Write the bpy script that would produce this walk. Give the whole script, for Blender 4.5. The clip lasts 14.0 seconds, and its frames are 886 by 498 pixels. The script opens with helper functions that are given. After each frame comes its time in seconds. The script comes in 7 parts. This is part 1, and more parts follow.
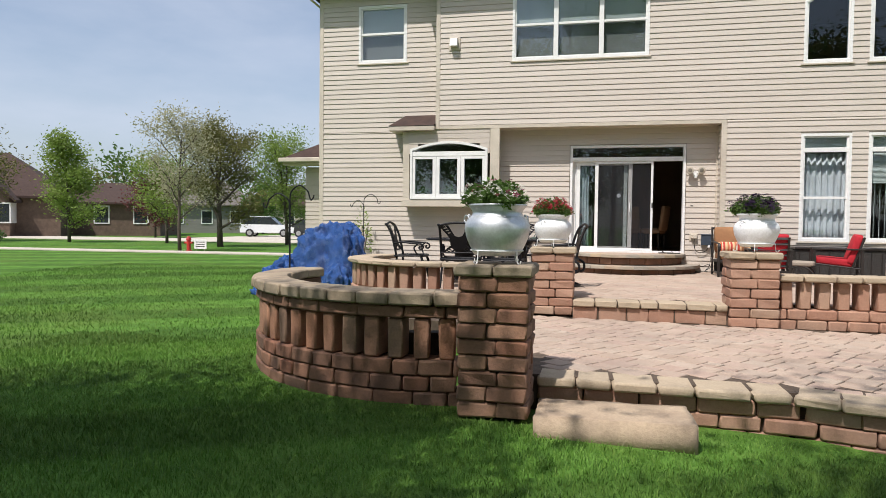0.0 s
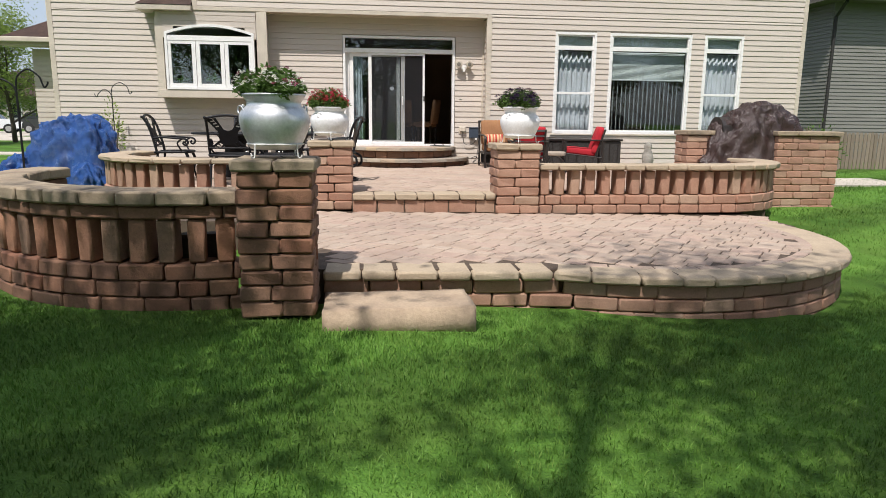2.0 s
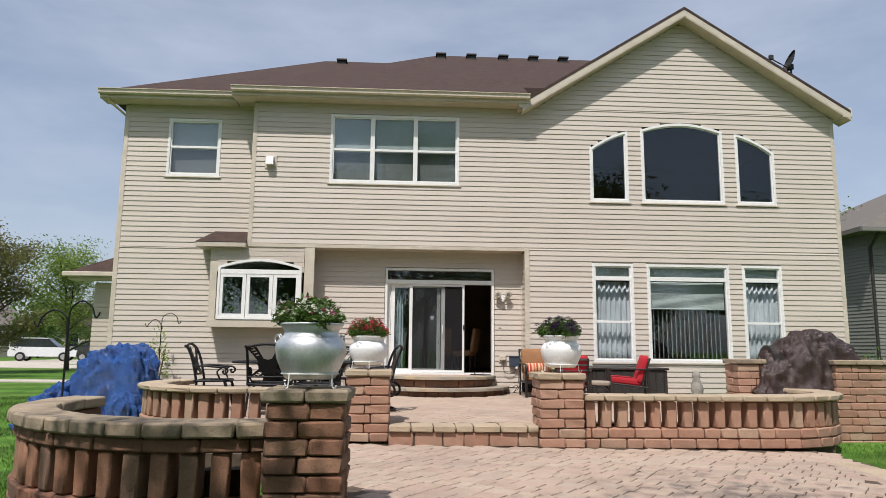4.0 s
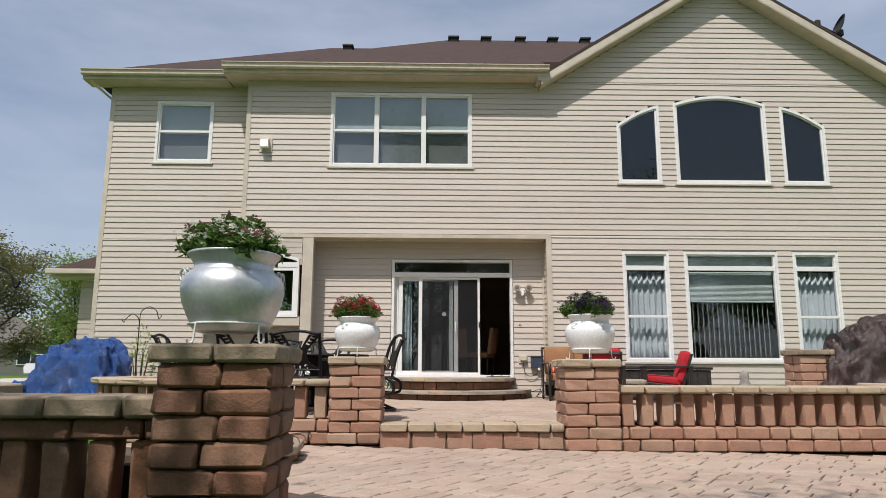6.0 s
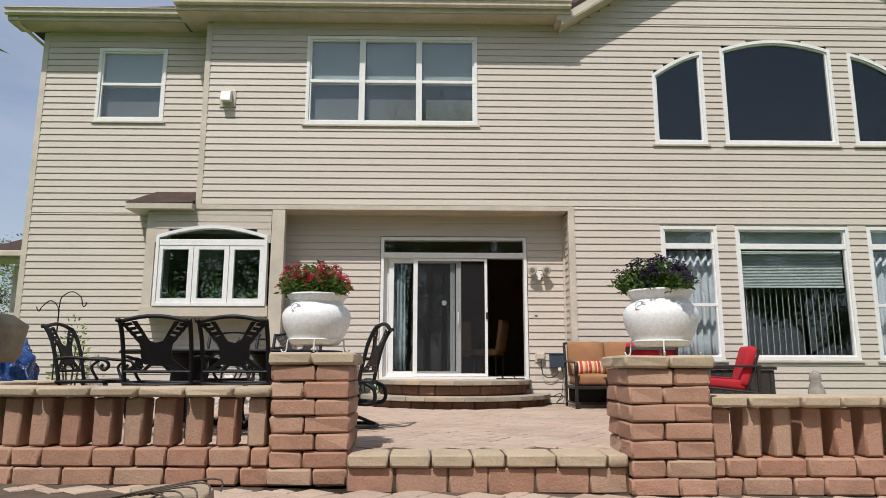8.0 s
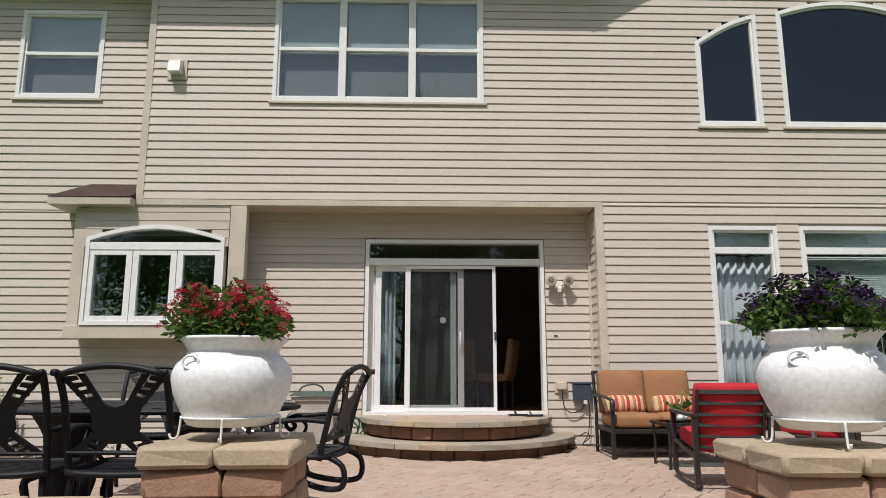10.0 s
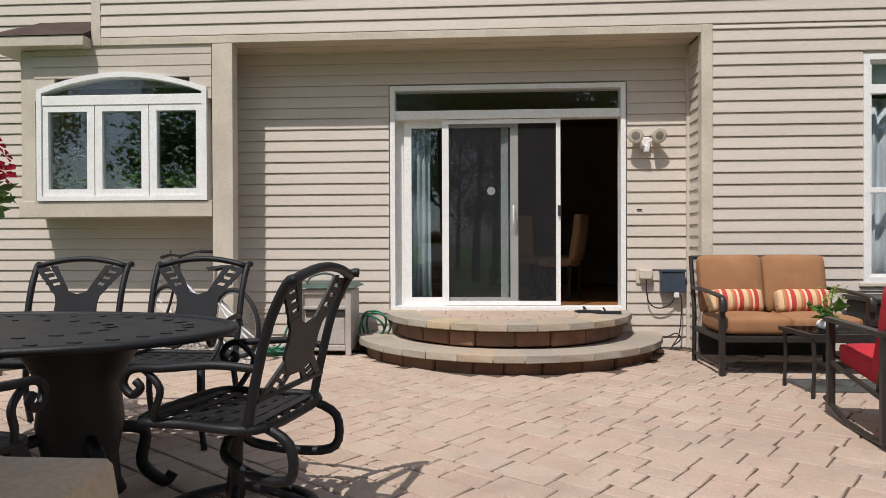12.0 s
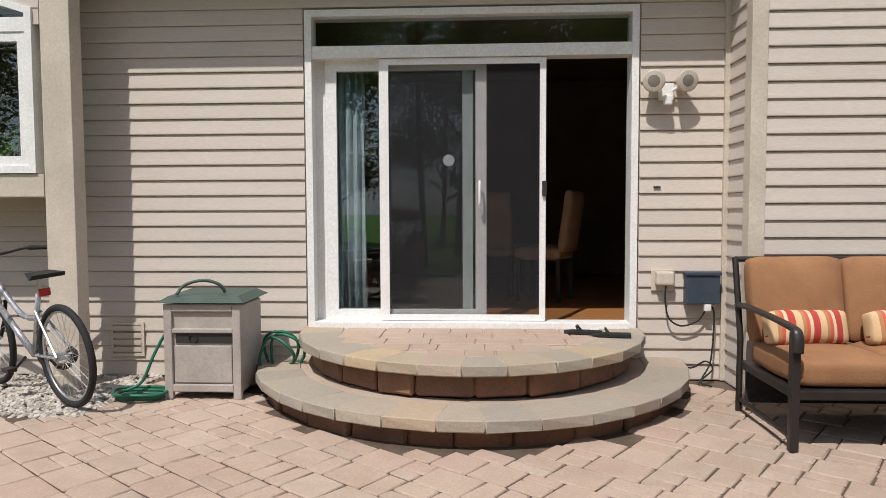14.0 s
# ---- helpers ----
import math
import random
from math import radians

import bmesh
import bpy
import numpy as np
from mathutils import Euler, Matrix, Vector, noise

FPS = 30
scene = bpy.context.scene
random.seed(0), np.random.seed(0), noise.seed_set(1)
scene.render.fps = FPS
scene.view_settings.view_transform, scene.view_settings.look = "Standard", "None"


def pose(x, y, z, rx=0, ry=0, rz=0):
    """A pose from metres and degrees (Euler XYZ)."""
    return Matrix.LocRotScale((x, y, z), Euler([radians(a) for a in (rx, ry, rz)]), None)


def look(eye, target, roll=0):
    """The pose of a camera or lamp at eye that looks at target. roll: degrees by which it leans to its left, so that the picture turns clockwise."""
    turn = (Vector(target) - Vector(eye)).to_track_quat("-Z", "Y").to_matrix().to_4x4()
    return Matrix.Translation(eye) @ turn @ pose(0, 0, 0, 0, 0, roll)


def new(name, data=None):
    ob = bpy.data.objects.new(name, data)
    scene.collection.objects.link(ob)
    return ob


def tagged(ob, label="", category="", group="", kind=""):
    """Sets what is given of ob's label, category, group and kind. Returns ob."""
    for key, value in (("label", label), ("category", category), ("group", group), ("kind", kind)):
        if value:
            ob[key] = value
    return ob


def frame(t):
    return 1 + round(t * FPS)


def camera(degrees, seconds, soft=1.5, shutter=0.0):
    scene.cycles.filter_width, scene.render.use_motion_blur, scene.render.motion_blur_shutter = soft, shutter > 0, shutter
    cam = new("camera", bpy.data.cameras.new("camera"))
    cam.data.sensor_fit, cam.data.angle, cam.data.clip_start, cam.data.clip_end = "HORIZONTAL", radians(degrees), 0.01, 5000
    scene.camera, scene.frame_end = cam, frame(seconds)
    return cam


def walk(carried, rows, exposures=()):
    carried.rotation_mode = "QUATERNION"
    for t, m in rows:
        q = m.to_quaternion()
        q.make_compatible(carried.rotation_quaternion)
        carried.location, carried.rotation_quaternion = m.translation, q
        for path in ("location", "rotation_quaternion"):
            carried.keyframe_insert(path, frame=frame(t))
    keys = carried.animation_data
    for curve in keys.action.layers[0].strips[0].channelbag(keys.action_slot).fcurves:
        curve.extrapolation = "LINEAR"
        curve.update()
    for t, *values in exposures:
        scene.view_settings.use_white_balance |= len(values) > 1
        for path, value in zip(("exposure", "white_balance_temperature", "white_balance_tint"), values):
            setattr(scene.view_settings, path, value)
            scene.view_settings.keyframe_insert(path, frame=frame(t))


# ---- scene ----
cam = camera(66.8, 14.0, soft=0.85)

# camera path
PATH = [
    (0, (-0.699, -14.879, 0.962), (-1.134, -12.928, 0.888), 0.6),
    (0.5, (-0.711, -14.894, 0.955), (-0.759, -12.896, 0.876), 0.7),
    (1, (-0.735, -14.831, 0.948), (-0.462, -12.851, 0.866), 0.7),
    (1.5, (-0.77, -14.816, 0.959), (-0.501, -12.838, 0.84), 0.8),
    (2, (-0.773, -14.797, 0.942), (-0.545, -12.846, 0.567), 0.6),
    (2.5, (-0.752, -14.853, 0.955), (-0.556, -12.886, 0.65), 0.5),
    (3, (-0.76, -14.808, 0.971), (-0.581, -12.816, 0.917), 0.7),
    (3.5, (-0.768, -14.776, 0.984), (-0.625, -12.795, 1.224), 0.6),
    (6, (-0.43, -13.118, 0.56), (-0.395, -11.149, 0.909), 0.2),
    (6.5, (-0.366, -12.604, 0.527), (-0.328, -10.634, 0.871), 0.2),
    (7, (-0.338, -11.999, 0.501), (-0.297, -10.028, 0.841), 0.2),
    (7.5, (-0.371, -11.339, 0.517), (-0.335, -9.369, 0.86), 0.1),
    (10, (-0.403, -8.698, 0.962), (-0.351, -6.73, 1.317), -0.0),
    (10.5, (-0.364, -8.23, 1.018), (-0.207, -6.269, 1.374), -0.1),
    (11, (-0.363, -7.699, 1.064), (-0.198, -5.722, 1.317), -0.2),
    (11.5, (-0.294, -7.184, 1.099), (-0.364, -5.186, 1.1), -0.2),
    (12, (-0.237, -6.636, 1.066), (-0.359, -4.64, 1.053), -0.2),
    (12.5, (-0.116, -6.07, 1.099), (-0.245, -4.076, 1.009), -0.2),
    (13, (-0.002, -5.564, 1.138), (-0.123, -3.571, 1.017), -0.3),
    (13.5, (0.039, -5.049, 1.237), (-0.073, -3.055, 1.126), -0.2),
    (14, (0.038, -4.592, 1.239), (-0.058, -2.598, 1.131), -0.2),
]
walk(cam, [(t, look(e, g, r)) for t, e, g, r in PATH],
     exposures=[(0, 0.2), (2.5, 0.2), (3.5, 0.1), (6, -0.04), (7.5, -0.02), (10, -0.13), (11, -0.15), (12, -0.05), (14, -0.05)])

# ---- daylight ----
SUN_WAY = Vector((0.47, 1.0, -1.86)).normalized()
world = bpy.data.worlds.new("sky_world")
scene.world = world
world.use_nodes = True
sky = world.node_tree.nodes.new("ShaderNodeTexSky")
sky.sky_type = "NISHITA"
sky.sun_disc = False
sky.sun_elevation = math.asin(-SUN_WAY.z)
sky.sun_rotation = math.atan2(-SUN_WAY.x, -SUN_WAY.y)
sky.air_density, sky.dust_density, sky.ozone_density = 1.0, 2.2, 1.2
back = world.node_tree.nodes["Background"]
back.inputs["Strength"].default_value = 0.125
# thin high cloud drawn out across the sky
wnt = world.node_tree
wtc = wnt.nodes.new("ShaderNodeTexCoord")
wmp = wnt.nodes.new("ShaderNodeMapping")
wmp.inputs["Scale"].default_value = (1.6, 1.6, 5.0)
wmp.inputs["Rotation"].default_value = (0.0, radians(14), radians(20))
wnz = wnt.nodes.new("ShaderNodeTexNoise")
wnz.inputs["Scale"].default_value, wnz.inputs["Detail"].default_value, wnz.inputs["Roughness"].default_value = 1.3, 7.0, 0.55
wrp = wnt.nodes.new("ShaderNodeValToRGB")
wrp.color_ramp.elements[0].position, wrp.color_ramp.elements[0].color = 0.30, (0.12, 0.12, 0.12, 1)
wrp.color_ramp.elements[1].position, wrp.color_ramp.elements[1].color = 0.72, (0.78, 0.78, 0.78, 1)
wmx = wnt.nodes.new("ShaderNodeMix")
wmx.data_type = "RGBA"
wmx.inputs["B"].default_value = (4.7, 5.15, 6.2, 1)
for a_, b_ in ((wtc.outputs["Generated"], wmp.inputs["Vector"]), (wmp.outputs["Vector"], wnz.inputs["Vector"]), (wnz.outputs["Fac"], wrp.inputs["Fac"]),
               (wrp.outputs["Color"], wmx.inputs["Factor"]), (sky.outputs[0], wmx.inputs["A"]), (wmx.outputs["Result"], back.inputs["Color"])):
    wnt.links.new(a_, b_)
sun = new("sun", bpy.data.lights.new("sun", "SUN"))
sun.data.energy, sun.data.angle, sun.data.color = 4.35, radians(0.53), (1.0, 0.955, 0.915)
sun.matrix_world = look((0, 0, 0), SUN_WAY)

# ---- building helpers ----


def mesh_of(bm, name, smooth=False):
    me = bpy.data.meshes.new(name)
    bm.normal_update()
    bm.to_mesh(me)
    bm.free()
    if smooth:
        for p in me.polygons:
            p.use_smooth = True
    return me


def raw_mesh(name, verts, faces, smooth=False):
    me = bpy.data.meshes.new(name)
    me.from_pydata([tuple(v) for v in verts], [], [tuple(f) for f in faces])
    me.update()
    if smooth:
        for p in me.polygons:
            p.use_smooth = True
    return me


def part(name, bm, material, parent=None, label="", smooth=False, kind=""):
    me = bm if isinstance(bm, bpy.types.Mesh) else mesh_of(bm, name, smooth)
    if material and not me.materials:
        me.materials.append(material)
    ob = new(name, me)
    if parent:
        ob.parent = parent
    return tagged(ob, label=label, kind=kind)


def thing(name, label, category, group="", m=None, kind=""):
    ob = new(name)
    ob.empty_display_size = 0.1
    if m:
        ob.matrix_basis = m
    return tagged(ob, label=label, category=category, group=group, kind=kind)


def add_box(bm, x0, x1, y0, y1, z0, z1, m=None, bevel=0.0):
    vs = [bm.verts.new((x, y, z)) for z in (z0, z1) for y in (y0, y1) for x in (x0, x1)]
    if m:
        for v in vs:
            v.co = m @ v.co
    fs = [bm.faces.new([vs[i] for i in f]) for f in
          ((0, 2, 3, 1), (4, 5, 7, 6), (0, 1, 5, 4), (2, 6, 7, 3), (0, 4, 6, 2), (1, 3, 7, 5))]
    if bevel:
        edges = list({e for f in fs for e in f.edges})
        bmesh.ops.bevel(bm, geom=edges, offset=bevel, segments=2, affect="EDGES", profile=0.6)
    return bm


def box(x0, x1, y0, y1, z0, z1, m=None, bevel=0.0):
    return add_box(bmesh.new(), x0, x1, y0, y1, z0, z1, m, bevel)


def add_tube(bm, pts, r, n=8, closed=False, flat=1.0):
    """A tube of radius r (a number or a list) along points."""
    pts = [Vector(p) for p in pts]
    k = len(pts)
    rs = r if isinstance(r, (list, tuple)) else [r] * k
    rings, up = [], None
    for i, p in enumerate(pts):
        a = pts[(i - 1) % k] if closed or i else p
        b = pts[(i + 1) % k] if closed or i < k - 1 else p
        d = (b - a).normalized()
        if up is None:
            up = Vector((0, 0, 1)) if abs(d.z) < 0.9 else Vector((0, 1, 0))
        s = d.cross(up)
        if s.length < 1e-4:
            s = d.cross(Vector((1, 0.3, 0)))
        s.normalize()
        up = s.cross(d).normalized()
        rings.append([bm.verts.new(p + (s * math.cos(q) + up * math.sin(q) * flat) * rs[i])
                      for q in (2 * math.pi * j / n for j in range(n))])
    for i in range(k if closed else k - 1):
        a, b = rings[i], rings[(i + 1) % k]
        for j in range(n):
            bm.faces.new((a[j], a[(j + 1) % n], b[(j + 1) % n], b[j]))
    if not closed:
        bm.faces.new(rings[0][::-1])
        bm.faces.new(rings[-1])
    return bm


def tube(pts, r, n=8, closed=False, flat=1.0):
    return add_tube(bmesh.new(), pts, r, n, closed, flat)


def smooth_path(ctrl, steps=6, closed=False):
    """A Catmull-Rom curve through a few points."""
    c = [Vector(p) for p in ctrl]
    k, out = len(c), []
    for i in range(k if closed else k - 1):
        if closed:
            p = [c[(i + j) % k] for j in (-1, 0, 1, 2)]
        else:
            p = [c[max(i - 1, 0)], c[i], c[i + 1], c[min(i + 2, k - 1)]]
        for s in range(steps):
            t = s / steps
            out.append(0.5 * (2 * p[1] + (p[2] - p[0]) * t + (2 * p[0] - 5 * p[1] + 4 * p[2] - p[3]) * t * t
                              + (3 * p[1] - p[0] - 3 * p[2] + p[3]) * t ** 3))
    if not closed:
        out.append(c[-1])
    return out


def add_lathe(bm, profile, n=32, m=None, wob=0.0):
    rings = []
    for r, z in profile:
        ring = []
        for j in range(n):
            a = 2 * math.pi * j / n
            q = r * (1 + wob * math.sin(3 * a + z * 9))
            co = Vector((q * math.cos(a), q * math.sin(a), z))
            ring.append(bm.verts.new(m @ co if m else co))
        rings.append(ring)
    for a, b in zip(rings, rings[1:]):
        for j in range(n):
            bm.faces.new((a[j], a[(j + 1) % n], b[(j + 1) % n], b[j]))
    bm.faces.new(rings[0][::-1])
    bm.faces.new(rings[-1])
    return bm


def add_prism(bm, poly, y0, y1, m=None):
    """Polygon of (x, z) pairs, extruded from y0 to y1."""
    a = [bm.verts.new((x, y0, z)) for x, z in poly]
    b = [bm.verts.new((x, y1, z)) for x, z in poly]
    if m:
        for v in a + b:
            v.co = m @ v.co
    k = len(poly)
    bm.faces.new(a)
    bm.faces.new(b[::-1])
    for i in range(k):
        bm.faces.new((a[i], b[i], b[(i + 1) % k], a[(i + 1) % k]))
    bmesh.ops.recalc_face_normals(bm, faces=bm.faces)
    return bm


def inset(poly, w):
    k, out = len(poly), []
    cx = sum(p[0] for p in poly) / k
    cz = sum(p[1] for p in poly) / k
    for i in range(k):
        p0, p1, p2 = (Vector(poly[j % k]) for j in (i - 1, i, i + 1))
        n = []
        for a, b in ((p0, p1), (p1, p2)):
            d = (b - a).normalized()
            q = Vector((-d.y, d.x))
            if q.dot(Vector((cx, cz)) - a) < 0:
                q = -q
            n.append(q)
        s = n[0] + n[1]
        s *= w / max(s.dot(n[0]), 0.2)
        out.append((p1.x + s.x, p1.y + s.y))
    return out


def add_ring(bm, poly, w, y0, y1):
    """A frame of width w inside a polygon of (x, z), from y0 to y1."""
    inn, k = inset(poly, w), len(poly)
    v = [[bm.verts.new((x, y, z)) for x, z in pl] for y in (y0, y1) for pl in (poly, inn)]
    for i in range(k):
        j = (i + 1) % k
        bm.faces.new((v[0][i], v[0][j], v[1][j], v[1][i]))
        bm.faces.new((v[2][i], v[3][i], v[3][j], v[2][j]))
        bm.faces.new((v[0][i], v[2][i], v[2][j], v[0][j]))
        bm.faces.new((v[1][i], v[1][j], v[3][j], v[3][i]))
    bmesh.ops.recalc_face_normals(bm, faces=bm.faces)
    return bm


def hull(points):
    bm = bmesh.new()
    for p in points:
        bm.verts.new(p)
    bmesh.ops.convex_hull(bm, input=bm.verts)
    return bm


PIECES = {}


def piece_mesh(sx, sy, sz, c, variant, material, rough=0.006):
    """A tumbled block of given size, centred, chamfered, slightly uneven; shared between alike pieces."""
    key = (round(sx, 3), round(sy, 3), round(sz, 3), c, variant, material.name)
    if key in PIECES:
        return PIECES[key]
    rng = random.Random(hash((key[0], key[1], key[2], variant)) & 0xffff)
    hx, hy, hz = sx / 2, sy / 2, sz / 2
    verts, index = [], {}
    for ax in range(3):
        for s in (-1, 1):
            for a in (-1, 1):
                for b in (-1, 1):
                    u = [0, 0, 0]
                    u[ax], u[(ax + 1) % 3], u[(ax + 2) % 3] = s, a, b
                    h = (hx, hy, hz)
                    co = [u[i] * (h[i] - (0 if i == ax else c)) for i in range(3)]
                    index[(ax, *u)] = len(verts)
                    verts.append([co[i] + rng.uniform(-rough, rough) * (0.4 if i == 2 else 1) for i in range(3)])
    faces = []
    for ax in range(3):
        i, j = (ax + 1) % 3, (ax + 2) % 3
        for s in (-1, 1):
            loop = []
            for a, b in ((-1, -1), (1, -1), (1, 1), (-1, 1)):
                u = [0, 0, 0]
                u[ax], u[i], u[j] = s, a, b
                loop.append(index[(ax, *u)])
            faces.append(loop if s > 0 else loop[::-1])
    for ax in range(3):
        i, j = (ax + 1) % 3, (ax + 2) % 3
        for a in (-1, 1):
            for b in (-1, 1):
                loop = []
                for who, s in ((i, -1), (i, 1), (j, 1), (j, -1)):
                    u = [0, 0, 0]
                    u[ax], u[i], u[j] = s, a, b
                    loop.append(index[(who, *u)])
                faces.append(loop)
    for a in (-1, 1):
        for b in (-1, 1):
            for d in (-1, 1):
                faces.append([index[(ax, a, b, d)] for ax in range(3)])
    bm = bmesh.new()
    vs = [bm.verts.new(v) for v in verts]
    for f in faces:
        bm.faces.new([vs[i] for i in f])
    bmesh.ops.recalc_face_normals(bm, faces=bm.faces)
    me = mesh_of(bm, "block")
    biggest = sorted((p.area for p in me.polygons), reverse=True)[5]
    for p in me.polygons:
        p.use_smooth = p.area < biggest - 1e-9
    me.materials.append(material)
    PIECES[key] = me
    return me


def put_piece(name, me, parent, m):
    ob = new(name, me)
    ob.parent = parent
    ob.matrix_basis = m
    return ob


# ---- materials ----


def node(nt, kind, **values):
    n = nt.nodes.new(kind)
    for key, value in values.items():
        n.inputs[key].default_value = value
    return n


def ramp(nt, fac, stops, mode="LINEAR"):
    r = nt.nodes.new("ShaderNodeValToRGB")
    r.color_ramp.interpolation = mode
    el = r.color_ramp.elements
    while len(el) < len(stops):
        el.new(0.5)
    for e, (p, c) in zip(el, stops):
        e.position, e.color = p, (*c, 1)
    nt.links.new(fac, r.inputs["Fac"])
    return r.outputs["Color"]


def mix(nt, a, b, fac, mode="MIX"):
    m = nt.nodes.new("ShaderNodeMix")
    m.data_type, m.blend_type = "RGBA", mode
    for sock, v in ((m.inputs["Factor"], fac), (m.inputs["A"], a), (m.inputs["B"], b)):
        if isinstance(v, bpy.types.NodeSocket):
            nt.links.new(v, sock)
        elif isinstance(v, tuple):
            sock.default_value = (*v, 1)
        else:
            sock.default_value = v
    return m.outputs["Result"]


def surface(name, stops, scale=8.0, rough=0.7, metal=0.0, bump=0.15, fine=60.0, stain=None, stain_scale=1.2,
            stain_amount=0.35, per_piece=None, spread=0.5, spec=0.4, rough_var=0.1, stretch=(1, 1, 1), coat=0.0,
            island=None, distance=0.01, stripe=0.0):
    """A procedural surface: colours by noise, grain, larger stains, and variation from piece to piece."""
    ma = bpy.data.materials.new(name)
    ma.use_nodes = True
    nt = ma.node_tree
    b = nt.nodes["Principled BSDF"]
    geo = nt.nodes.new("ShaderNodeNewGeometry")
    mp = nt.nodes.new("ShaderNodeMapping")
    mp.inputs["Scale"].default_value = stretch
    nt.links.new(geo.outputs["Position"], mp.inputs["Vector"])
    pos = mp.outputs["Vector"]
    n1 = node(nt, "ShaderNodeTexNoise", Scale=scale, Detail=5.0, Roughness=0.6)
    n2 = node(nt, "ShaderNodeTexNoise", Scale=fine, Detail=3.0, Roughness=0.65)
    nt.links.new(pos, n1.inputs["Vector"])
    nt.links.new(pos, n2.inputs["Vector"])
    col = ramp(nt, n1.outputs["Fac"], stops)
    if per_piece:
        oi = nt.nodes.new("ShaderNodeObjectInfo")
        col = mix(nt, col, ramp(nt, oi.outputs["Random"], per_piece), spread)
    if island:
        col = mix(nt, col, ramp(nt, geo.outputs["Random Per Island"], island), spread)
    grain = ramp(nt, n2.outputs["Fac"], [(0.3, (0.8, 0.8, 0.8)), (0.7, (1.15, 1.15, 1.15))])
    col = mix(nt, col, grain, 0.6, "MULTIPLY")
    if stripe:
        wv = node(nt, "ShaderNodeTexWave", Scale=0.16, Distortion=0.6)
        wv.inputs["Detail"].default_value = 1.0
        sm = nt.nodes.new("ShaderNodeMapping")
        sm.inputs["Rotation"].default_value = (0, 0, radians(62))
        nt.links.new(geo.outputs["Position"], sm.inputs["Vector"])
        nt.links.new(sm.outputs["Vector"], wv.inputs["Vector"])
        col = mix(nt, col, ramp(nt, wv.outputs["Fac"], [(0.35, (1 - stripe,) * 3), (0.65, (1 + stripe,) * 3)]), 1.0, "MULTIPLY")
    if stain:
        n3 = node(nt, "ShaderNodeTexNoise", Scale=stain_scale, Detail=6.0, Roughness=0.7)
        nt.links.new(geo.outputs["Position"], n3.inputs["Vector"])
        f = ramp(nt, n3.outputs["Fac"], [(0.48, (0, 0, 0)), (0.68, (stain_amount,) * 3)])
        col = mix(nt, col, stain, f)
    nt.links.new(col, b.inputs["Base Color"])
    b.inputs["Metallic"].default_value = metal
    b.inputs["Specular IOR Level"].default_value = spec
    b.inputs["Coat Weight"].default_value = coat
    rr = nt.nodes.new("ShaderNodeMapRange")
    rr.inputs["To Min"].default_value = max(rough - rough_var, 0.02)
    rr.inputs["To Max"].default_value = min(rough + rough_var, 1.0)
    nt.links.new(n1.outputs["Fac"], rr.inputs["Value"])
    nt.links.new(rr.outputs["Result"], b.inputs["Roughness"])
    if bump:
        add = nt.nodes.new("ShaderNodeMath")
        add.operation = "ADD"
        nt.links.new(n1.outputs["Fac"], add.inputs[0])
        nt.links.new(n2.outputs["Fac"], add.inputs[1])
        bp = nt.nodes.new("ShaderNodeBump")
        bp.inputs["Strength"].default_value = bump
        bp.inputs["Distance"].default_value = distance
        nt.links.new(add.outputs[0], bp.inputs["Height"])
        nt.links.new(bp.outputs["Normal"], b.inputs["Normal"])
    return ma


def tint(c, f):
    return tuple(min(v * f, 1) for v in c)


def plain(name, c, rough=0.5, metal=0.0, bump=0.05, var=0.12, **kw):
    return surface(name, [(0.3, tint(c, 1 - var)), (0.7, tint(c, 1 + var))], rough=rough, metal=metal, bump=bump, **kw)


SIDING = surface("vinyl_siding", [(0.3, (0.532, 0.468, 0.404)), (0.7, (0.602, 0.532, 0.466))], scale=2.0, rough=0.55, bump=0.12,
                 fine=90, stretch=(0.3, 0.3, 4), stain=(0.407, 0.355, 0.288), stain_amount=0.16, stain_scale=0.8,
                 per_piece=[(0.0, (0.532, 0.468, 0.408)), (1.0, (0.602, 0.532, 0.466))], spread=0.4, distance=0.004)
TRIM_BEIGE = plain("beige_trim", (0.55, 0.485, 0.40), rough=0.5, scale=3, stain=(0.4, 0.35, 0.28), stain_amount=0.15)
TRIM_WHITE = plain("white_vinyl_trim", (0.80, 0.79, 0.77), rough=0.35, var=0.04, bump=0.03, stain=(0.5, 0.48, 0.44), stain_amount=0.15)
SOFFIT = plain("soffit", (0.55, 0.47, 0.36), rough=0.6, scale=3)
WALL_CORE = plain("wall_core", (0.35, 0.31, 0.26), rough=0.9)
SHINGLE = surface("roof_shingle", [(0.3, (0.036, 0.021, 0.017)), (0.7, (0.072, 0.043, 0.034))], scale=6, fine=40, rough=0.95, bump=0.5,
                  stain=(0.06, 0.04, 0.035), stain_amount=0.5, stretch=(1, 1, 1))
BRICK_RAMP = [(0.0, (0.120, 0.067, 0.046)), (0.18, (0.253, 0.124, 0.074)), (0.36, (0.217, 0.119, 0.078)), (0.52, (0.240, 0.099, 0.059)),
              (0.68, (0.265, 0.153, 0.095)), (0.84, (0.180, 0.107, 0.074)), (1.0, (0.271, 0.134, 0.082))]
BRICK = surface("tumbled_wall_block", [(0.28, (0.156, 0.080, 0.052)), (0.5, (0.240, 0.130, 0.082)), (0.74, (0.300, 0.178, 0.114))], scale=7, fine=55,
                rough=0.92, bump=0.55, per_piece=BRICK_RAMP, spread=0.75, stain=(0.073, 0.047, 0.036), stain_amount=0.55, stain_scale=2.2)
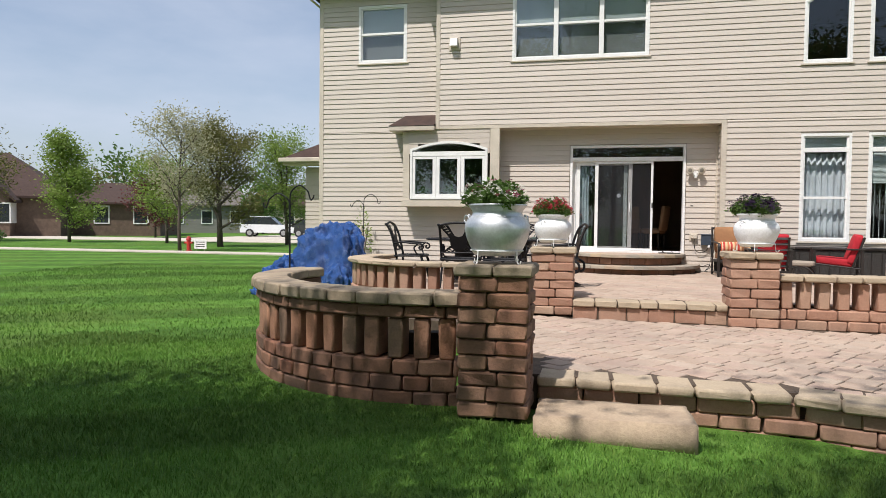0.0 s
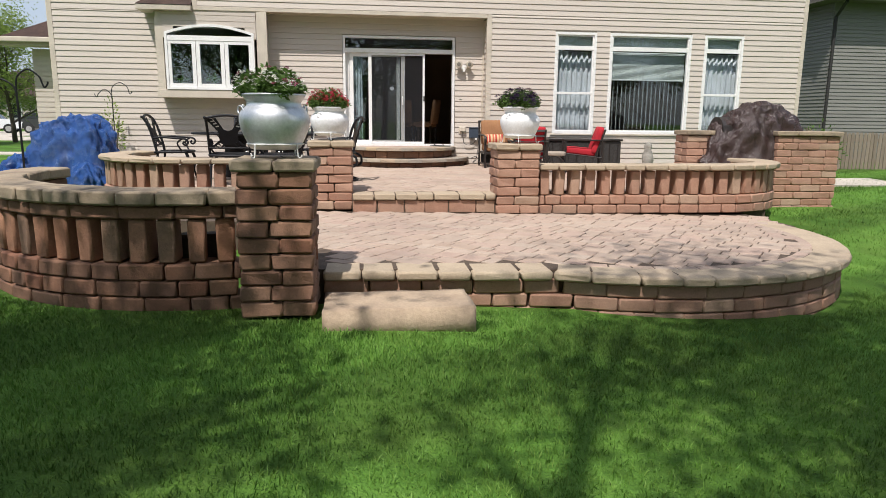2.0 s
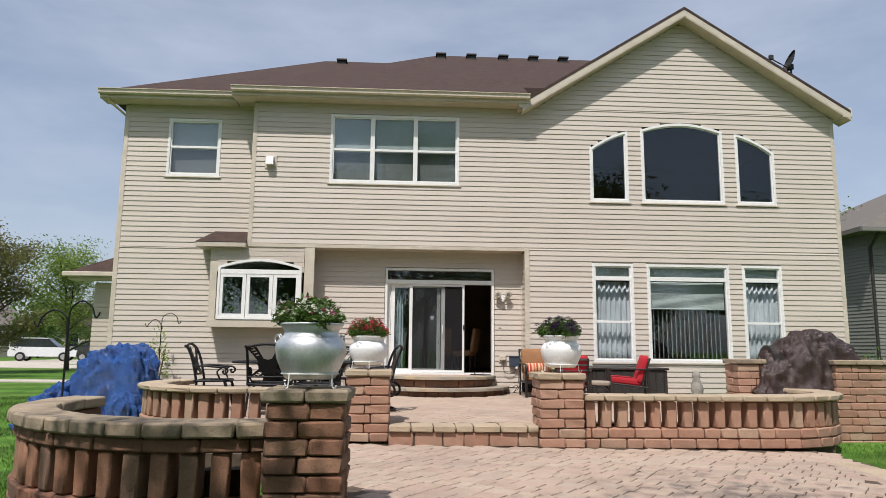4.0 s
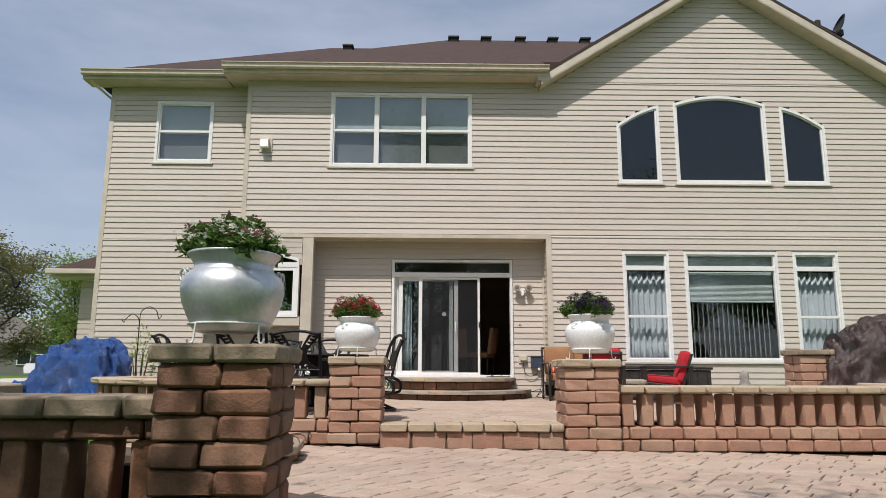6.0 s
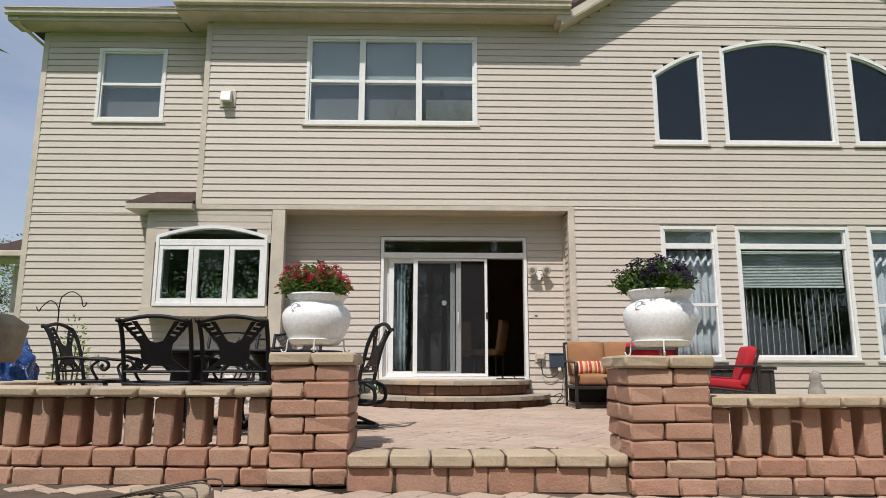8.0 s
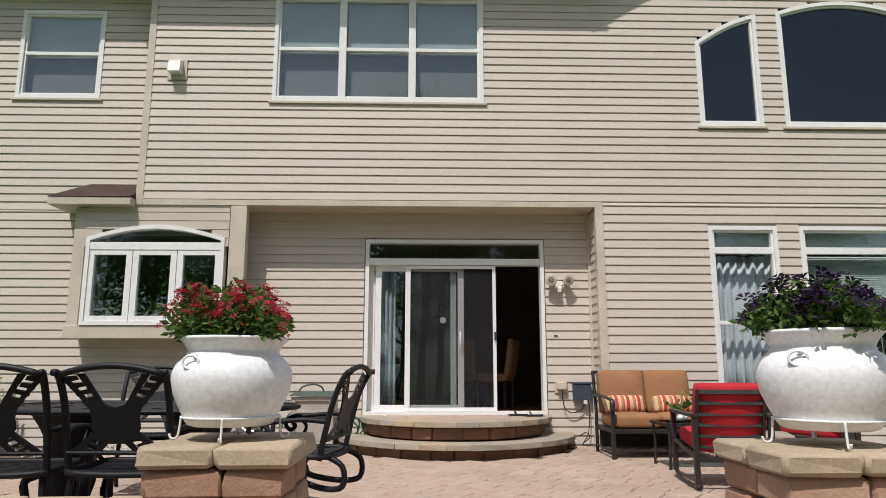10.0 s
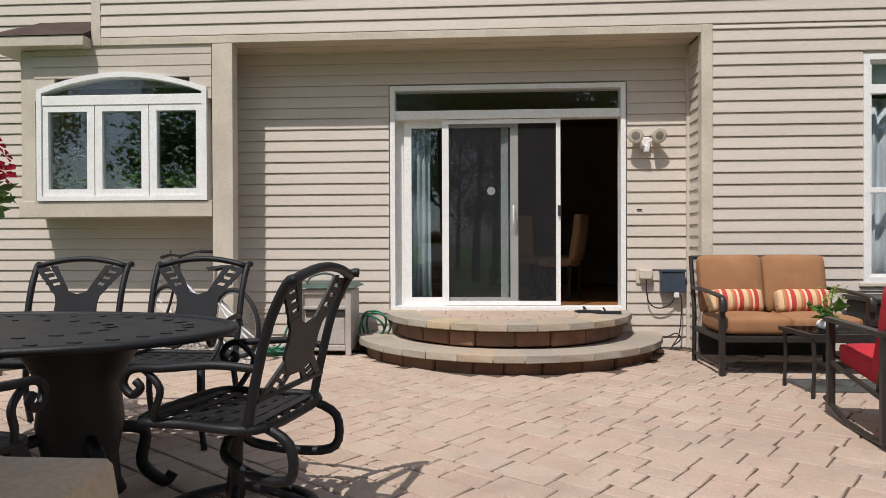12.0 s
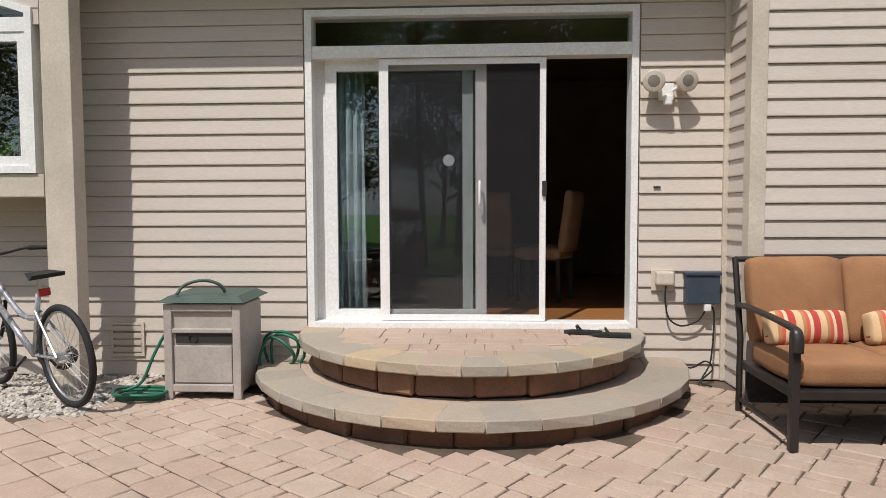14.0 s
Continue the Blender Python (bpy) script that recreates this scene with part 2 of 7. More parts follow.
BRICK_RED = surface("reddish_wall_block", [(0.28, (0.286, 0.160, 0.109)), (0.5, (0.386, 0.227, 0.160)), (0.74, (0.454, 0.302, 0.218))], scale=7, fine=55,
                    rough=0.92, bump=0.5, per_piece=[(0.0, (0.336, 0.176, 0.118)), (0.4, (0.420, 0.252, 0.176)), (0.7, (0.370, 0.185, 0.122)),
                                                     (1.0, (0.437, 0.319, 0.227))], spread=0.6, stain=(0.210, 0.143, 0.109), stain_amount=0.3)
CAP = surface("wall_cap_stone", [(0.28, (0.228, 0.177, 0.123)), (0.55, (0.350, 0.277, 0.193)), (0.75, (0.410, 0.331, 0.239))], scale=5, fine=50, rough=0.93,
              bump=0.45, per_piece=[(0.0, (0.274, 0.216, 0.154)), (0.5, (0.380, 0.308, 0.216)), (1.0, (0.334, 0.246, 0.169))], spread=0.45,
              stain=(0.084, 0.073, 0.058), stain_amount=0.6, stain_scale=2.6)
# lighter copy of the cap stone, with the sunlight put into its colour
CAP_SUN = surface("sunlit_cap_stone", [(0.28, (0.368, 0.287, 0.202)), (0.75, (0.480, 0.385, 0.277))], scale=4, fine=60, rough=0.93, bump=0.35,
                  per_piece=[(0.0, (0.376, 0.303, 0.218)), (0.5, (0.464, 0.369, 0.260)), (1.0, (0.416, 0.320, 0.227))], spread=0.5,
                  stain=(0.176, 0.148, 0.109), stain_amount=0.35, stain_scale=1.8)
STEP_STONE = surface("step_cap_stone", [(0.3, (0.302, 0.258, 0.207)), (0.7, (0.395, 0.344, 0.277))], scale=5, fine=70, rough=0.9, bump=0.25,
                     per_piece=[(0.0, (0.27, 0.245, 0.21)), (0.3, (0.37, 0.31, 0.235)), (0.55, (0.30, 0.275, 0.235)), (0.72, (0.50, 0.37, 0.215)), (0.85, (0.40, 0.30, 0.22)), (1.0, (0.31, 0.285, 0.24))],
                     spread=0.8, stain=(0.210, 0.172, 0.141), stain_amount=0.3)
PAVER = surface("patio_paver", [(0.28, (0.334, 0.236, 0.181)), (0.55, (0.426, 0.323, 0.251)), (0.75, (0.471, 0.370, 0.295))], scale=3.5, fine=70, rough=0.92,
                bump=0.3, per_piece=[(0.0, (0.380, 0.284, 0.216)), (0.3, (0.456, 0.354, 0.278)), (0.6, (0.418, 0.291, 0.238)), (0.8, (0.471, 0.386, 0.308)),
                                     (1.0, (0.357, 0.284, 0.229))], spread=0.5, stain=(0.228, 0.178, 0.146), stain_amount=0.45, stain_scale=0.9)
PAVER_FAR = surface("patio_paver_far", [(0.28, (0.334, 0.236, 0.181)), (0.55, (0.426, 0.323, 0.251)), (0.75, (0.471, 0.370, 0.295))], scale=3.5, fine=70,
                    rough=0.92, bump=0.3, island=[(0.0, (0.380, 0.284, 0.216)), (0.3, (0.456, 0.354, 0.278)), (0.6, (0.418, 0.291, 0.238)),
                                                  (0.8, (0.471, 0.386, 0.308)), (1.0, (0.357, 0.284, 0.229))], spread=0.5,
                    stain=(0.228, 0.178, 0.146), stain_amount=0.45, stain_scale=0.9)
JOINT = plain("joint_sand", (0.10, 0.072, 0.052), rough=1.0, var=0.3, fine=200, bump=0.4)
SLAB = surface("rough_stone_slab", [(0.3, (0.340, 0.252, 0.176)), (0.7, (0.476, 0.365, 0.255))], scale=4, fine=45, rough=0.95, bump=0.6,
               stain=(0.212, 0.165, 0.123), stain_amount=0.5, stain_scale=3)
LAWN = surface("lawn_soil_and_turf", [(0.3, (0.05, 0.115, 0.016)), (0.55, (0.085, 0.185, 0.028)), (0.75, (0.13, 0.24, 0.045))], scale=2.5, fine=45,
               rough=0.95, bump=0.9, stain=(0.12, 0.17, 0.035), stain_amount=0.5, stain_scale=0.35, spec=0.15, distance=0.03, stripe=0.2)
GRASS = surface("grass_blade", [(0.3, (0.06, 0.145, 0.018)), (0.55, (0.10, 0.225, 0.03)), (0.75, (0.155, 0.285, 0.05))], scale=3.0, fine=30, rough=0.6, bump=0,
                island=[(0.0, (0.05, 0.11, 0.016)), (0.6, (0.10, 0.20, 0.03)), (1.0, (0.18, 0.25, 0.06))], spread=0.5, spec=0.25,
                stain=(0.15, 0.21, 0.045), stain_amount=0.4, stain_scale=0.4, stripe=0.2)


def glass_material(name, tone=(0.9, 0.95, 0.95), clear=0.75, gloss=0.07):
    """A window pane: part mirror, part see-through."""
    ma = bpy.data.materials.new(name)
    ma.use_nodes = True
    nt = ma.node_tree
    nt.nodes.remove(nt.nodes["Principled BSDF"])
    out = nt.nodes["Material Output"]
    tr = node(nt, "ShaderNodeBsdfTransparent", Color=(*tint(tone, clear), 1))
    gl = node(nt, "ShaderNodeBsdfGlossy", Color=(0.9, 0.93, 0.95, 1), Roughness=0.01)
    ms = nt.nodes.new("ShaderNodeMixShader")
    ms.inputs[0].default_value = gloss
    nt.links.new(tr.outputs[0], ms.inputs[1])
    nt.links.new(gl.outputs[0], ms.inputs[2])
    nt.links.new(ms.outputs[0], out.inputs["Surface"])
    return ma


GLASS = glass_material("window_glass", clear=0.93)
GLASS_DARK = glass_material("tinted_glass", (0.45, 0.66, 0.75), 0.6, 0.06)
SCREEN = bpy.data.materials.new("insect_screen_mesh")
SCREEN.use_nodes = True
_nt = SCREEN.node_tree
_nt.nodes.remove(_nt.nodes["Principled BSDF"])
_tr, _df, _ms = _nt.nodes.new("ShaderNodeBsdfTransparent"), node(_nt, "ShaderNodeBsdfDiffuse", Color=(0.05, 0.05, 0.054, 1)), _nt.nodes.new("ShaderNodeMixShader")
_ms.inputs[0].default_value = 0.22
_nt.links.new(_tr.outputs[0], _ms.inputs[1])
_nt.links.new(_df.outputs[0], _ms.inputs[2])
_nt.links.new(_ms.outputs[0], _nt.nodes["Material Output"].inputs["Surface"])
BLACK_IRON = plain("black_cast_metal", (0.009, 0.009, 0.011), rough=0.5, metal=0.0, bump=0.25, fine=120, spec=0.3, var=0.3)
WHITE_IRON = plain("white_painted_iron", (0.75, 0.75, 0.73), rough=0.4)

# ---- the house ----
FLOOR_Z, OVER_Z, EAVE_Z = 0.36, 3.12, 6.42
REC = 0.415
X_L, X_STEP, X_REC, X_R = -7.16, -4.19, 1.88, 9.13
GABLE_X, GABLE_TOP, PITCH = 5.58, 8.36, 0.63
LAP = 0.1145


def arc_top(x0, x1, zs, rise, n=10):
    """Points of a flat arch from right to left."""
    return [(x1 + (x0 - x1) * i / n, zs + rise * math.sin(math.pi * i / n) ** 0.9) for i in range(n + 1)]


def quarter_top(x_low, x_high, z_low, z_high, n=8):
    return [(x_low + (x_high - x_low) * i / n, z_low + (z_high - z_low) * math.sin(0.5 * math.pi * (0.25 + 0.75 * i / n)) ** 1.0
             - (z_high - z_low) * math.sin(0.125 * math.pi) * (1 - i / n)) for i in range(n + 1)]


ARCH_C = [(4.55, 4.26), (6.47, 4.26)] + arc_top(4.55, 6.47, 5.97, 0.18)
ARCH_L = [(3.36, 4.26), (4.25, 4.26)] + quarter_top(3.36, 4.25, 5.50, 5.93)[::-1]
ARCH_R = [(6.76, 4.26), (7.68, 4.26)] + quarter_top(7.68, 6.76, 5.50, 5.93)


def rect(x0, x1, z0, z1):
    return [(x0, z0), (x1, z0), (x1, z1), (x0, z1)]


WIN_W3 = rect(-2.50, 0.385, 4.56, 6.14)
WIN_A, WIN_B, WIN_C = rect(4.59, 6.47, 0.69, 2.86), rect(3.36, 4.29, 0.69, 2.86), rect(6.77, 7.69, 0.69, 2.86)
WIN_1 = rect(-6.20, -5.02, 4.74, 6.08)
DOOR = rect(-1.22, 1.22, 0.37, 2.73)


def span_at(poly, z):
    """The stretch of x that a polygon takes at a height, or None."""
    xs, k = [], len(poly)
    for i in range(k):
        (x0, z0), (x1, z1) = poly[i], poly[(i + 1) % k]
        if (z0 - z) * (z1 - z) <= 0 and z0 != z1:
            xs.append(x0 + (x1 - x0) * (z - z0) / (z1 - z0))
    return (min(xs), max(xs)) if len(xs) > 1 else None


def siding(parent, x0, x1, z0, z1, holes, m, slope=None):
    """Lapped boards, each one an object; m carries the wall's plane, whose outside is -y."""
    k = 0
    z = z0
    while z < z1 - 0.01:
        top = min(z + LAP, z1)
        mid = 0.5 * (z + top)
        a, b = x0, x1
        if slope:
            w = slope(mid)
            a, b = max(a, w[0]), min(b, w[1])
        cuts = sorted(s for s in (span_at(h, mid) for h in holes) if s)
        runs, at = [], a
        for s in cuts:
            if s[0] - at > 0.03:
                runs.append((at, s[0]))
            at = max(at, s[1])
        if b - at > 0.03:
            runs.append((at, b))
        for p, q in runs:
            dz = random.uniform(-0.001, 0.001)
            prof = [(-0.020, z + dz), (-0.0225, z + 0.004), (-0.0225, z + 0.012), (-0.010, top - 0.004), (-0.004, top + 0.002), (0.0, top + 0.002), (0.0, z + 0.002)]
            v = [(x, y, zz) for x in (p, q) for y, zz in prof]
            n = len(prof)
            f = [[i, (i + 1) % n, n + (i + 1) % n, n + i] for i in range(n)] + [list(range(n))[::-1], list(range(n, 2 * n))]
            me = raw_mesh("siding_board", v, f)
            me.materials.append(SIDING)
            ob = new("siding_board", me)
            ob.parent = parent
            ob.matrix_basis = parent.matrix_basis.inverted() @ m
            k += 1
        z = top
    return k


def wall_core(name, x0, x1, z0, z1, holes, y0, y1, label, m=None):
    """A wall with thickness, with openings cut through it."""
    xs = sorted({x0, x1, *[p[0] for h in holes for p in (h[0], h[1])]})
    zs = sorted({z0, z1, *[v for h in holes for v in (min(p[1] for p in h), max(p[1] for p in h))]})
    bm = bmesh.new()
    for i in range(len(xs) - 1):
        for j in range(len(zs) - 1):
            cx, cz = (xs[i] + xs[i + 1]) / 2, (zs[j] + zs[j + 1]) / 2
            if any(min(p[0] for p in h) < cx < max(p[0] for p in h) and min(p[1] for p in h) < cz < max(p[1] for p in h) for h in holes):
                continue
            add_box(bm, xs[i], xs[i + 1], y0, y1, zs[j], zs[j + 1])
    bmesh.ops.remove_doubles(bm, verts=bm.verts, dist=0.0005)
    ob = part(name, bm, WALL_CORE)
    if m:
        ob.matrix_basis = m
    return tagged(ob, label=label, category="wall", kind="structure")


I4 = Matrix.Identity(4)
MAIN_HOLES = [ARCH_C, ARCH_L, ARCH_R, WIN_W3, WIN_A, WIN_B, WIN_C]
gable_span = lambda z: (GABLE_X - (GABLE_TOP + 0.27 - z) / PITCH, GABLE_X + (GABLE_TOP + 0.27 - z) / PITCH)

wall_up = wall_core("wall_south_upper", X_STEP, X_R, OVER_Z, EAVE_Z, [ARCH_C, ARCH_L, ARCH_R, WIN_W3], 0.003, 0.16,
                    "upper storey wall in beige lapped vinyl siding")
siding(wall_up, X_STEP + 0.07, X_R - 0.07, OVER_Z + 0.06, EAVE_Z, MAIN_HOLES, I4)
wall_low = wall_core("wall_south_lower", X_REC, X_R, -0.45, OVER_Z, [WIN_A, WIN_B, WIN_C], 0.003, 0.16,
                     "ground floor wall in beige lapped vinyl siding")
siding(wall_low, X_REC + 0.08, X_R - 0.07, 0.035, OVER_Z + 0.06, MAIN_HOLES, I4)
bm = add_prism(bmesh.new(), [(GABLE_X - (GABLE_TOP + 0.2 - EAVE_Z) / PITCH, EAVE_Z), (GABLE_X + (GABLE_TOP + 0.2 - EAVE_Z) / PITCH, EAVE_Z),
                             (GABLE_X, GABLE_TOP + 0.2)], 0.003, 0.16)
wall_gable = tagged(part("wall_gable", bm, WALL_CORE), label="gable wall in beige lapped vinyl siding", category="wall", kind="structure")
siding(wall_gable, X_REC - 0.3, X_R, EAVE_Z, GABLE_TOP + 0.2, [], I4, gable_span)
BAY = rect(-4.98, -3.0, 1.36, 3.06)
wall_rec = wall_core("wall_recess", X_L, X_REC + 0.003, -0.45, OVER_Z, [DOOR, rect(-4.80, -3.02, 1.52, 2.80)], REC + 0.003, REC + 0.16,
                     "recessed ground floor wall in beige siding")
siding(wall_rec, X_L + 0.07, X_REC - 0.03, 0.0, OVER_Z, [rect(-1.235, 1.235, 0.2, 2.745), BAY], Matrix.Translation((0, REC, 0)))
wall_lu = wall_core("wall_left_upper", X_L, X_STEP, OVER_Z, EAVE_Z, [WIN_1], REC + 0.003, REC + 0.16, "set-back upper wall in beige siding")
siding(wall_lu, X_L + 0.07, X_STEP - 0.02, OVER_Z, EAVE_Z, [WIN_1], Matrix.Translation((0, REC, 0)))
# side walls: local x runs along -y of the world, outside faces -x
side = lambda x: Matrix.Translation((x, 0, 0)) @ Matrix.Rotation(radians(-90), 4, "Z")
w = wall_core("wall_recess_side", -REC, 0.0, -0.3, OVER_Z, [], 0.003, 0.14, "side wall of the recess in beige siding", side(X_REC))
siding(w, -REC + 0.02, -0.06, 0.0, OVER_Z - 0.02, [], side(X_REC))
w = wall_core("wall_step_side", -REC, 0.0, OVER_Z, EAVE_Z, [], 0.003, 0.14, "side of the projecting upper storey", side(X_STEP))
siding(w, -REC + 0.02, -0.06, OVER_Z + 0.06, EAVE_Z, [], side(X_STEP))
w = wall_core("wall_west", -9.0, -REC, -0.45, EAVE_Z, [], 0.003, 0.16, "side wall of the house in beige siding", side(X_L))
siding(w, -9.0, -REC - 0.07, -0.1, EAVE_Z, [], side(X_L))
east = Matrix.Translation((X_R, 0, 0)) @ Matrix.Rotation(radians(90), 4, "Z")
w = wall_core("wall_east", 0.0, 9.0, -0.45, EAVE_Z, [], 0.003, 0.16, "far side wall of the house", east)
siding(w, 0.07, 9.0, -0.1, EAVE_Z, [], east)
w = wall_core("wall_north", X_L, X_R, -0.45, EAVE_Z, [], 9.0, 9.16, "back wall of the house")

# corner posts and band trim
for name, x0, x1, y0, y1, z0, z1 in (
        ("trim_corner", X_R - 0.07, X_R + 0.026, -0.026, 0.07, -0.1, 6.36),
        ("trim_corner", X_STEP - 0.026, X_STEP + 0.07, -0.026, 0.07, OVER_Z - 0.02, 6.36),
        ("trim_corner", X_REC - 0.026, X_REC + 0.08, -0.028, 0.08, 0.0, OVER_Z + 0.055),
        ("trim_corner", X_L - 0.026, X_L + 0.07, REC - 0.026, REC + 0.07, -0.1, 6.36),
        ("trim_inner_corner", X_REC - 0.05, X_REC - 0.004, REC - 0.045, REC - 0.002, 0.0, OVER_Z - 0.02),
        ("trim_band", X_STEP + 0.07, X_REC - 0.026, -0.024, 0.004, OVER_Z - 0.02, OVER_Z + 0.055)):
    tagged(part(name, box(x0, x1, y0, y1, z0, z1, bevel=0.004), TRIM_BEIGE), label="beige vinyl corner trim on the house", category="trim", kind="structure")

# recess soffit with shallow grooves, and the post
bm = bmesh.new()
k = 0
y = 0.004
while y < REC - 0.02:
    add_box(bm, X_STEP + 0.02, X_REC - 0.028, y, min(y + 0.094, REC - 0.003), OVER_Z - 0.018 + (0.004 if k % 2 else 0), OVER_Z - 0.002)
    y += 0.096
    k += 1
tagged(part("ceiling_recess", bm, SOFFIT), label="beige vinyl soffit over the door recess", category="ceiling", kind="structure")
post = thing("porch_post", "square beige clad post beside the bay window", "post")
part("shaft", box(-2.965, -2.755, -0.02, 0.12, 0.0, OVER_Z - 0.02, bevel=0.006), TRIM_BEIGE, post)
part("base_block", box(-2.975, -2.745, -0.03, 0.13, 0.0, 0.10, bevel=0.006), TRIM_BEIGE, post)

# storey floors, room shells
FLOOR_WOOD = surface("oak_floorboards", [(0.3, (0.24, 0.10, 0.035)), (0.7, (0.40, 0.19, 0.07))], scale=3, stretch=(1, 9, 1), fine=60, rough=0.35, bump=0.05)
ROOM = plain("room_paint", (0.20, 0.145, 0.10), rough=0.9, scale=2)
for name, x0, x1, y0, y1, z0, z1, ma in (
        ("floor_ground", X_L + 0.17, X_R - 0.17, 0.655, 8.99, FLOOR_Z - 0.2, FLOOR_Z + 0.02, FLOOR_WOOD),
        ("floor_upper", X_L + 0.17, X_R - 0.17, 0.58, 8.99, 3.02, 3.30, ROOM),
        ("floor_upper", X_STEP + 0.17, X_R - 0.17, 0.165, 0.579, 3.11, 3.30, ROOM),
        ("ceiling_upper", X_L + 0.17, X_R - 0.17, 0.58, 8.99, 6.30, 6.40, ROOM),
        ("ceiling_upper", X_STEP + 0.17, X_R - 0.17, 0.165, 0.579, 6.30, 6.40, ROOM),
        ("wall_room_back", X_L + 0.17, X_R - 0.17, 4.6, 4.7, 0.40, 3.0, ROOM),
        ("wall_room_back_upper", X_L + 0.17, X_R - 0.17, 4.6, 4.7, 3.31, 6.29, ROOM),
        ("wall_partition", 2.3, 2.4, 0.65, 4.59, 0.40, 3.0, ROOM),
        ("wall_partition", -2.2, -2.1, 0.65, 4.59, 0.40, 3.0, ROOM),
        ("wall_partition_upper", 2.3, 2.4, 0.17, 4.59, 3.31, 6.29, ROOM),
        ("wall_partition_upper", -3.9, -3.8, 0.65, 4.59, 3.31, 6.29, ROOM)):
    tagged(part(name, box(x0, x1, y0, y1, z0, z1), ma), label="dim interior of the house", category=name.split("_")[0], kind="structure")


# ---- roofs ----
def shingled(name, pts, label, ma=None):
    return tagged(part(name, hull(pts), ma or SHINGLE), label=label, category="roof", kind="structure")


E0, S = 6.56, 0.635
XA, YA = X_STEP - 0.45, -0.38
shingled("roof_main", [(XA, YA, E0), (1.95, YA, E0), (1.95, 9.6, E0), (XA, 9.6, E0), (XA + 4.7, 4.6, E0 + 4.98 * S), (1.95, 4.6, E0 + 4.98 * S)],
         "brown asphalt shingle roof of the house")
shingled("roof_rear", [(1.951, 0.5, E0), (GABLE_X, 0.5, E0), (GABLE_X, 9.6, E0), (1.951, 9.6, E0), (1.951, 0.5, E0 + 0.88 * S), (GABLE_X, 0.5, E0 + 0.88 * S),
                       (1.951, 4.6, E0 + 4.98 * S), (GABLE_X, 4.6, E0 + 4.98 * S)], "brown asphalt shingle roof behind the gable")
shingled("roof_wing", [(X_L - 0.46, REC - 0.4, E0 - 0.004), (XA + 1, REC - 0.4, E0 - 0.004), (XA + 1, 9.3, E0 - 0.004), (X_L - 0.46, 9.3, E0 - 0.004),
                       (X_L + 3.9, 4.5, E0 + 4.45 * S), (XA + 4.0, 4.5, E0 + 4.45 * S)], "brown asphalt shingle roof over the side wing")
GT = GABLE_TOP + 0.50
for s in (-1, 1):
    reach = 3.80
    prof = [(0, GT), (s * reach, GT - reach * PITCH), (s * reach, GT - reach * PITCH - 0.06), (0, GT - 0.06)]
    bm = add_prism(bmesh.new(), [(GABLE_X + a, b) for a, b in prof], -0.36, 5.0)
    tagged(part("roof_gable", bm, SHINGLE), label="brown shingle roof slope over the gable", category="roof", kind="structure")
    prof = [(0, GT - 0.064), (s * reach, GT - reach * PITCH - 0.064), (s * reach, GT - reach * PITCH - 0.22), (0, GT - 0.22)]
    bm = add_prism(bmesh.new(), [(GABLE_X + a, b) for a, b in prof], -0.35, -0.32)
    tagged(part("trim_rake", bm, TRIM_BEIGE), label="beige rake board along the gable", category="trim", kind="structure")
    prof = [(0, GT - 0.225), (s * reach, GT - reach * PITCH - 0.225), (s * reach, GT - reach * PITCH - 0.245), (0, GT - 0.245)]
    bm = add_prism(bmesh.new(), [(GABLE_X + a, b) for a, b in prof], -0.345, 0.1)
    tagged(part("soffit_rake", bm, SOFFIT), label="beige soffit under the gable edge", category="soffit", kind="structure")
GUTTER_PROF = [(0.0, 0.0), (0.0, -0.10), (-0.05, -0.12), (-0.09, -0.09), (-0.095, -0.02), (-0.12, -0.012), (-0.12, 0.0), (-0.09, 0.0), (-0.085, -0.01), (-0.01, -0.01)]


def gutter(x0, x1, y, z):
    bm = bmesh.new()
    a = [bm.verts.new((x0, y + p, z + q)) for p, q in GUTTER_PROF]
    b = [bm.verts.new((x1, y + p, z + q)) for p, q in GUTTER_PROF]
    n = len(a)
    for i in range(n):
        bm.faces.new((a[i], a[(i + 1) % n], b[(i + 1) % n], b[i]))
    bm.faces.new(a[::-1])
    bm.faces.new(b)
    bmesh.ops.recalc_face_normals(bm, faces=bm.faces)
    return bm


GUT_WHITE = plain("beige_gutter", (0.62, 0.53, 0.42), rough=0.35, spec=0.5)
for x0, x1, y, name in ((XA, 1.93, YA, "gutter_main"), (X_L - 0.47, XA - 0.003, REC - 0.4, "gutter_wing")):
    tagged(part(name, gutter(x0, x1, y - 0.002, E0 + 0.02), GUT_WHITE), label="beige metal eaves gutter", category="gutter", kind="structure")
    tagged(part(name.replace("gutter", "fascia"), box(x0 + 0.004, x1, y, y + 0.03, E0 - 0.16, E0 - 0.006), TRIM_BEIGE), label="beige fascia board", category="trim", kind="structure")
    tagged(part(name.replace("gutter", "soffit"), box(x0 + 0.006, x1 - 0.003, y + 0.031, y + 0.42, E0 - 0.17, E0 - 0.15), SOFFIT), label="beige eaves soffit", category="soffit", kind="structure")
tagged(part("soffit_return", box(XA + 0.006, X_STEP - 0.03, YA + 0.032, REC + 0.1, E0 - 0.148, E0 - 0.13), SOFFIT), label="beige eaves soffit at the corner", category="soffit", kind="structure")
for s, x in ((-1, 1.80), (1, 9.30)):
    tagged(part("trim_eave_return", box(x - 0.1, x + 0.12, -0.352, 0.0, E0 - 0.26, E0 - 0.05, bevel=0.006), TRIM_BEIGE), label="boxed eave end of the gable", category="trim", kind="structure")
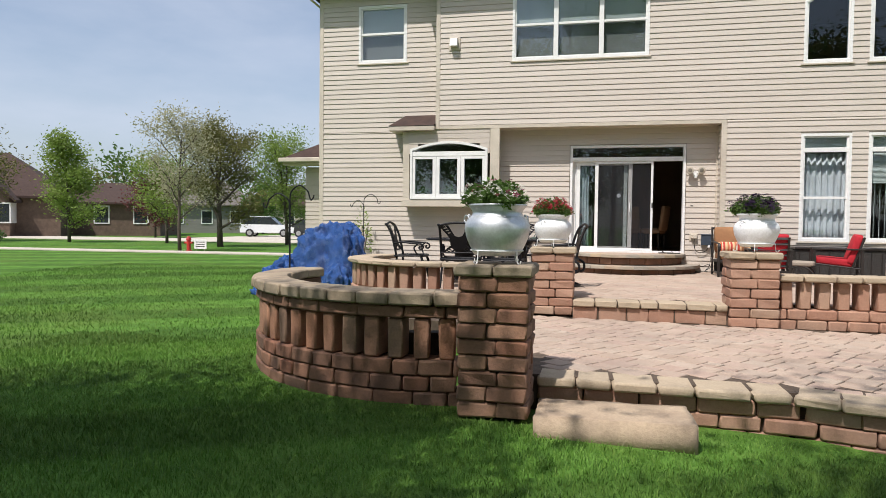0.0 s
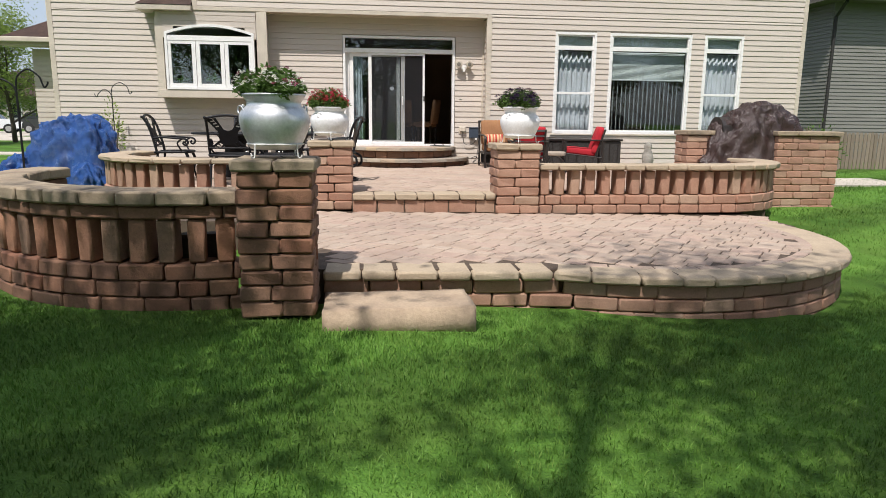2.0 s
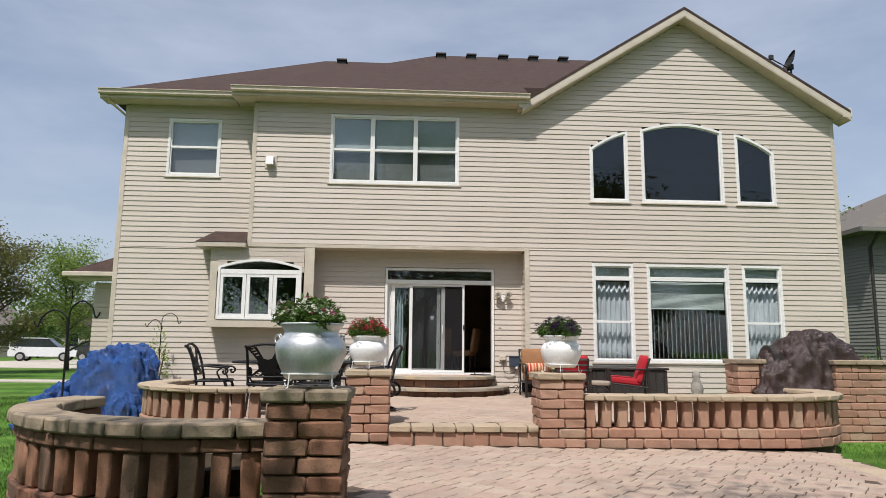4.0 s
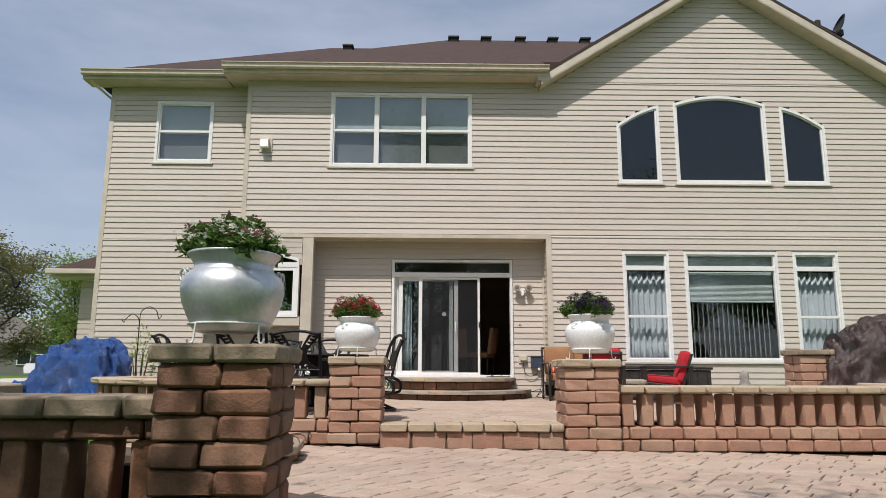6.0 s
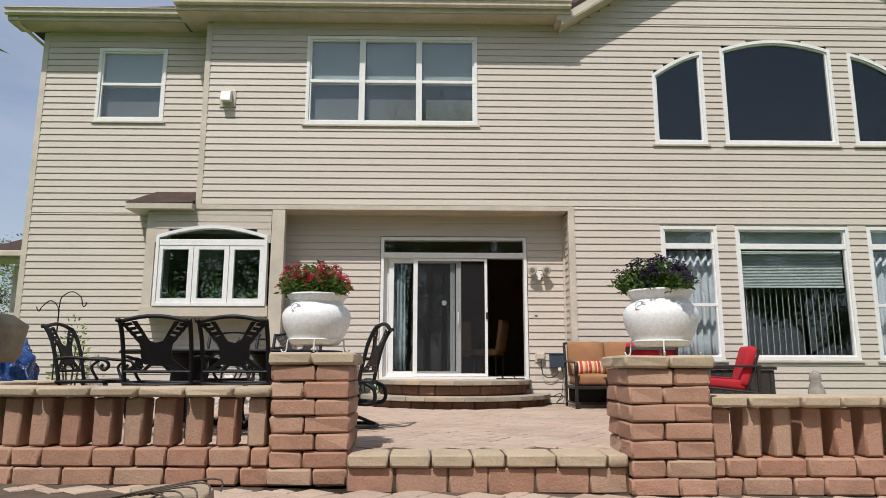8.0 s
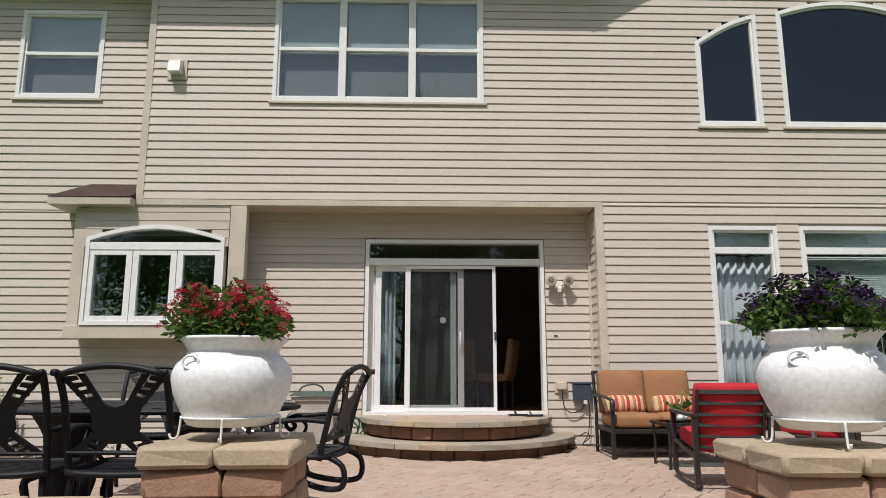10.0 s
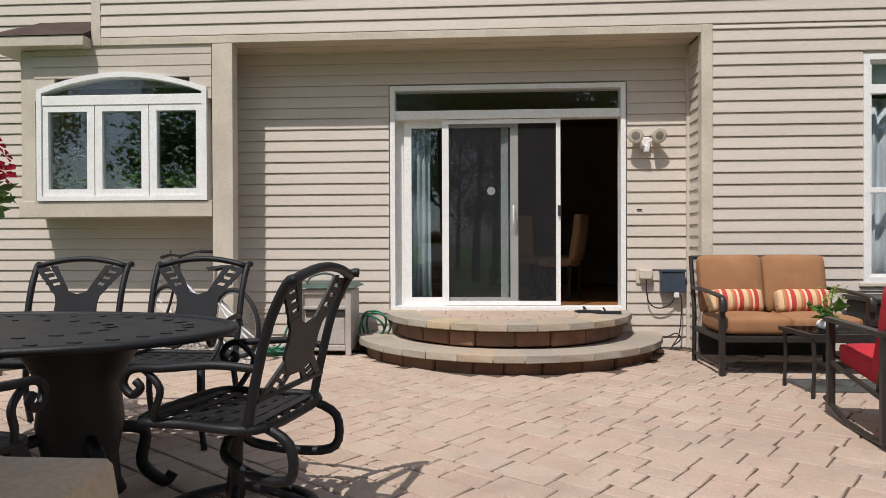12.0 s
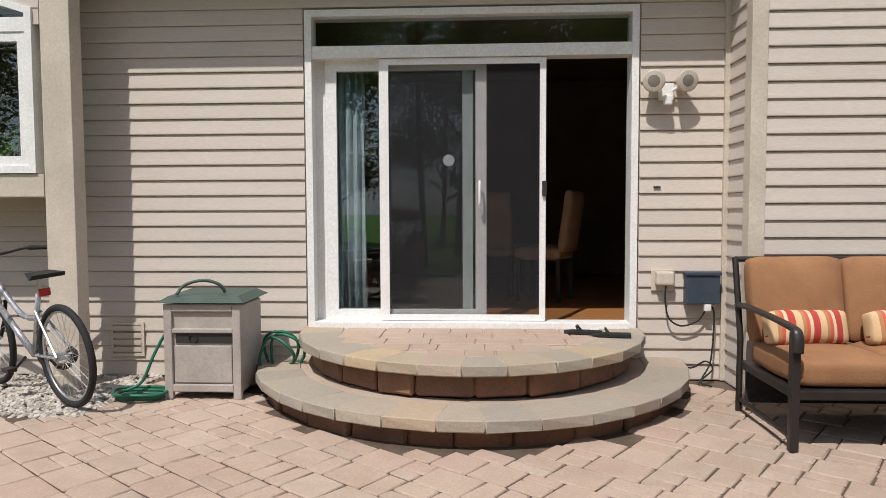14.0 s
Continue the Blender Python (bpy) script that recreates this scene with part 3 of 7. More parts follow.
tagged(part("downspout", tube([(X_L - 0.3, REC - 0.40, 6.46), (X_L - 0.3, REC - 0.28, 6.36), (X_L - 0.075, REC + 0.16, 6.16), (X_L - 0.075, REC + 0.16, -0.1)], 0.035, 8), GUT_WHITE),
       label="beige downspout at the house corner", category="downspout", kind="structure")
VENT_DARK = plain("dark_roof_vent", (0.03, 0.028, 0.026), rough=0.6)
for x in (-2.75, 0.15, 1.05, 2.0, 2.9, 3.8):
    zr = E0 + 4.6 * S if x > -1 else E0 + 4.15 * S
    v = thing("roof_vent", "dark square vent cap on the brown roof", "roof vent", "roof vents")
    part("base", box(x - 0.12, x + 0.12, 4.1, 4.4, zr - 0.25, zr + 0.04), VENT_DARK, v)
    part("hood", box(x - 0.15, x + 0.15, 4.05, 4.45, zr + 0.04, zr + 0.10, bevel=0.02), VENT_DARK, v)

# lower side annex
annex = thing("house_annex", "set-back beige wing with a brown hip roof", "annex")
part("wall", box(-8.25, X_L - 0.05, 2.0, 8.0, -0.4, 2.45), SIDING, annex)
for i in range(21):
    part("siding_board", box(-8.262, X_L - 0.06, 1.986, 2.0, 0.02 + i * LAP, 0.02 + i * LAP + 0.095), SIDING, annex)
part("roof", hull([(-8.72, 1.55, 2.66), (X_L - 0.05, 1.55, 2.66), (-8.72, 8.4, 2.66), (X_L - 0.05, 8.4, 2.66), (X_L - 0.05, 2.8, 3.5), (X_L - 0.05, 7.2, 3.5)]), SHINGLE, annex)
part("gutter", box(-8.80, X_L - 0.06, 1.45, 1.55, 2.55, 2.66, bevel=0.02), TRIM_BEIGE, annex)
part("soffit", box(-8.71, X_L - 0.06, 1.56, 2.0, 2.48, 2.55), SOFFIT, annex)


# ---- windows ----
SHADE = plain("pale_window_shade", (0.40, 0.42, 0.41), rough=0.9, scale=3)
SHADE_LOW = plain("grey_window_shade", (0.16, 0.16, 0.155), rough=0.9, scale=3)


def pane(poly, y, parent, ma=GLASS, name="pane"):
    ob = part(name, add_prism(bmesh.new(), poly, y, y + 0.005), ma, parent)
    ob.visible_shadow = False
    return ob


def window(name, poly, y, label, bars=(), posts=(), casing=0.055, sill=True, dark=False):
    """casing, sashes, bars at heights, posts at x, panes."""
    win = thing(name, label, "window", kind="structure")
    part("window_frame", add_ring(bmesh.new(), poly, casing, y - 0.030, y + 0.10), TRIM_WHITE, win)
    inner = inset(poly, casing)
    x0, x1 = min(p[0] for p in inner), max(p[0] for p in inner)
    z0, z1 = min(p[1] for p in inner), max(p[1] for p in inner)
    part("sash", add_ring(bmesh.new(), inner, 0.028, y - 0.006, y + 0.06), TRIM_WHITE, win)
    for z, h in bars:
        part("rail", box(x0, x1, y - 0.012, y + 0.05, z - h / 2, z + h / 2, bevel=0.004), TRIM_WHITE, win)
    for x, wd in posts:
        part("mullion", box(x - wd / 2, x + wd / 2, y - 0.022, y + 0.055, z0, z1, bevel=0.004), TRIM_WHITE, win)
    pane(inset(inner, 0.02), y + 0.026, win, GLASS_DARK if dark else GLASS)
    if sill:
        xa, xb, zb = min(p[0] for p in poly), max(p[0] for p in poly), min(p[1] for p in poly)
        part("window_sill", box(xa - 0.04, xb + 0.04, y - 0.045, y + 0.004, zb - 0.035, zb - 0.002, bevel=0.005), TRIM_BEIGE, win)
    return win


w3 = window("window_1", WIN_W3, 0.0, "triple white sash window with grey shades", bars=((5.33, 0.05),), posts=((-1.56, 0.10), (-0.60, 0.10)))
w1 = window("window_2", WIN_1, REC, "white sash window with a pale shade", bars=((5.42, 0.05),))
for x0, x1, z0, zm, z1, y in ((-2.44, -1.62, 4.6, 5.33, 6.06, 0.0), (-1.50, -0.66, 4.6, 5.33, 6.06, 0.0), (-0.54, 0.33, 4.6, 5.33, 6.06, 0.0),
                              (-6.24, -5.12, 4.81, 5.42, 6.04, REC)):
    sh = thing("roller_blind", "pale pleated shade hanging behind the sash window", "blind", "upstairs blinds")
    part("fabric", box(x0, x1, y + 0.08, y + 0.09, zm - 0.02, z1), SHADE, sh)
    part("hem_bar", box(x0, x1, y + 0.076, y + 0.094, zm - 0.045, zm - 0.02), SHADE_LOW, sh)
    part("lower_fabric", box(x0, x1, y + 0.12, y + 0.125, z0, zm - 0.03), SHADE_LOW, sh)
window("window_3", ARCH_C, 0.0, "wide arched picture window with dark glass", dark=True)
window("window_4", ARCH_L, 0.0, "tall window with a curved top and dark glass", dark=True)
window("window_5", ARCH_R, 0.0, "tall window with a curved top and dark glass", dark=True)
wa = window("window_6", WIN_A, 0.0, "wide white picture window with a transom", bars=((2.53, 0.09),))
wb = window("window_7", WIN_B, 0.0, "narrow white sash window with grey curtains", bars=((2.53, 0.09), (1.57, 0.05)))
wc = window("window_8", WIN_C, 0.0, "narrow white sash window with grey curtains", bars=((2.53, 0.09), (1.57, 0.05)))
CURTAIN = plain("grey_curtain", (0.62, 0.62, 0.66), rough=0.9, scale=4, stretch=(6, 6, 0.5))


def curtain(x0, x1, z0, z1, y, folds):
    cols = folds * 8
    v, f = [], []
    for i in range(cols + 1):
        u = i / cols
        for j in range(5):
            z = z0 + (z1 - z0) * j / 4
            a = 0.035 * (0.7 + 0.3 * (1 - j / 4))
            v.append((x0 + (x1 - x0) * u + 0.01 * math.sin(j + i), y + a * math.sin(2 * math.pi * folds * u + 0.4 * math.sin(3 * u + j * 0.5)), z))
    for i in range(cols):
        for j in range(4):
            a = i * 5 + j
            f.append((a, a + 5, a + 6, a + 1))
    me = raw_mesh("fabric", v, f, True)
    c = thing("curtain", "grey pleated curtain hanging behind a window", "curtain", "curtains")
    ob = part("fabric", me, CURTAIN, c)
    s = ob.modifiers.new("cloth", "SOLIDIFY")
    s.thickness = 0.004
    part("rod", tube([(x0 - 0.03, y, z1 + 0.02), (x1 + 0.03, y, z1 + 0.02)], 0.012, 8), VENT_DARK, c)
    return c


for x0, x1 in ((3.38, 3.82), (3.83, 4.30), (6.79, 7.23), (7.24, 7.70)):
    curtain(x0, x1, 0.5, 2.48, 0.205, 4)
BLIND_WHITE = plain("pale_blind_slat", (0.55, 0.57, 0.55), rough=0.5)
blind = thing("window_blind", "raised pale slatted blind in the picture window", "blind")
for i in range(24):
    part("slat", box(-0.87, 0.87, -0.014, 0.014, -0.001, 0.001, pose(5.53, 0.135, 1.90 + i * 0.0245, 58, 0, 0)), BLIND_WHITE, blind)
part("bottom_rail", box(4.66, 6.40, 0.115, 0.155, 1.865, 1.888, bevel=0.004), BLIND_WHITE, blind)
for x0, x1 in ((3.42, 4.23), (4.66, 6.40), (6.83, 7.63)):
    tb = thing("roller_blind", "pale roller shade behind a window transom", "blind", "transom blinds")
    part("fabric", box(x0, x1, 0.085, 0.09, 2.575, 2.80), SHADE, tb)
    part("roller", tube([(x0, 0.1, 2.795), (x1, 0.1, 2.795)], 0.016, 8), BLIND_WHITE, tb)
BLIND_DARK = plain("dark_vertical_slat", (0.10, 0.105, 0.10), rough=0.35)
vb = thing("vertical_blind", "dark vertical slat blind behind the picture window", "blind")
for i in range(17):
    part("slat", box(-0.04, 0.04, -0.002, 0.002, 0.72, 1.86, Matrix.Translation((4.72 + i * 0.1, 0.22, 0)) @ Matrix.Rotation(radians(62), 4, "Z")), BLIND_DARK, vb)
    # thin pale bar standing in for light caught on the slat's edge
    part("slat_edge", box(4.685 + i * 0.1, 4.692 + i * 0.1, 0.178, 0.184, 0.72, 1.86), BLIND_WHITE, vb)

# ---- sliding door with transom ----
door = thing("door_1", "white sliding patio door standing half open", "door", kind="structure")
part("door_frame", add_ring(bmesh.new(), DOOR, 0.05, REC - 0.035, REC + 0.13), TRIM_WHITE, door)
part("head_rail", box(-1.17, 1.17, REC - 0.02, REC + 0.11, 2.38, 2.47, bevel=0.004), TRIM_WHITE, door)
part("sill", box(-1.17, 1.17, REC - 0.055, REC + 0.10, 0.37, 0.425, bevel=0.005), TRIM_WHITE, door)
pane(rect(-1.16, 1.16, 2.47, 2.68), REC + 0.04, door)
for name, x0, x1, y, st in (("fixed_leaf", -1.17, 0.02, REC + 0.085, 0.078), ("sliding_leaf", -1.085, 0.122, REC + 0.042, 0.082)):
    leaf = part(name, add_ring(bmesh.new(), rect(x0, x1, 0.425, 2.38), st, y, y + 0.035), TRIM_WHITE, door)
    pane(rect(x0 + st - 0.01, x1 - st + 0.01, 0.49, 2.31), y + 0.015, leaf)
screen = part("screen_leaf", add_ring(bmesh.new(), rect(-0.675, 0.558, 0.43, 2.375), 0.045, REC + 0.0, REC + 0.022), TRIM_WHITE, door)
part("screen_stile", box(-0.632, -0.605, REC + 0.001, REC + 0.021, 0.475, 2.33, bevel=0.003), TRIM_WHITE, screen)
part("screen_mesh", box(-0.61, 0.52, REC + 0.009, REC + 0.011, 0.47, 2.335), SCREEN, screen)
part("handle", tube(smooth_path([(0.07, REC + 0.002, 1.28), (0.07, REC - 0.035, 1.31), (0.07, REC - 0.035, 1.44), (0.07, REC + 0.002, 1.47)], 4), 0.009, 8), TRIM_WHITE, door)
part("latch", box(0.53, 0.565, REC - 0.022, REC + 0.0, 1.36, 1.47, bevel=0.005), VENT_DARK, door)
STICKER = plain("sticker_paper", (0.55, 0.6, 0.62), rough=0.6)
bm = add_lathe(bmesh.new(), [(0.045, 0), (0.045, 0.002)], 8, Matrix.Translation((-0.16, REC + 0.052, 1.63)) @ Matrix.Rotation(radians(90), 4, "X"))
part("sticker", bm, STICKER, door, "pale octagonal sticker")

# ---- bay window ----
bay = thing("window_bay", "white box bay window with an arched head", "window", kind="structure")
part("side_panel", box(-4.98, -4.83, 0.0, REC, 1.37, 3.06, bevel=0.004), TRIM_BEIGE, bay)
part("base_panel", box(-5.0, -2.975, -0.015, REC, 1.36, 1.52, bevel=0.004), TRIM_BEIGE, bay)
bayface = [(-4.80, 1.525), (-3.02, 1.525)] + arc_top(-4.80, -3.02, 2.66, 0.17)
part("window_frame", add_ring(bmesh.new(), bayface, 0.05, -0.03, 0.10), TRIM_WHITE, bay)
part("rail", box(-4.75, -3.07, -0.02, 0.08, 2.50, 2.60, bevel=0.004), TRIM_WHITE, bay)
for x0, x1 in ((-4.76, -4.20), (-4.19, -3.63), (-3.62, -3.06)):
    s = part("sash", add_ring(bmesh.new(), rect(x0, x1, 1.57, 2.51), 0.075, -0.012, 0.06), TRIM_WHITE, bay)
    pane(rect(x0 + 0.06, x1 - 0.06, 1.63, 2.45), 0.02, s)
pane(inset(bayface, 0.04), 0.03, bay)
# wall above the arch
z = 2.55
bm = bmesh.new()
while z < 3.05:
    cut = span_at(bayface, z + 0.055)
    for a, b in (((-4.83, -2.975),) if not cut else ((-4.83, cut[0]), (cut[1], -2.975))):
        if b - a > 0.02:
            add_box(bm, a, b, -0.012, 0.03, z, min(z + LAP - 0.012, 3.06))
            add_box(bm, a, b, -0.004, 0.03, z + LAP - 0.012, min(z + LAP, 3.06))
    z += LAP
part("head_siding", bm, SIDING, bay)
part("roof_board", box(-5.28, X_STEP - 0.03, -0.16, REC, 3.07, 3.17, bevel=0.005), TRIM_BEIGE, bay)
part("roof_slope", hull([(-5.28, -0.17, 3.175), (X_STEP - 0.03, -0.17, 3.175), (-5.28, REC, 3.175), (X_STEP - 0.03, REC, 3.175), (-5.02, REC, 3.50), (X_STEP - 0.03, REC, 3.50)]), SHINGLE, bay)
part("inner_shelf", box(-4.82, -3.0, 0.10, 1.2, 1.40, 1.55), TRIM_WHITE, bay)

# pale drape drawn aside behind the fixed leaf
for x0, x1 in ((-1.10, -0.80),):
    c = curtain(x0, x1, 0.42, 2.40, REC + 0.16, 5)
    c["label"] = "pale drape drawn aside behind the sliding door"

# ---- ground ----
LOW_Z = -0.237


def patio_z(y):
    """Level of the upper patio."""
    return 0.0


def low_z(x):
    """The lower terrace falls slightly to the east."""
    return LOW_Z - 0.016 * x


def ground_z(x, y):
    pts = ((-30, -0.54), (-10, -0.48), (-4.5, -0.42), (-1.0, -0.27), (20, -0.27), (400, -0.6))
    # the lawn falls away to the east in front of the terrace
    east = 0.05 * (min(max(x, -1.2), 5.0) + 1.2) * min(max((-5.5 - y) / 3.0, 0.0), 1.0) * min(max((y + 24.0) / 8.0, 0.0), 1.0)
    if y <= pts[0][0]:
        return pts[0][1]
    for (a, za), (b, zb) in zip(pts, pts[1:]):
        if y <= b:
            t = (y - a) / (b - a)
            return za + (zb - za) * t - east
    return pts[-1][1]


def sheet(name, xs, ys, zf, material, label, category):
    v = [(x, y, zf(x, y)) for y in ys for x in xs]
    n = len(xs)
    f = [(j * n + i, j * n + i + 1, (j + 1) * n + i + 1, (j + 1) * n + i) for j in range(len(ys) - 1) for i in range(n - 1)]
    return tagged(part(name, raw_mesh(name, v, f, True), material), label=label, category=category, kind="structure")


gx = [-900, -300, -120, -60, -40, -30, -24, -20] + [-16 + 0.8 * i for i in range(41)] + [20, 26, 34, 50, 90, 200, 900]
gy = [-500, -120, -60, -40, -30, -24] + [-20 + 0.8 * i for i in range(28)] + [4, 8, 12, 16, 20, 26, 34, 45, 60, 90, 150, 300, 1200]


def lawn_z(x, y):
    z = ground_z(x, y) + 0.02 * noise.noise(Vector((x * 0.5, y * 0.5, 0)))
    if -6.9 < x < 8.6 and y > -0.8 and y < 9:
        z = -0.40
    if -1.9 < x < 3.9 and -9.0 < y < -6.2:
        z = -0.86
    if -3.5 < x < 4.9 and -6.2 <= y < 0.2:
        z = -0.62
    return z


ground = sheet("ground", gx, gy, lawn_z, LAWN, "mown green lawn with light and shade", "lawn")

# ---- blades of grass ----
rng = np.random.default_rng(5)


def grass(name, count, x0, x1, y0, y1, tall, wide, keep):
    x, y = rng.uniform(x0, x1, count * 2), rng.uniform(y0, y1, count * 2)
    ok = np.array([keep(a, b) for a, b in zip(x, y)])
    x, y = x[ok][:count], y[ok][:count]
    n = len(x)
    z = np.array([ground_z(a, b) for a, b in zip(x, y)]) - 0.01
    h = tall * rng.uniform(0.55, 1.2, n)
    a, lean, la = rng.uniform(0, 2 * math.pi, n), rng.uniform(0.1, 0.9, n) * h, rng.uniform(0, 2 * math.pi, n)
    dx, dy = np.cos(a) * wide / 2, np.sin(a) * wide / 2
    v = np.empty((n, 5, 3))
    mx, my = x + np.cos(la) * lean * 0.35, y + np.sin(la) * lean * 0.35
    v[:, 0] = np.stack([x - dx, y - dy, z], 1)
    v[:, 1] = np.stack([x + dx, y + dy, z], 1)
    v[:, 2] = np.stack([mx + dx * 0.8, my + dy * 0.8, z + h * 0.6], 1)
    v[:, 3] = np.stack([mx - dx * 0.8, my - dy * 0.8, z + h * 0.6], 1)
    v[:, 4] = np.stack([x + np.cos(la) * lean, y + np.sin(la) * lean, z + h], 1)
    base = np.arange(n) * 5
    f = np.concatenate([np.stack([base, base + 1, base + 2], 1), np.stack([base, base + 2, base + 3], 1), np.stack([base + 3, base + 2, base + 4], 1)])
    me = bpy.data.meshes.new(name)
    me.from_pydata(v.reshape(-1, 3), [], f)
    return tagged(part(name, me, GRASS), label="short green blades of lawn grass", category="grass", kind="stuff")


def on_lawn(x, y):
    if (x - 1.87) ** 2 + (y + 7.2) ** 2 < 2.72 ** 2 or -3.6 < x < 5.4 and y > -6.15:
        return False
    if -1.75 < x < 0.95 and y > -9.70 or -1.71 < x < -1.08 and y > -10.07 or -1.10 < x < 0.02 and y > -10.28:
        return False
    r = (x + 2.2) ** 2 + (y + 7.72) ** 2
    return not (r < 2.1 ** 2 and (r > 1.6 ** 2 or x > -2.6))


grass("grass_near", 170000, -7.0, 6.5, -13.0, -7.6, 0.045, 0.006, on_lawn)
grass("grass_side", 70000, -14.0, -3.0, -11.0, 2.0, 0.045, 0.012, lambda x, y: on_lawn(x, y) and (x < -7.4 or y < -0.5))
grass("grass_east", 40000, 4.6, 13.0, -10.0, 4.0, 0.05, 0.010, lambda x, y: on_lawn(x, y) and (x > 9.1 or y < -0.4) and not (5.8 < x < 7.1 and -4.5 < y < -3.4))

# ---- leaves, flowers and trees ----


def leaf_mesh(name, centres, normals_seed, size, aspect=0.5, droop=0.0):
    """Many small folded leaves round the given centres."""
    r = np.random.default_rng(normals_seed)
    c = np.asarray(centres, float)
    n = len(c)
    d = r.normal(size=(n, 3))
    d[:, 2] = d[:, 2] * 0.6 + 0.2 - droop
    d /= np.linalg.norm(d, axis=1)[:, None]
    s = np.cross(d, r.normal(size=(n, 3)))
    s /= np.linalg.norm(s, axis=1)[:, None] + 1e-9
    up = np.cross(s, d)
    ln = size * r.uniform(0.6, 1.25, n)[:, None]
    wd = ln * aspect * 0.5
    v = np.empty((n, 5, 3))
    v[:, 0] = c
    v[:, 1] = c + d * ln * 0.5 + s * wd + up * wd * 0.35
    v[:, 2] = c + d * ln
    v[:, 3] = c + d * ln * 0.5 - s * wd + up * wd * 0.35
    v[:, 4] = c + d * ln * 0.5
    b = np.arange(n) * 5
    f = np.concatenate([np.stack([b, b + 1, b + 4], 1), np.stack([b + 4, b + 1, b + 2], 1), np.stack([b, b + 4, b + 3], 1), np.stack([b + 4, b + 2, b + 3], 1)])
    me = bpy.data.meshes.new(name)
    me.from_pydata(v.reshape(-1, 3), [], f)
    return me


def leaf_material(name, dark, light):
    ma = surface(name, [(0.3, dark), (0.7, light)], scale=4, fine=40, rough=0.55, bump=0, island=[(0.0, tint(dark, 0.7)), (1.0, tint(light, 1.2))], spread=0.6, spec=0.3)
    nt = ma.node_tree
    b = nt.nodes["Principled BSDF"]
    out = nt.nodes["Material Output"]
    tl = node(nt, "ShaderNodeBsdfTranslucent", Color=(*tint(light, 1.3), 1))
    ms = nt.nodes.new("ShaderNodeMixShader")
    ms.inputs[0].default_value = 0.3
    nt.links.new(b.outputs[0], ms.inputs[1])
    nt.links.new(tl.outputs[0], ms.inputs[2])
    nt.links.new(ms.outputs[0], out.inputs["Surface"])
    return ma


LEAF_DARK = leaf_material("dark_leaf", (0.035, 0.07, 0.02), (0.075, 0.13, 0.035))
LEAF_MID = leaf_material("green_leaf", (0.055, 0.11, 0.022), (0.11, 0.19, 0.04))
LEAF_SPRING = leaf_material("spring_leaf", (0.13, 0.20, 0.035), (0.24, 0.32, 0.07))
LEAF_OLIVE = leaf_material("olive_bud_leaf", (0.10, 0.105, 0.03), (0.19, 0.18, 0.06))
LEAF_PALE = leaf_material("pale_bud_leaf", (0.28, 0.27, 0.16), (0.42, 0.40, 0.26))
LEAF_RED = leaf_material("maroon_leaf", (0.07, 0.02, 0.02), (0.13, 0.04, 0.035))
BARK = surface("grey_brown_bark", [(0.3, (0.06, 0.045, 0.035)), (0.7, (0.13, 0.105, 0.085))], scale=9, stretch=(1, 1, 0.25), fine=60, rough=0.95, bump=0.8)


def grow(base, height, spread, seed, levels=3, first=0.25, lean=0.0, radius=0.12, shape="round"):
    """Trunk and limbs as one mesh; returns it with the twig ends."""
    r = random.Random(seed)
    bm = bmesh.new()
    tips = []

    def limb(p, d, ln, rad, lev):
        pts, q, dd = [p], p.copy(), d.copy()
        k = 5 if lev == 0 else 4
        for i in range(k):
            dd = (dd + Vector((r.uniform(-1, 1), r.uniform(-1, 1), r.uniform(-0.3, 0.6))) * (0.06 if lev == 0 else 0.16)).normalized()
            q = q + dd * ln / k
            pts.append(q.copy())
        rs = [rad * (1 - 0.72 * i / k) for i in range(k + 1)]
        add_tube(bm, pts, rs, 7 if lev == 0 else 5 if lev == 1 else 4)
        if lev >= levels:
            for pt in pts[1:]:
                tips.append(pt)
            return
        n = (11, 6, 4)[lev] if lev < 3 else 3
        for i in range(n):
            t = first + (1 - first) * (i + r.random() * 0.7) / n if lev == 0 else r.uniform(0.25, 1.0)
            t = min(t, 0.999)
            j = int(t * k)
            at = pts[j].lerp(pts[j + 1], t * k - j)
            a = r.uniform(0, 2 * math.pi) if lev else i * 2.4 + r.uniform(-0.4, 0.4)
            out = Vector((math.cos(a), math.sin(a), 0))
            if lev == 0:
                rise = 0.45 + 0.9 * t
                reach = spread * (0.55 + 0.45 * math.sin(math.pi * min((t - first) / (1 - first) * 0.8 + 0.15, 1))) if shape == "round" else spread * (1.1 - 0.75 * t)
            else:
                out = (out + d * 0.7).normalized()
                rise = r.uniform(0.1, 0.6)
                reach = ln * r.uniform(0.35, 0.6)
            limb(at, (out + Vector((0, 0, rise))).normalized(), reach, rs[j] * 0.55, lev + 1)
        tips.append(pts[-1])

    limb(Vector(base), Vector((lean, 0, 1)).normalized(), height * 0.86, radius, 0)
    return bm, tips


def tree(label, x, y, height, spread, seed, leaf, count, size, radius=0.1, first=0.25, shape="round", z=None, fuzz=0.35, levels=3, group=""):
    tr = thing("tree", label, "tree", group)
    zb = ground_z(x, y) - 0.05 if z is None else z
    bm, tips = grow((x, y, zb), height, spread, seed, levels, first, radius=radius, shape=shape)
    part("trunk", bm, BARK, tr, smooth=True)
    r = np.random.default_rng(seed)
    t = np.array([tuple(p) for p in tips])
    c = t[r.integers(0, len(t), count)] + r.normal(size=(count, 3)) * fuzz * np.array([1, 1, 0.8])
    c = c[c[:, 2] > zb + height * first * 0.75]
    part("crown", leaf_mesh("crown", c, seed, size), leaf, tr)
    return tr


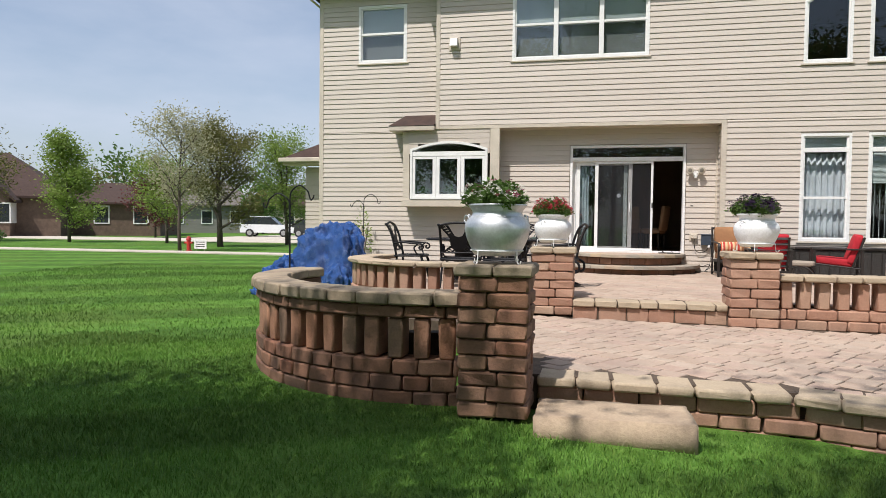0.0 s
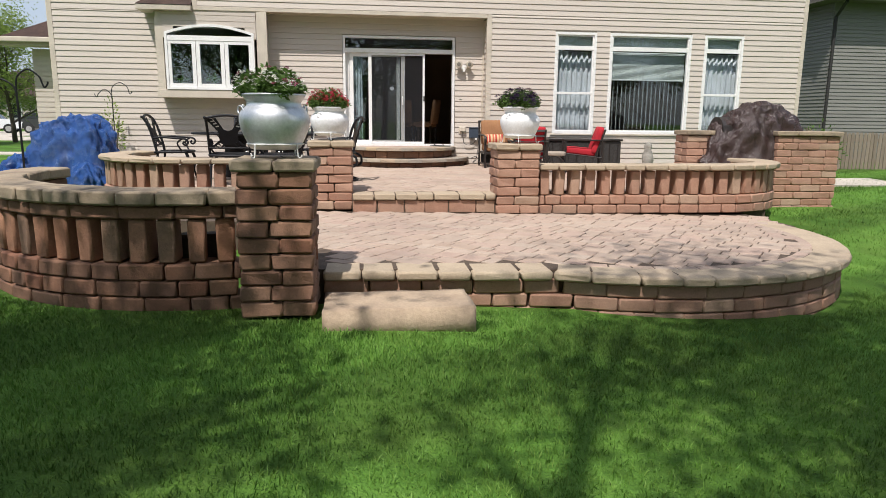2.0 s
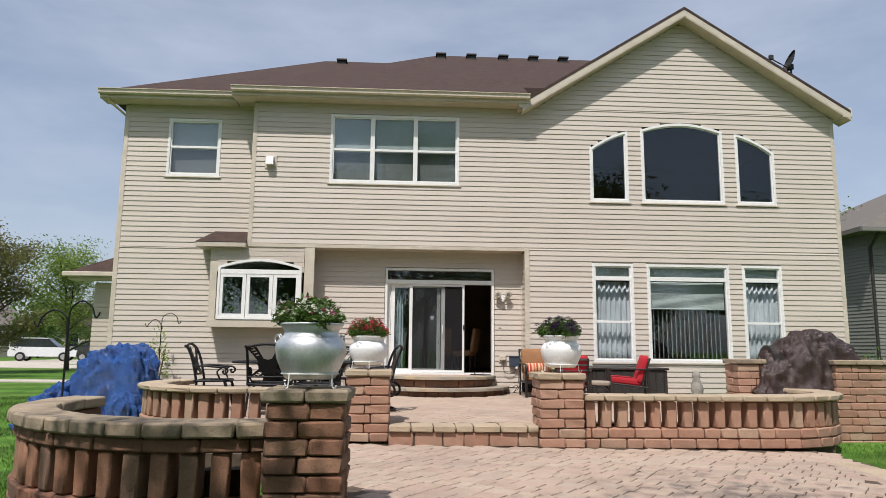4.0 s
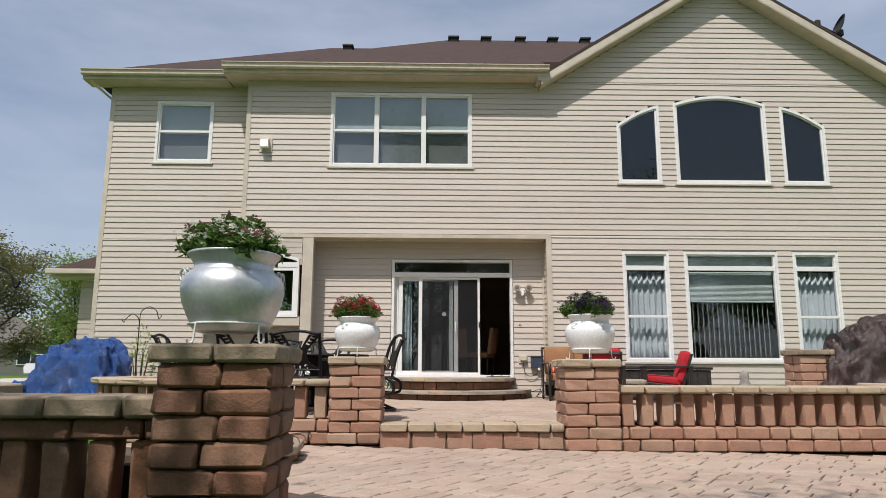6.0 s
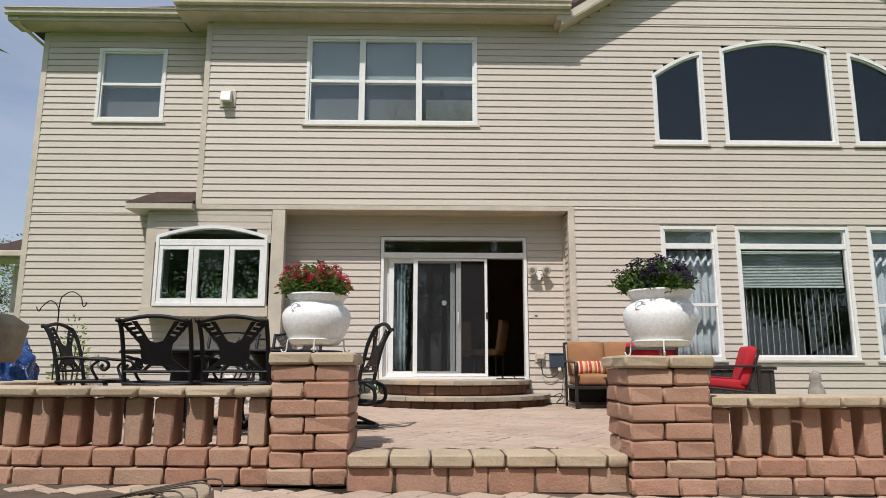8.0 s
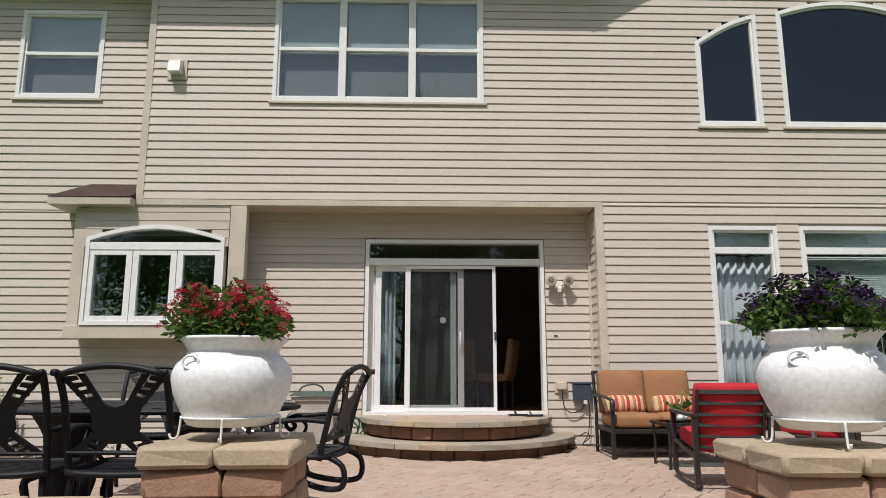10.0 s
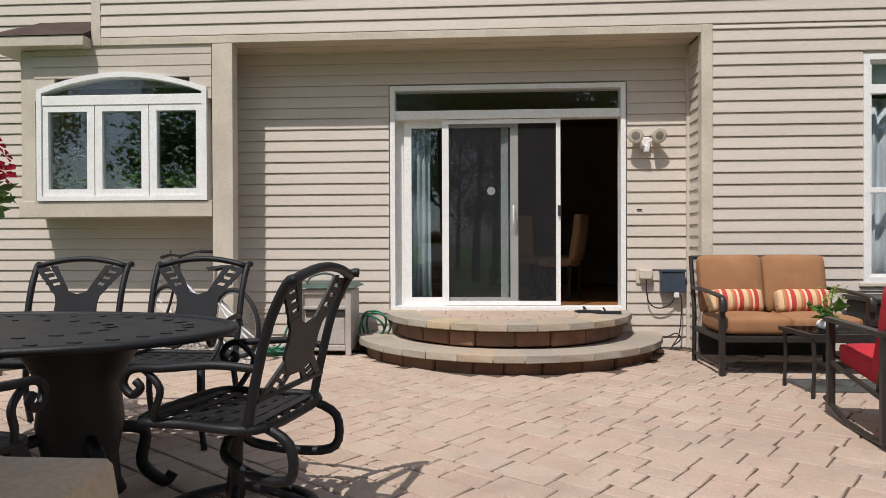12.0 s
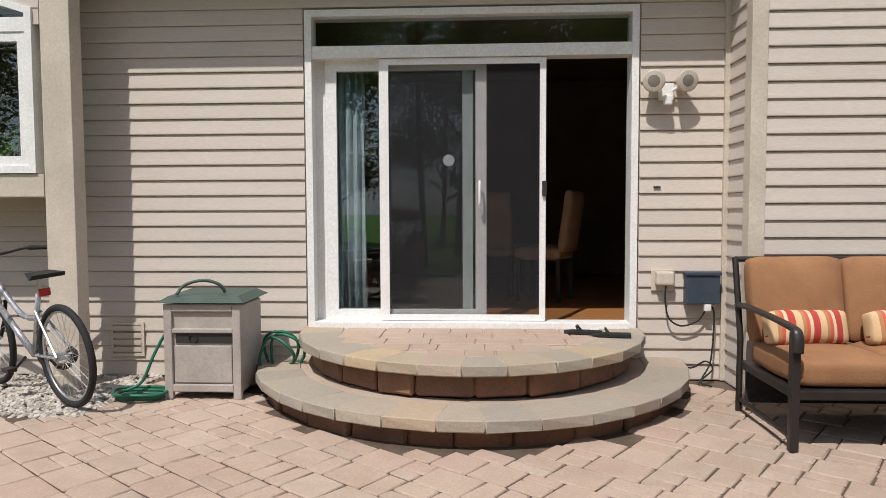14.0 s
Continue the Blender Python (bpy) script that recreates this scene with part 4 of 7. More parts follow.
# tall trees that shade the lawn behind the walker
tree("tall thinly leaved tree shading the lawn", -1.6, -16.3, 14.0, 1.5, 21, LEAF_SPRING, 700, 0.12, 0.12, 0.5, fuzz=0.4)
tree("broad leafy tree shading the lawn", -6.5, -14.95, 7.8, 3.2, 22, LEAF_MID, 24000, 0.16, 0.18, 0.32, fuzz=0.5)
tree("leafy tree shading the lawn", 0.1, -16.3, 12.0, 2.3, 23, LEAF_MID, 9000, 0.14, 0.15, 0.55, fuzz=0.5)
tree("leafy tree at the back of the yard", -0.6, -21.5, 12.0, 4.6, 24, LEAF_MID, 8000, 0.17, 0.2, 0.35, fuzz=0.5)
for i, (x, y, h) in enumerate(((-16, -30, 11), (-8, -34, 13), (-2, -36, 12), (4, -33, 12), (9, -35, 13), (14, -31, 12), (21, -27, 10), (-24, -26, 10))):
    tree("tree along the far end of the yard", x, y, h, h * 0.42, 60 + i, (LEAF_MID, LEAF_OLIVE)[i % 2], 9000, 0.34, 0.18, 0.2, fuzz=0.6, levels=2, group="trees across the yard")

tree("leafy tree beside the back lawn", 5.6, -15.6, 8.0, 3.2, 25, LEAF_MID, 10000, 0.15, 0.15, 0.32, fuzz=0.5)

# flower pots on the pillars
PLANTER_SILVER = surface("silver_glazed_pot", [(0.3, (0.60, 0.62, 0.65)), (0.7, (0.68, 0.70, 0.73))], scale=3, fine=45, rough=0.40, bump=0.05, spec=0.6, metal=0.6,
                         stain=(0.42, 0.43, 0.44), stain_amount=0.2, stain_scale=4)
PLANTER_WHITE = surface("white_painted_pot", [(0.3, (0.79, 0.795, 0.80)), (0.7, (0.84, 0.845, 0.85))], scale=4, fine=45, rough=0.42, bump=0.12, spec=0.45,
                        stain=(0.55, 0.54, 0.52), stain_amount=0.15, stain_scale=5)
SOIL = plain("potting_soil", (0.04, 0.028, 0.02), rough=1, var=0.4, bump=0.8)


def petals(name, centres, seed, size, n=5):
    r = np.random.default_rng(seed)
    v, f = [], []
    for c in centres:
        d = Vector((r.normal() * 0.5 + (c[0]) * 1.6, r.normal() * 0.5 + c[1] * 1.6, 0.7 + r.random() * 0.5)).normalized()
        q = d.to_track_quat("Z", "Y")
        s = size * r.uniform(0.7, 1.2)
        for i in range(n):
            a = 2 * math.pi * i / n
            k = len(v)
            for rad, da, hz in ((0.12, 0, 0), (0.75, -0.45, 0.18), (1.0, 0, 0.1), (0.75, 0.45, 0.18)):
                p = q @ Vector((math.cos(a + da) * rad * s, math.sin(a + da) * rad * s, hz * s))
                v.append(tuple(Vector(c) + p))
            f.append((k, k + 1, k + 2, k + 3))
    return raw_mesh(name, v, f)


PETAL_RED = leaf_material("coral_red_petal", (0.26, 0.008, 0.022), (0.44, 0.028, 0.055))
PETAL_PURPLE = leaf_material("deep_purple_petal", (0.011, 0.004, 0.016), (0.028, 0.009, 0.04))
PETAL_MAROON = leaf_material("maroon_petal", (0.10, 0.012, 0.03), (0.25, 0.03, 0.08))
PETAL_WHITE = leaf_material("cream_petal", (0.55, 0.55, 0.45), (0.75, 0.74, 0.66))


def flower_pot(label, x, y, z, turn, pot, leaf, blooms, spread, tall, seed, leaf_size=0.055, wide=1.0, high=1.0):
    """A round-bellied pot in a wire stand, planted with flowers."""
    fp = thing("flower_pot", label, "flower pot", "flower pots on pillars", pose(x, y, z, 0, 0, turn) @ Matrix.Diagonal((wide, wide, high, 1)))
    z0 = 0.065
    prof = [(0.165, 0.0), (0.185, 0.008), (0.20, 0.03), (0.206, 0.036), (0.206, 0.046), (0.225, 0.085), (0.252, 0.15), (0.265, 0.215), (0.262, 0.255), (0.245, 0.292),
            (0.218, 0.318), (0.205, 0.328), (0.206, 0.338), (0.200, 0.346), (0.205, 0.36), (0.220, 0.385), (0.238, 0.404), (0.240, 0.414), (0.233, 0.418), (0.215, 0.40), (0.19, 0.36)]
    part("pot", add_lathe(bmesh.new(), [(r, q + z0) for r, q in prof], 48, wob=0.004), pot, fp, smooth=True)
    part("soil", add_lathe(bmesh.new(), [(0.19, z0 + 0.365), (0.197, z0 + 0.375), (0.05, z0 + 0.385)], 24), SOIL, fp)
    stand = part("wire_stand", tube([(0.212 * math.cos(a), 0.212 * math.sin(a), z0 + 0.042) for a in (2 * math.pi * i / 36 for i in range(36))], 0.0055, 8, True), WHITE_IRON, fp, smooth=True)
    for i in range(4):
        a = math.pi / 2 * i + 0.6
        c, s = math.cos(a), math.sin(a)
        path = smooth_path([(0.215 * c, 0.215 * s, z0 + 0.045), (0.222 * c, 0.222 * s, 0.03), (0.232 * c, 0.232 * s, 0.008), (0.252 * c, 0.252 * s, 0.007), (0.262 * c, 0.262 * s, 0.028)], 4)
        part("leg", tube(path, 0.0055, 6), WHITE_IRON, stand, smooth=True)
    for s in (-1, 1):
        pts = [(s * (0.225 + 0.028 + 0.012 * math.cos(a)), 0.034 * math.cos(a), z0 + 0.295 + 0.03 * math.sin(a)) for a in (2 * math.pi * i / 20 for i in range(20))]
        ear = part("ring_handle", tube(pts, 0.006, 6, True), pot, fp, smooth=True)
        part("knob", add_lathe(bmesh.new(), [(0.006, -0.012), (0.013, 0.0), (0.006, 0.012)], 10, Matrix.Translation((s * 0.232, 0, z0 + 0.325))), pot, ear, smooth=True)
    r = np.random.default_rng(seed)
    n = 3600
    a, q = r.uniform(0, 2 * math.pi, n), np.sqrt(r.random(n))
    lumps = 1 + 0.22 * np.sin(3 * a + seed) + 0.14 * np.sin(7 * a + 2 * seed)
    up = r.uniform(0.0, 1.0, n)
    rad = q * spread * lumps * (0.78 + 0.28 * up)
    h = tall * (1 - 0.75 * q ** 3) * (0.8 + 0.2 * np.sin(5 * a + seed)) * up + 0.40 + z0
    pts = np.stack([rad * np.cos(a), rad * np.sin(a), h], 1)
    part("foliage", leaf_mesh("foliage", pts, seed, leaf_size, 0.5), leaf, fp)
    for k, (ma, count, size, low, high, nm) in enumerate(blooms):
        a, q = r.uniform(0, 2 * math.pi, count), np.sqrt(r.uniform(low, high, count))
        lumps = 1 + 0.22 * np.sin(3 * a + seed) + 0.14 * np.sin(7 * a + 2 * seed)
        rad = q * spread * 1.03 * lumps
        h = tall * (1 - 0.75 * q ** 3 * r.uniform(0.6, 1.15, count)) * (0.8 + 0.2 * np.sin(5 * a + seed)) + 0.415 + z0
        part("blossoms", petals("blossoms", np.stack([rad * np.cos(a), rad * np.sin(a), h], 1), seed + k, size), ma, fp, nm)
    st = bmesh.new()
    for i in range(26):
        a = 2.4 * i
        rr = spread * 0.9 * ((i % 7) + 2) / 9
        add_tube(st, [(0.04 * math.cos(a), 0.04 * math.sin(a), 0.42), (rr * 0.5 * math.cos(a), rr * 0.5 * math.sin(a), 0.42 + tall * 0.55), (rr * math.cos(a), rr * math.sin(a), 0.45 + tall * 0.6)], 0.003, 4)
    part("stems", st, LEAF_DARK, fp)
    return fp


PZ = 0.473
flower_pot("silver round pot of white and maroon flowers", -1.415, -9.77, -0.465 + 9 * 0.1162 + 0.085, 20, PLANTER_SILVER, LEAF_MID,
           ((PETAL_WHITE, 330, 0.013, 0.45, 1.0, "small cream flower clusters"), (PETAL_MAROON, 34, 0.026, 0.3, 1.05, "maroon daisies")), 0.235, 0.22, 31, 0.05, 0.94, 0.935)
flower_pot("white round pot of coral red flowers", -1.225, -5.745, -0.215 + 7 * 0.1152 + 0.085, 62, PLANTER_WHITE, LEAF_MID,
           ((PETAL_RED, 420, 0.021, 0.34, 1.08, "coral red blossoms"),), 0.25, 0.30, 32, 0.045, 0.94, 0.88)
flower_pot("white round pot of deep purple petunias", 1.29, -5.84, -0.265 + 7 * 0.1195 + 0.085, 40, PLANTER_WHITE, LEAF_MID,
           ((PETAL_PURPLE, 210, 0.036, 0.1, 1.1, "deep purple petunias"),), 0.255, 0.26, 33, 0.045, 1.0, 0.98)

# ---- neighbourhood ----
CONCRETE = plain("pale_concrete", (0.50, 0.45, 0.38), rough=0.95, scale=1.5, stain=(0.3, 0.27, 0.23))
ASPHALT = plain("grey_asphalt", (0.16, 0.15, 0.145), rough=0.95, scale=2)


def strip(name, x0, x1, y0, y1, h, ma, label, category):
    v, f = [], []
    n = 30
    for i in range(n + 1):
        x = x0 + (x1 - x0) * i / n
        for y in (y0, y1):
            v += [(x, y, ground_z(x, y) + h), (x, y, ground_z(x, y) - 0.1)]
    for i in range(n):
        a = i * 4
        f += [(a, a + 4, a + 6, a + 2), (a, a + 1, a + 5, a + 4), (a + 2, a + 6, a + 7, a + 3)]
    f += [(0, 2, 3, 1), (4 * n, 4 * n + 1, 4 * n + 3, 4 * n + 2)]
    return tagged(part(name, raw_mesh(name, v, f), ma), label=label, category=category, kind="structure")


strip("pavement", -90, -9.5, 8.2, 9.6, 0.035, CONCRETE, "pale concrete sidewalk beyond the lawn", "pavement")
strip("road", -120, -9.0, 22.0, 28.5, 0.03, CONCRETE, "pale concrete street beyond the sidewalk", "road")
strip("driveway", -30, -22, 28.6, 44, 0.03, CONCRETE, "pale concrete driveway", "driveway")
strip("path_curved", 8.6, 10.6, -1.9, -0.7, 0.03, CONCRETE, "small pale paved patch beside the house", "path")

HOUSE_BRICK = surface("far_brown_brick", [(0.3, (0.10, 0.068, 0.052)), (0.7, (0.16, 0.11, 0.082))], scale=3, rough=0.95, bump=0.2)
GREY_SIDING = plain("grey_siding", (0.20, 0.195, 0.175), rough=0.6, scale=2, stretch=(0.3, 0.3, 4))
DARK_PANE = plain("far_dark_window", (0.02, 0.024, 0.03), rough=0.1, spec=0.8)
ROOF_GREY = plain("far_grey_roof", (0.14, 0.125, 0.11), rough=0.95, scale=4, fine=30, bump=0.4)


def far_house(label, x, y, w, d, eave, ridge, wall_ma, roof_ma, turn=0, gable=None):
    h = thing("house", label, "house", m=pose(x, y, -0.3, 0, 0, turn))
    part("wall", box(-w / 2, w / 2, -d / 2, d / 2, 0, eave), wall_ma, h)
    o = 0.5
    part("roof", hull([(-w / 2 - o, -d / 2 - o, eave), (w / 2 + o, -d / 2 - o, eave), (w / 2 + o, d / 2 + o, eave), (-w / 2 - o, d / 2 + o, eave),
                       (-w / 2 + d * 0.42, 0, ridge), (w / 2 - d * 0.42, 0, ridge), (-w / 2 - o, -d / 2 - o, eave + 0.15), (w / 2 + o, -d / 2 - o, eave + 0.15)]), roof_ma, h)
    if gable:
        gx, gw, gr = gable
        part("gable_wall", add_prism(bmesh.new(), [(gx - gw / 2, 0), (gx + gw / 2, 0), (gx + gw / 2, eave), (gx, gr - 0.3), (gx - gw / 2, eave)], -d / 2 - 1.5, -d / 2), wall_ma, h)
        for s in (-1, 1):
            part("gable_roof", add_prism(bmesh.new(), [(gx, gr), (gx + s * (gw / 2 + 0.5), eave - 0.2), (gx + s * (gw / 2 + 0.5), eave - 0.42), (gx, gr - 0.22)], -d / 2 - 2.0, 0), roof_ma, h)
    for i in range(int(w // 3)):
        wx = -w / 2 + 1.5 + i * 3
        win = part("window", box(wx - 0.6, wx + 0.6, -d / 2 - (1.56 if gable and abs(wx - gable[0]) < gable[1] / 2 else 0.06), -d / 2 + 0.02, 1.0, 2.5), TRIM_WHITE, h)
        yy = -d / 2 - (1.57 if gable and abs(wx - gable[0]) < gable[1] / 2 else 0.07)
        part("pane", box(wx - 0.5, wx + 0.5, yy, yy + 0.02, 1.1, 2.4), DARK_PANE, win)
    return h


far_house("brown brick house with steep brown roofs", -50.5, 29.0, 17, 11, 2.9, 6.7, HOUSE_BRICK, SHINGLE, 32, (2.5, 6.0, 6.2))
far_house("dark brick house wing with a low roof", -42.0, 37.0, 9, 9, 2.6, 4.6, HOUSE_BRICK, SHINGLE, 25)
far_house("grey house with a slate-grey roof", -47.0, 55.0, 16, 10, 3.0, 6.2, GREY_SIDING, ROOF_GREY, 30)
far_house("tan house far down the street", -34.0, 62.0, 14, 10, 3.0, 5.8, TRIM_BEIGE, SHINGLE, 20)
far_house("tan house far down the street", -20.0, 66.0, 14, 10, 3.0, 5.8, TRIM_BEIGE, ROOF_GREY, 10)

# grey house next door
nb = thing("house", "grey lap-sided house next door with a brown-grey hip roof", "house", m=pose(0.6, 0, 0))
part("wall", box(13.5, 27.0, 6.0, 17.0, -0.4, 4.75), GREY_SIDING, nb)
for i in range(44):
    part("siding_board", hull([(x, y, z) for x in (13.47, 27.0) for y, z in ((5.965, -0.3 + i * LAP), (5.985, -0.3 + (i + 1) * LAP), (6.0, -0.3 + i * LAP), (6.0, -0.3 + (i + 1) * LAP))]), GREY_SIDING, nb)
part("roof", hull([(12.9, 5.4, 4.75), (27.6, 5.4, 4.75), (12.9, 17.6, 4.75), (27.6, 17.6, 4.75), (12.9, 5.4, 4.9), (22.6, 12.0, 9.2), (23.2, 12.0, 9.2)]), ROOF_GREY, nb)
for i in range(44):
    part("siding_board", hull([(x, y, z) for y in (6.0, 17.0) for x, z in ((13.465, -0.3 + i * LAP), (13.485, -0.3 + (i + 1) * LAP), (13.5, -0.3 + i * LAP), (13.5, -0.3 + (i + 1) * LAP))]), GREY_SIDING, nb)
part("gutter", box(12.85, 27.6, 5.28, 5.4, 4.72, 4.88, bevel=0.02), GREY_SIDING, nb)
part("downspout", tube([(13.45, 5.4, 4.7), (13.5, 5.9, 4.3), (13.5, 5.92, -0.2)], 0.05, 8), VENT_DARK, nb)
for x0, z0 in ((17.2, 0.8), (21, 0.8), (17.2, 3.0)):
    wn = part("window", box(x0, x0 + 1.2, 5.93, 6.02, z0, z0 + 1.5), TRIM_WHITE, nb)
    part("pane", box(x0 + 0.08, x0 + 1.12, 5.91, 5.95, z0 + 0.08, z0 + 1.42), DARK_PANE, wn)

# picket fence
FENCE = surface("weathered_fence_wood", [(0.3, (0.17, 0.135, 0.10)), (0.7, (0.29, 0.235, 0.18))], scale=6, stretch=(3, 3, 0.4), rough=0.95, bump=0.4,
                per_piece=[(0, (0.18, 0.14, 0.105)), (1, (0.30, 0.245, 0.19))], spread=0.5)
fence = thing("fence", "weathered wooden picket fence beside the lawn", "fence")
bm = add_prism(bmesh.new(), [(-0.045, 0), (0.045, 0), (0.045, 1.0), (0.02, 1.06), (-0.02, 1.06), (-0.045, 1.0)], -0.01, 0.01)
pk = mesh_of(bm, "picket")
pk.materials.append(FENCE)
for i in range(62):
    put_piece("picket", pk, fence, Matrix.Translation((11.3 + i * 0.115, 2.5, -0.32 + 0.01 * math.sin(i * 1.7))) @ Matrix.Rotation(radians(random.uniform(-1, 1)), 4, "Y"))
for z in (-0.05, 0.5):
    part("rail", box(11.25, 18.5, 2.512, 2.55, z, z + 0.08), FENCE, fence)
for x in (11.3, 13.7, 16.1, 18.4):
    part("post", box(x - 0.05, x + 0.05, 2.55, 2.65, -0.4, 0.85), FENCE, fence)

# trees along the street and round the houses
tree("young street tree just coming into leaf", -17.4, 9.9, 5.5, 1.7, 41, LEAF_PALE, 6000, 0.11, 0.08, 0.28, fuzz=0.25)
tree("column-shaped maple in bright spring leaf", -29.5, 17.5, 6.4, 1.5, 42, LEAF_SPRING, 9000, 0.17, 0.1, 0.12, "cone", fuzz=0.33)
tree("olive-leaved ornamental tree beside the sidewalk", -18.6, 15.0, 5.2, 2.3, 43, LEAF_OLIVE, 15000, 0.14, 0.16, 0.2, fuzz=0.28)
tree("small tree in spring leaf", -24.0, 18.5, 4.3, 1.8, 44, LEAF_SPRING, 6000, 0.15, 0.09, 0.2, fuzz=0.35)
tree("wide tree in thin spring leaf", -17.2, 19.5, 5.2, 2.3, 45, LEAF_SPRING, 12000, 0.13, 0.12, 0.2, fuzz=0.32)
tree("leafy tree in front of the brick house", -36.0, 16.0, 5.0, 2.6, 46, LEAF_OLIVE, 14000, 0.18, 0.12, 0.15, fuzz=0.5)
tree("maroon-leaved ornamental tree beside the houses", -33.0, 30.0, 4.0, 1.6, 47, LEAF_RED, 4000, 0.2, 0.08, 0.15, fuzz=0.4)
tree("green tree beside the street", -16.5, 33.0, 6.0, 2.6, 48, LEAF_SPRING, 7000, 0.2, 0.12, 0.15, fuzz=0.5)
tree("green tree beside the house", -11.5, 17.0, 4.5, 1.7, 49, LEAF_SPRING, 6000, 0.14, 0.1, 0.12, fuzz=0.4)
tree("pale blossoming tree between the houses", 15.9, 11.2, 6.5, 1.5, 50, LEAF_PALE, 5000, 0.12, 0.1, 0.1, fuzz=0.4)
tree("leafy tree between the houses", 17.6, 13.5, 7.0, 1.8, 51, LEAF_MID, 5000, 0.14, 0.1, 0.1, fuzz=0.4)
for i in range(16):
    a = -28 - i * 3.4
    d = 75 + 9 * ((i * 7) % 4)
    tree("distant tree along the skyline", d * math.sin(radians(a)), -15 + d * math.cos(radians(a)), 5.0 + (i * 5) % 4, 3.6, 70 + i, (LEAF_MID, LEAF_OLIVE, LEAF_SPRING)[i % 3], 1500, 0.5, 0.15, 0.1, fuzz=0.9, levels=1, group="skyline trees")


def bush(label, x, y, r, h, seed, leaf, count, size, zb=None):
    b = thing("bush", label, "bush")
    rg = np.random.default_rng(seed)
    d = rg.normal(size=(count, 3))
    d /= np.linalg.norm(d, axis=1)[:, None]
    q = rg.uniform(0.55, 1.0, count)[:, None] * (1 + 0.15 * np.sin(5 * d[:, :1] + seed))
    z0 = ground_z(x, y) if zb is None else zb
    c = d * q * np.array([r, r, h / 2]) + np.array([x, y, z0 + h / 2])
    part("leaves", leaf_mesh("leaves", c, seed, size), leaf, b)
    bm = bmesh.new()
    for i in range(7):
        a = i * 0.9
        add_tube(bm, [(x, y, z0 - 0.05), (x + r * 0.3 * math.cos(a), y + r * 0.3 * math.sin(a), z0 + h * 0.4), (x + r * 0.6 * math.cos(a), y + r * 0.6 * math.sin(a), z0 + h * 0.75)], [0.02, 0.014, 0.006], 5)
    part("stems", bm, BARK, b)
    return b


bush("rounded green shrub before the brick house", -34.5, 13.0, 1.5, 1.3, 81, LEAF_MID, 3000, 0.13)
bush("low green shrub before the brick house", -31.8, 13.8, 1.2, 0.8, 82, LEAF_DARK, 2000, 0.13)
bush("thin climbing plant against the siding", -5.95, -0.05, 0.28, 1.55, 83, LEAF_SPRING, 420, 0.07, -0.28)
bush("sparse shrub at the house corner", 9.4, -0.6, 0.5, 1.3, 84, LEAF_MID, 300, 0.08)

# parked vehicles
CAR_WHITE = plain("white_car_paint", (0.75, 0.76, 0.78), rough=0.2, coat=0.8, var=0.03, bump=0)
CAR_DARK = plain("dark_car_paint", (0.035, 0.035, 0.04), rough=0.2, coat=0.8, bump=0)
RUBBER = plain("black_rubber", (0.018, 0.018, 0.018), rough=0.8)
STEEL = plain("brushed_steel", (0.55, 0.55, 0.56), rough=0.3, metal=0.9, bump=0.03)


def car(label, x, y, turn, paint, roof_h):
    c = thing("car", label, "car", m=pose(x, y, ground_z(x, y) + 0.03, 0, 0, turn))
    prof = [(-2.2, 0.35), (2.2, 0.35), (2.25, 0.75), (1.9, 0.95), (1.0, 1.02), (-2.1, 1.05), (-2.25, 0.8)]
    part("body", add_prism(bmesh.new(), prof, -0.9, 0.9), paint, c)
    part("cabin", add_prism(bmesh.new(), [(-1.95, 1.05), (1.0, 1.02), (0.3, roof_h), (-1.6, roof_h)], -0.78, 0.78), DARK_PANE, c)
    part("roof", add_prism(bmesh.new(), [(-1.65, roof_h), (0.35, roof_h), (0.2, roof_h + 0.06), (-1.5, roof_h + 0.06)], -0.76, 0.76), paint, c)
    for wx in (-1.4, 1.4):
        for wy in (-0.92, 0.92):
            m = Matrix.Translation((wx, wy, 0.33)) @ Matrix.Rotation(radians(90), 4, "X")
            w = part("wheel", add_lathe(bmesh.new(), [(0.2, -0.1), (0.33, -0.09), (0.33, 0.09), (0.2, 0.1)], 20, m), RUBBER, c)
            part("rim", add_lathe(bmesh.new(), [(0.2, -0.115), (0.05, -0.11), (0.05, 0.11), (0.2, 0.115)], 14, m), STEEL, w)
    for wy in (-0.7, 0.7):
        part("headlight", box(2.2, 2.262, wy - 0.15, wy + 0.15, 0.72, 0.82, bevel=0.02), TRIM_WHITE, c)
    return c


car("white sport utility car parked at the street", -27.5, 37.5, 15, CAR_WHITE, 1.65)
car("dark saloon car parked at the street", -23.5, 38.5, 10, CAR_DARK, 1.42)
car("dark saloon car parked at the street", -20.5, 42.0, 10, CAR_DARK, 1.45)
# hydrant and yard sign
PAINT_RED = plain("red_hydrant_paint", (0.45, 0.03, 0.025), rough=0.4)
hyd = thing("fire_hydrant", "small red fire hydrant near the sidewalk", "hydrant")
zg = ground_z(0, 9)
part("barrel", add_lathe(bmesh.new(), [(0.12, 0), (0.12, 0.05), (0.085, 0.06), (0.085, 0.45), (0.11, 0.46), (0.10, 0.52), (0.06, 0.6), (0.02, 0.63)], 14, Matrix.Translation((-16.95, 9.85, zg))), PAINT_RED, hyd)
part("nozzle", tube([(-17.13, 9.85, zg + 0.36), (-16.77, 9.85, zg + 0.36)], 0.045, 10), PAINT_RED, hyd)
sign = thing("yard_sign", "small white lawn sign on wire legs", "sign")
part("board", box(-16.6, -16.05, 9.70, 9.715, zg + 0.12, zg + 0.5), TRIM_WHITE, sign)
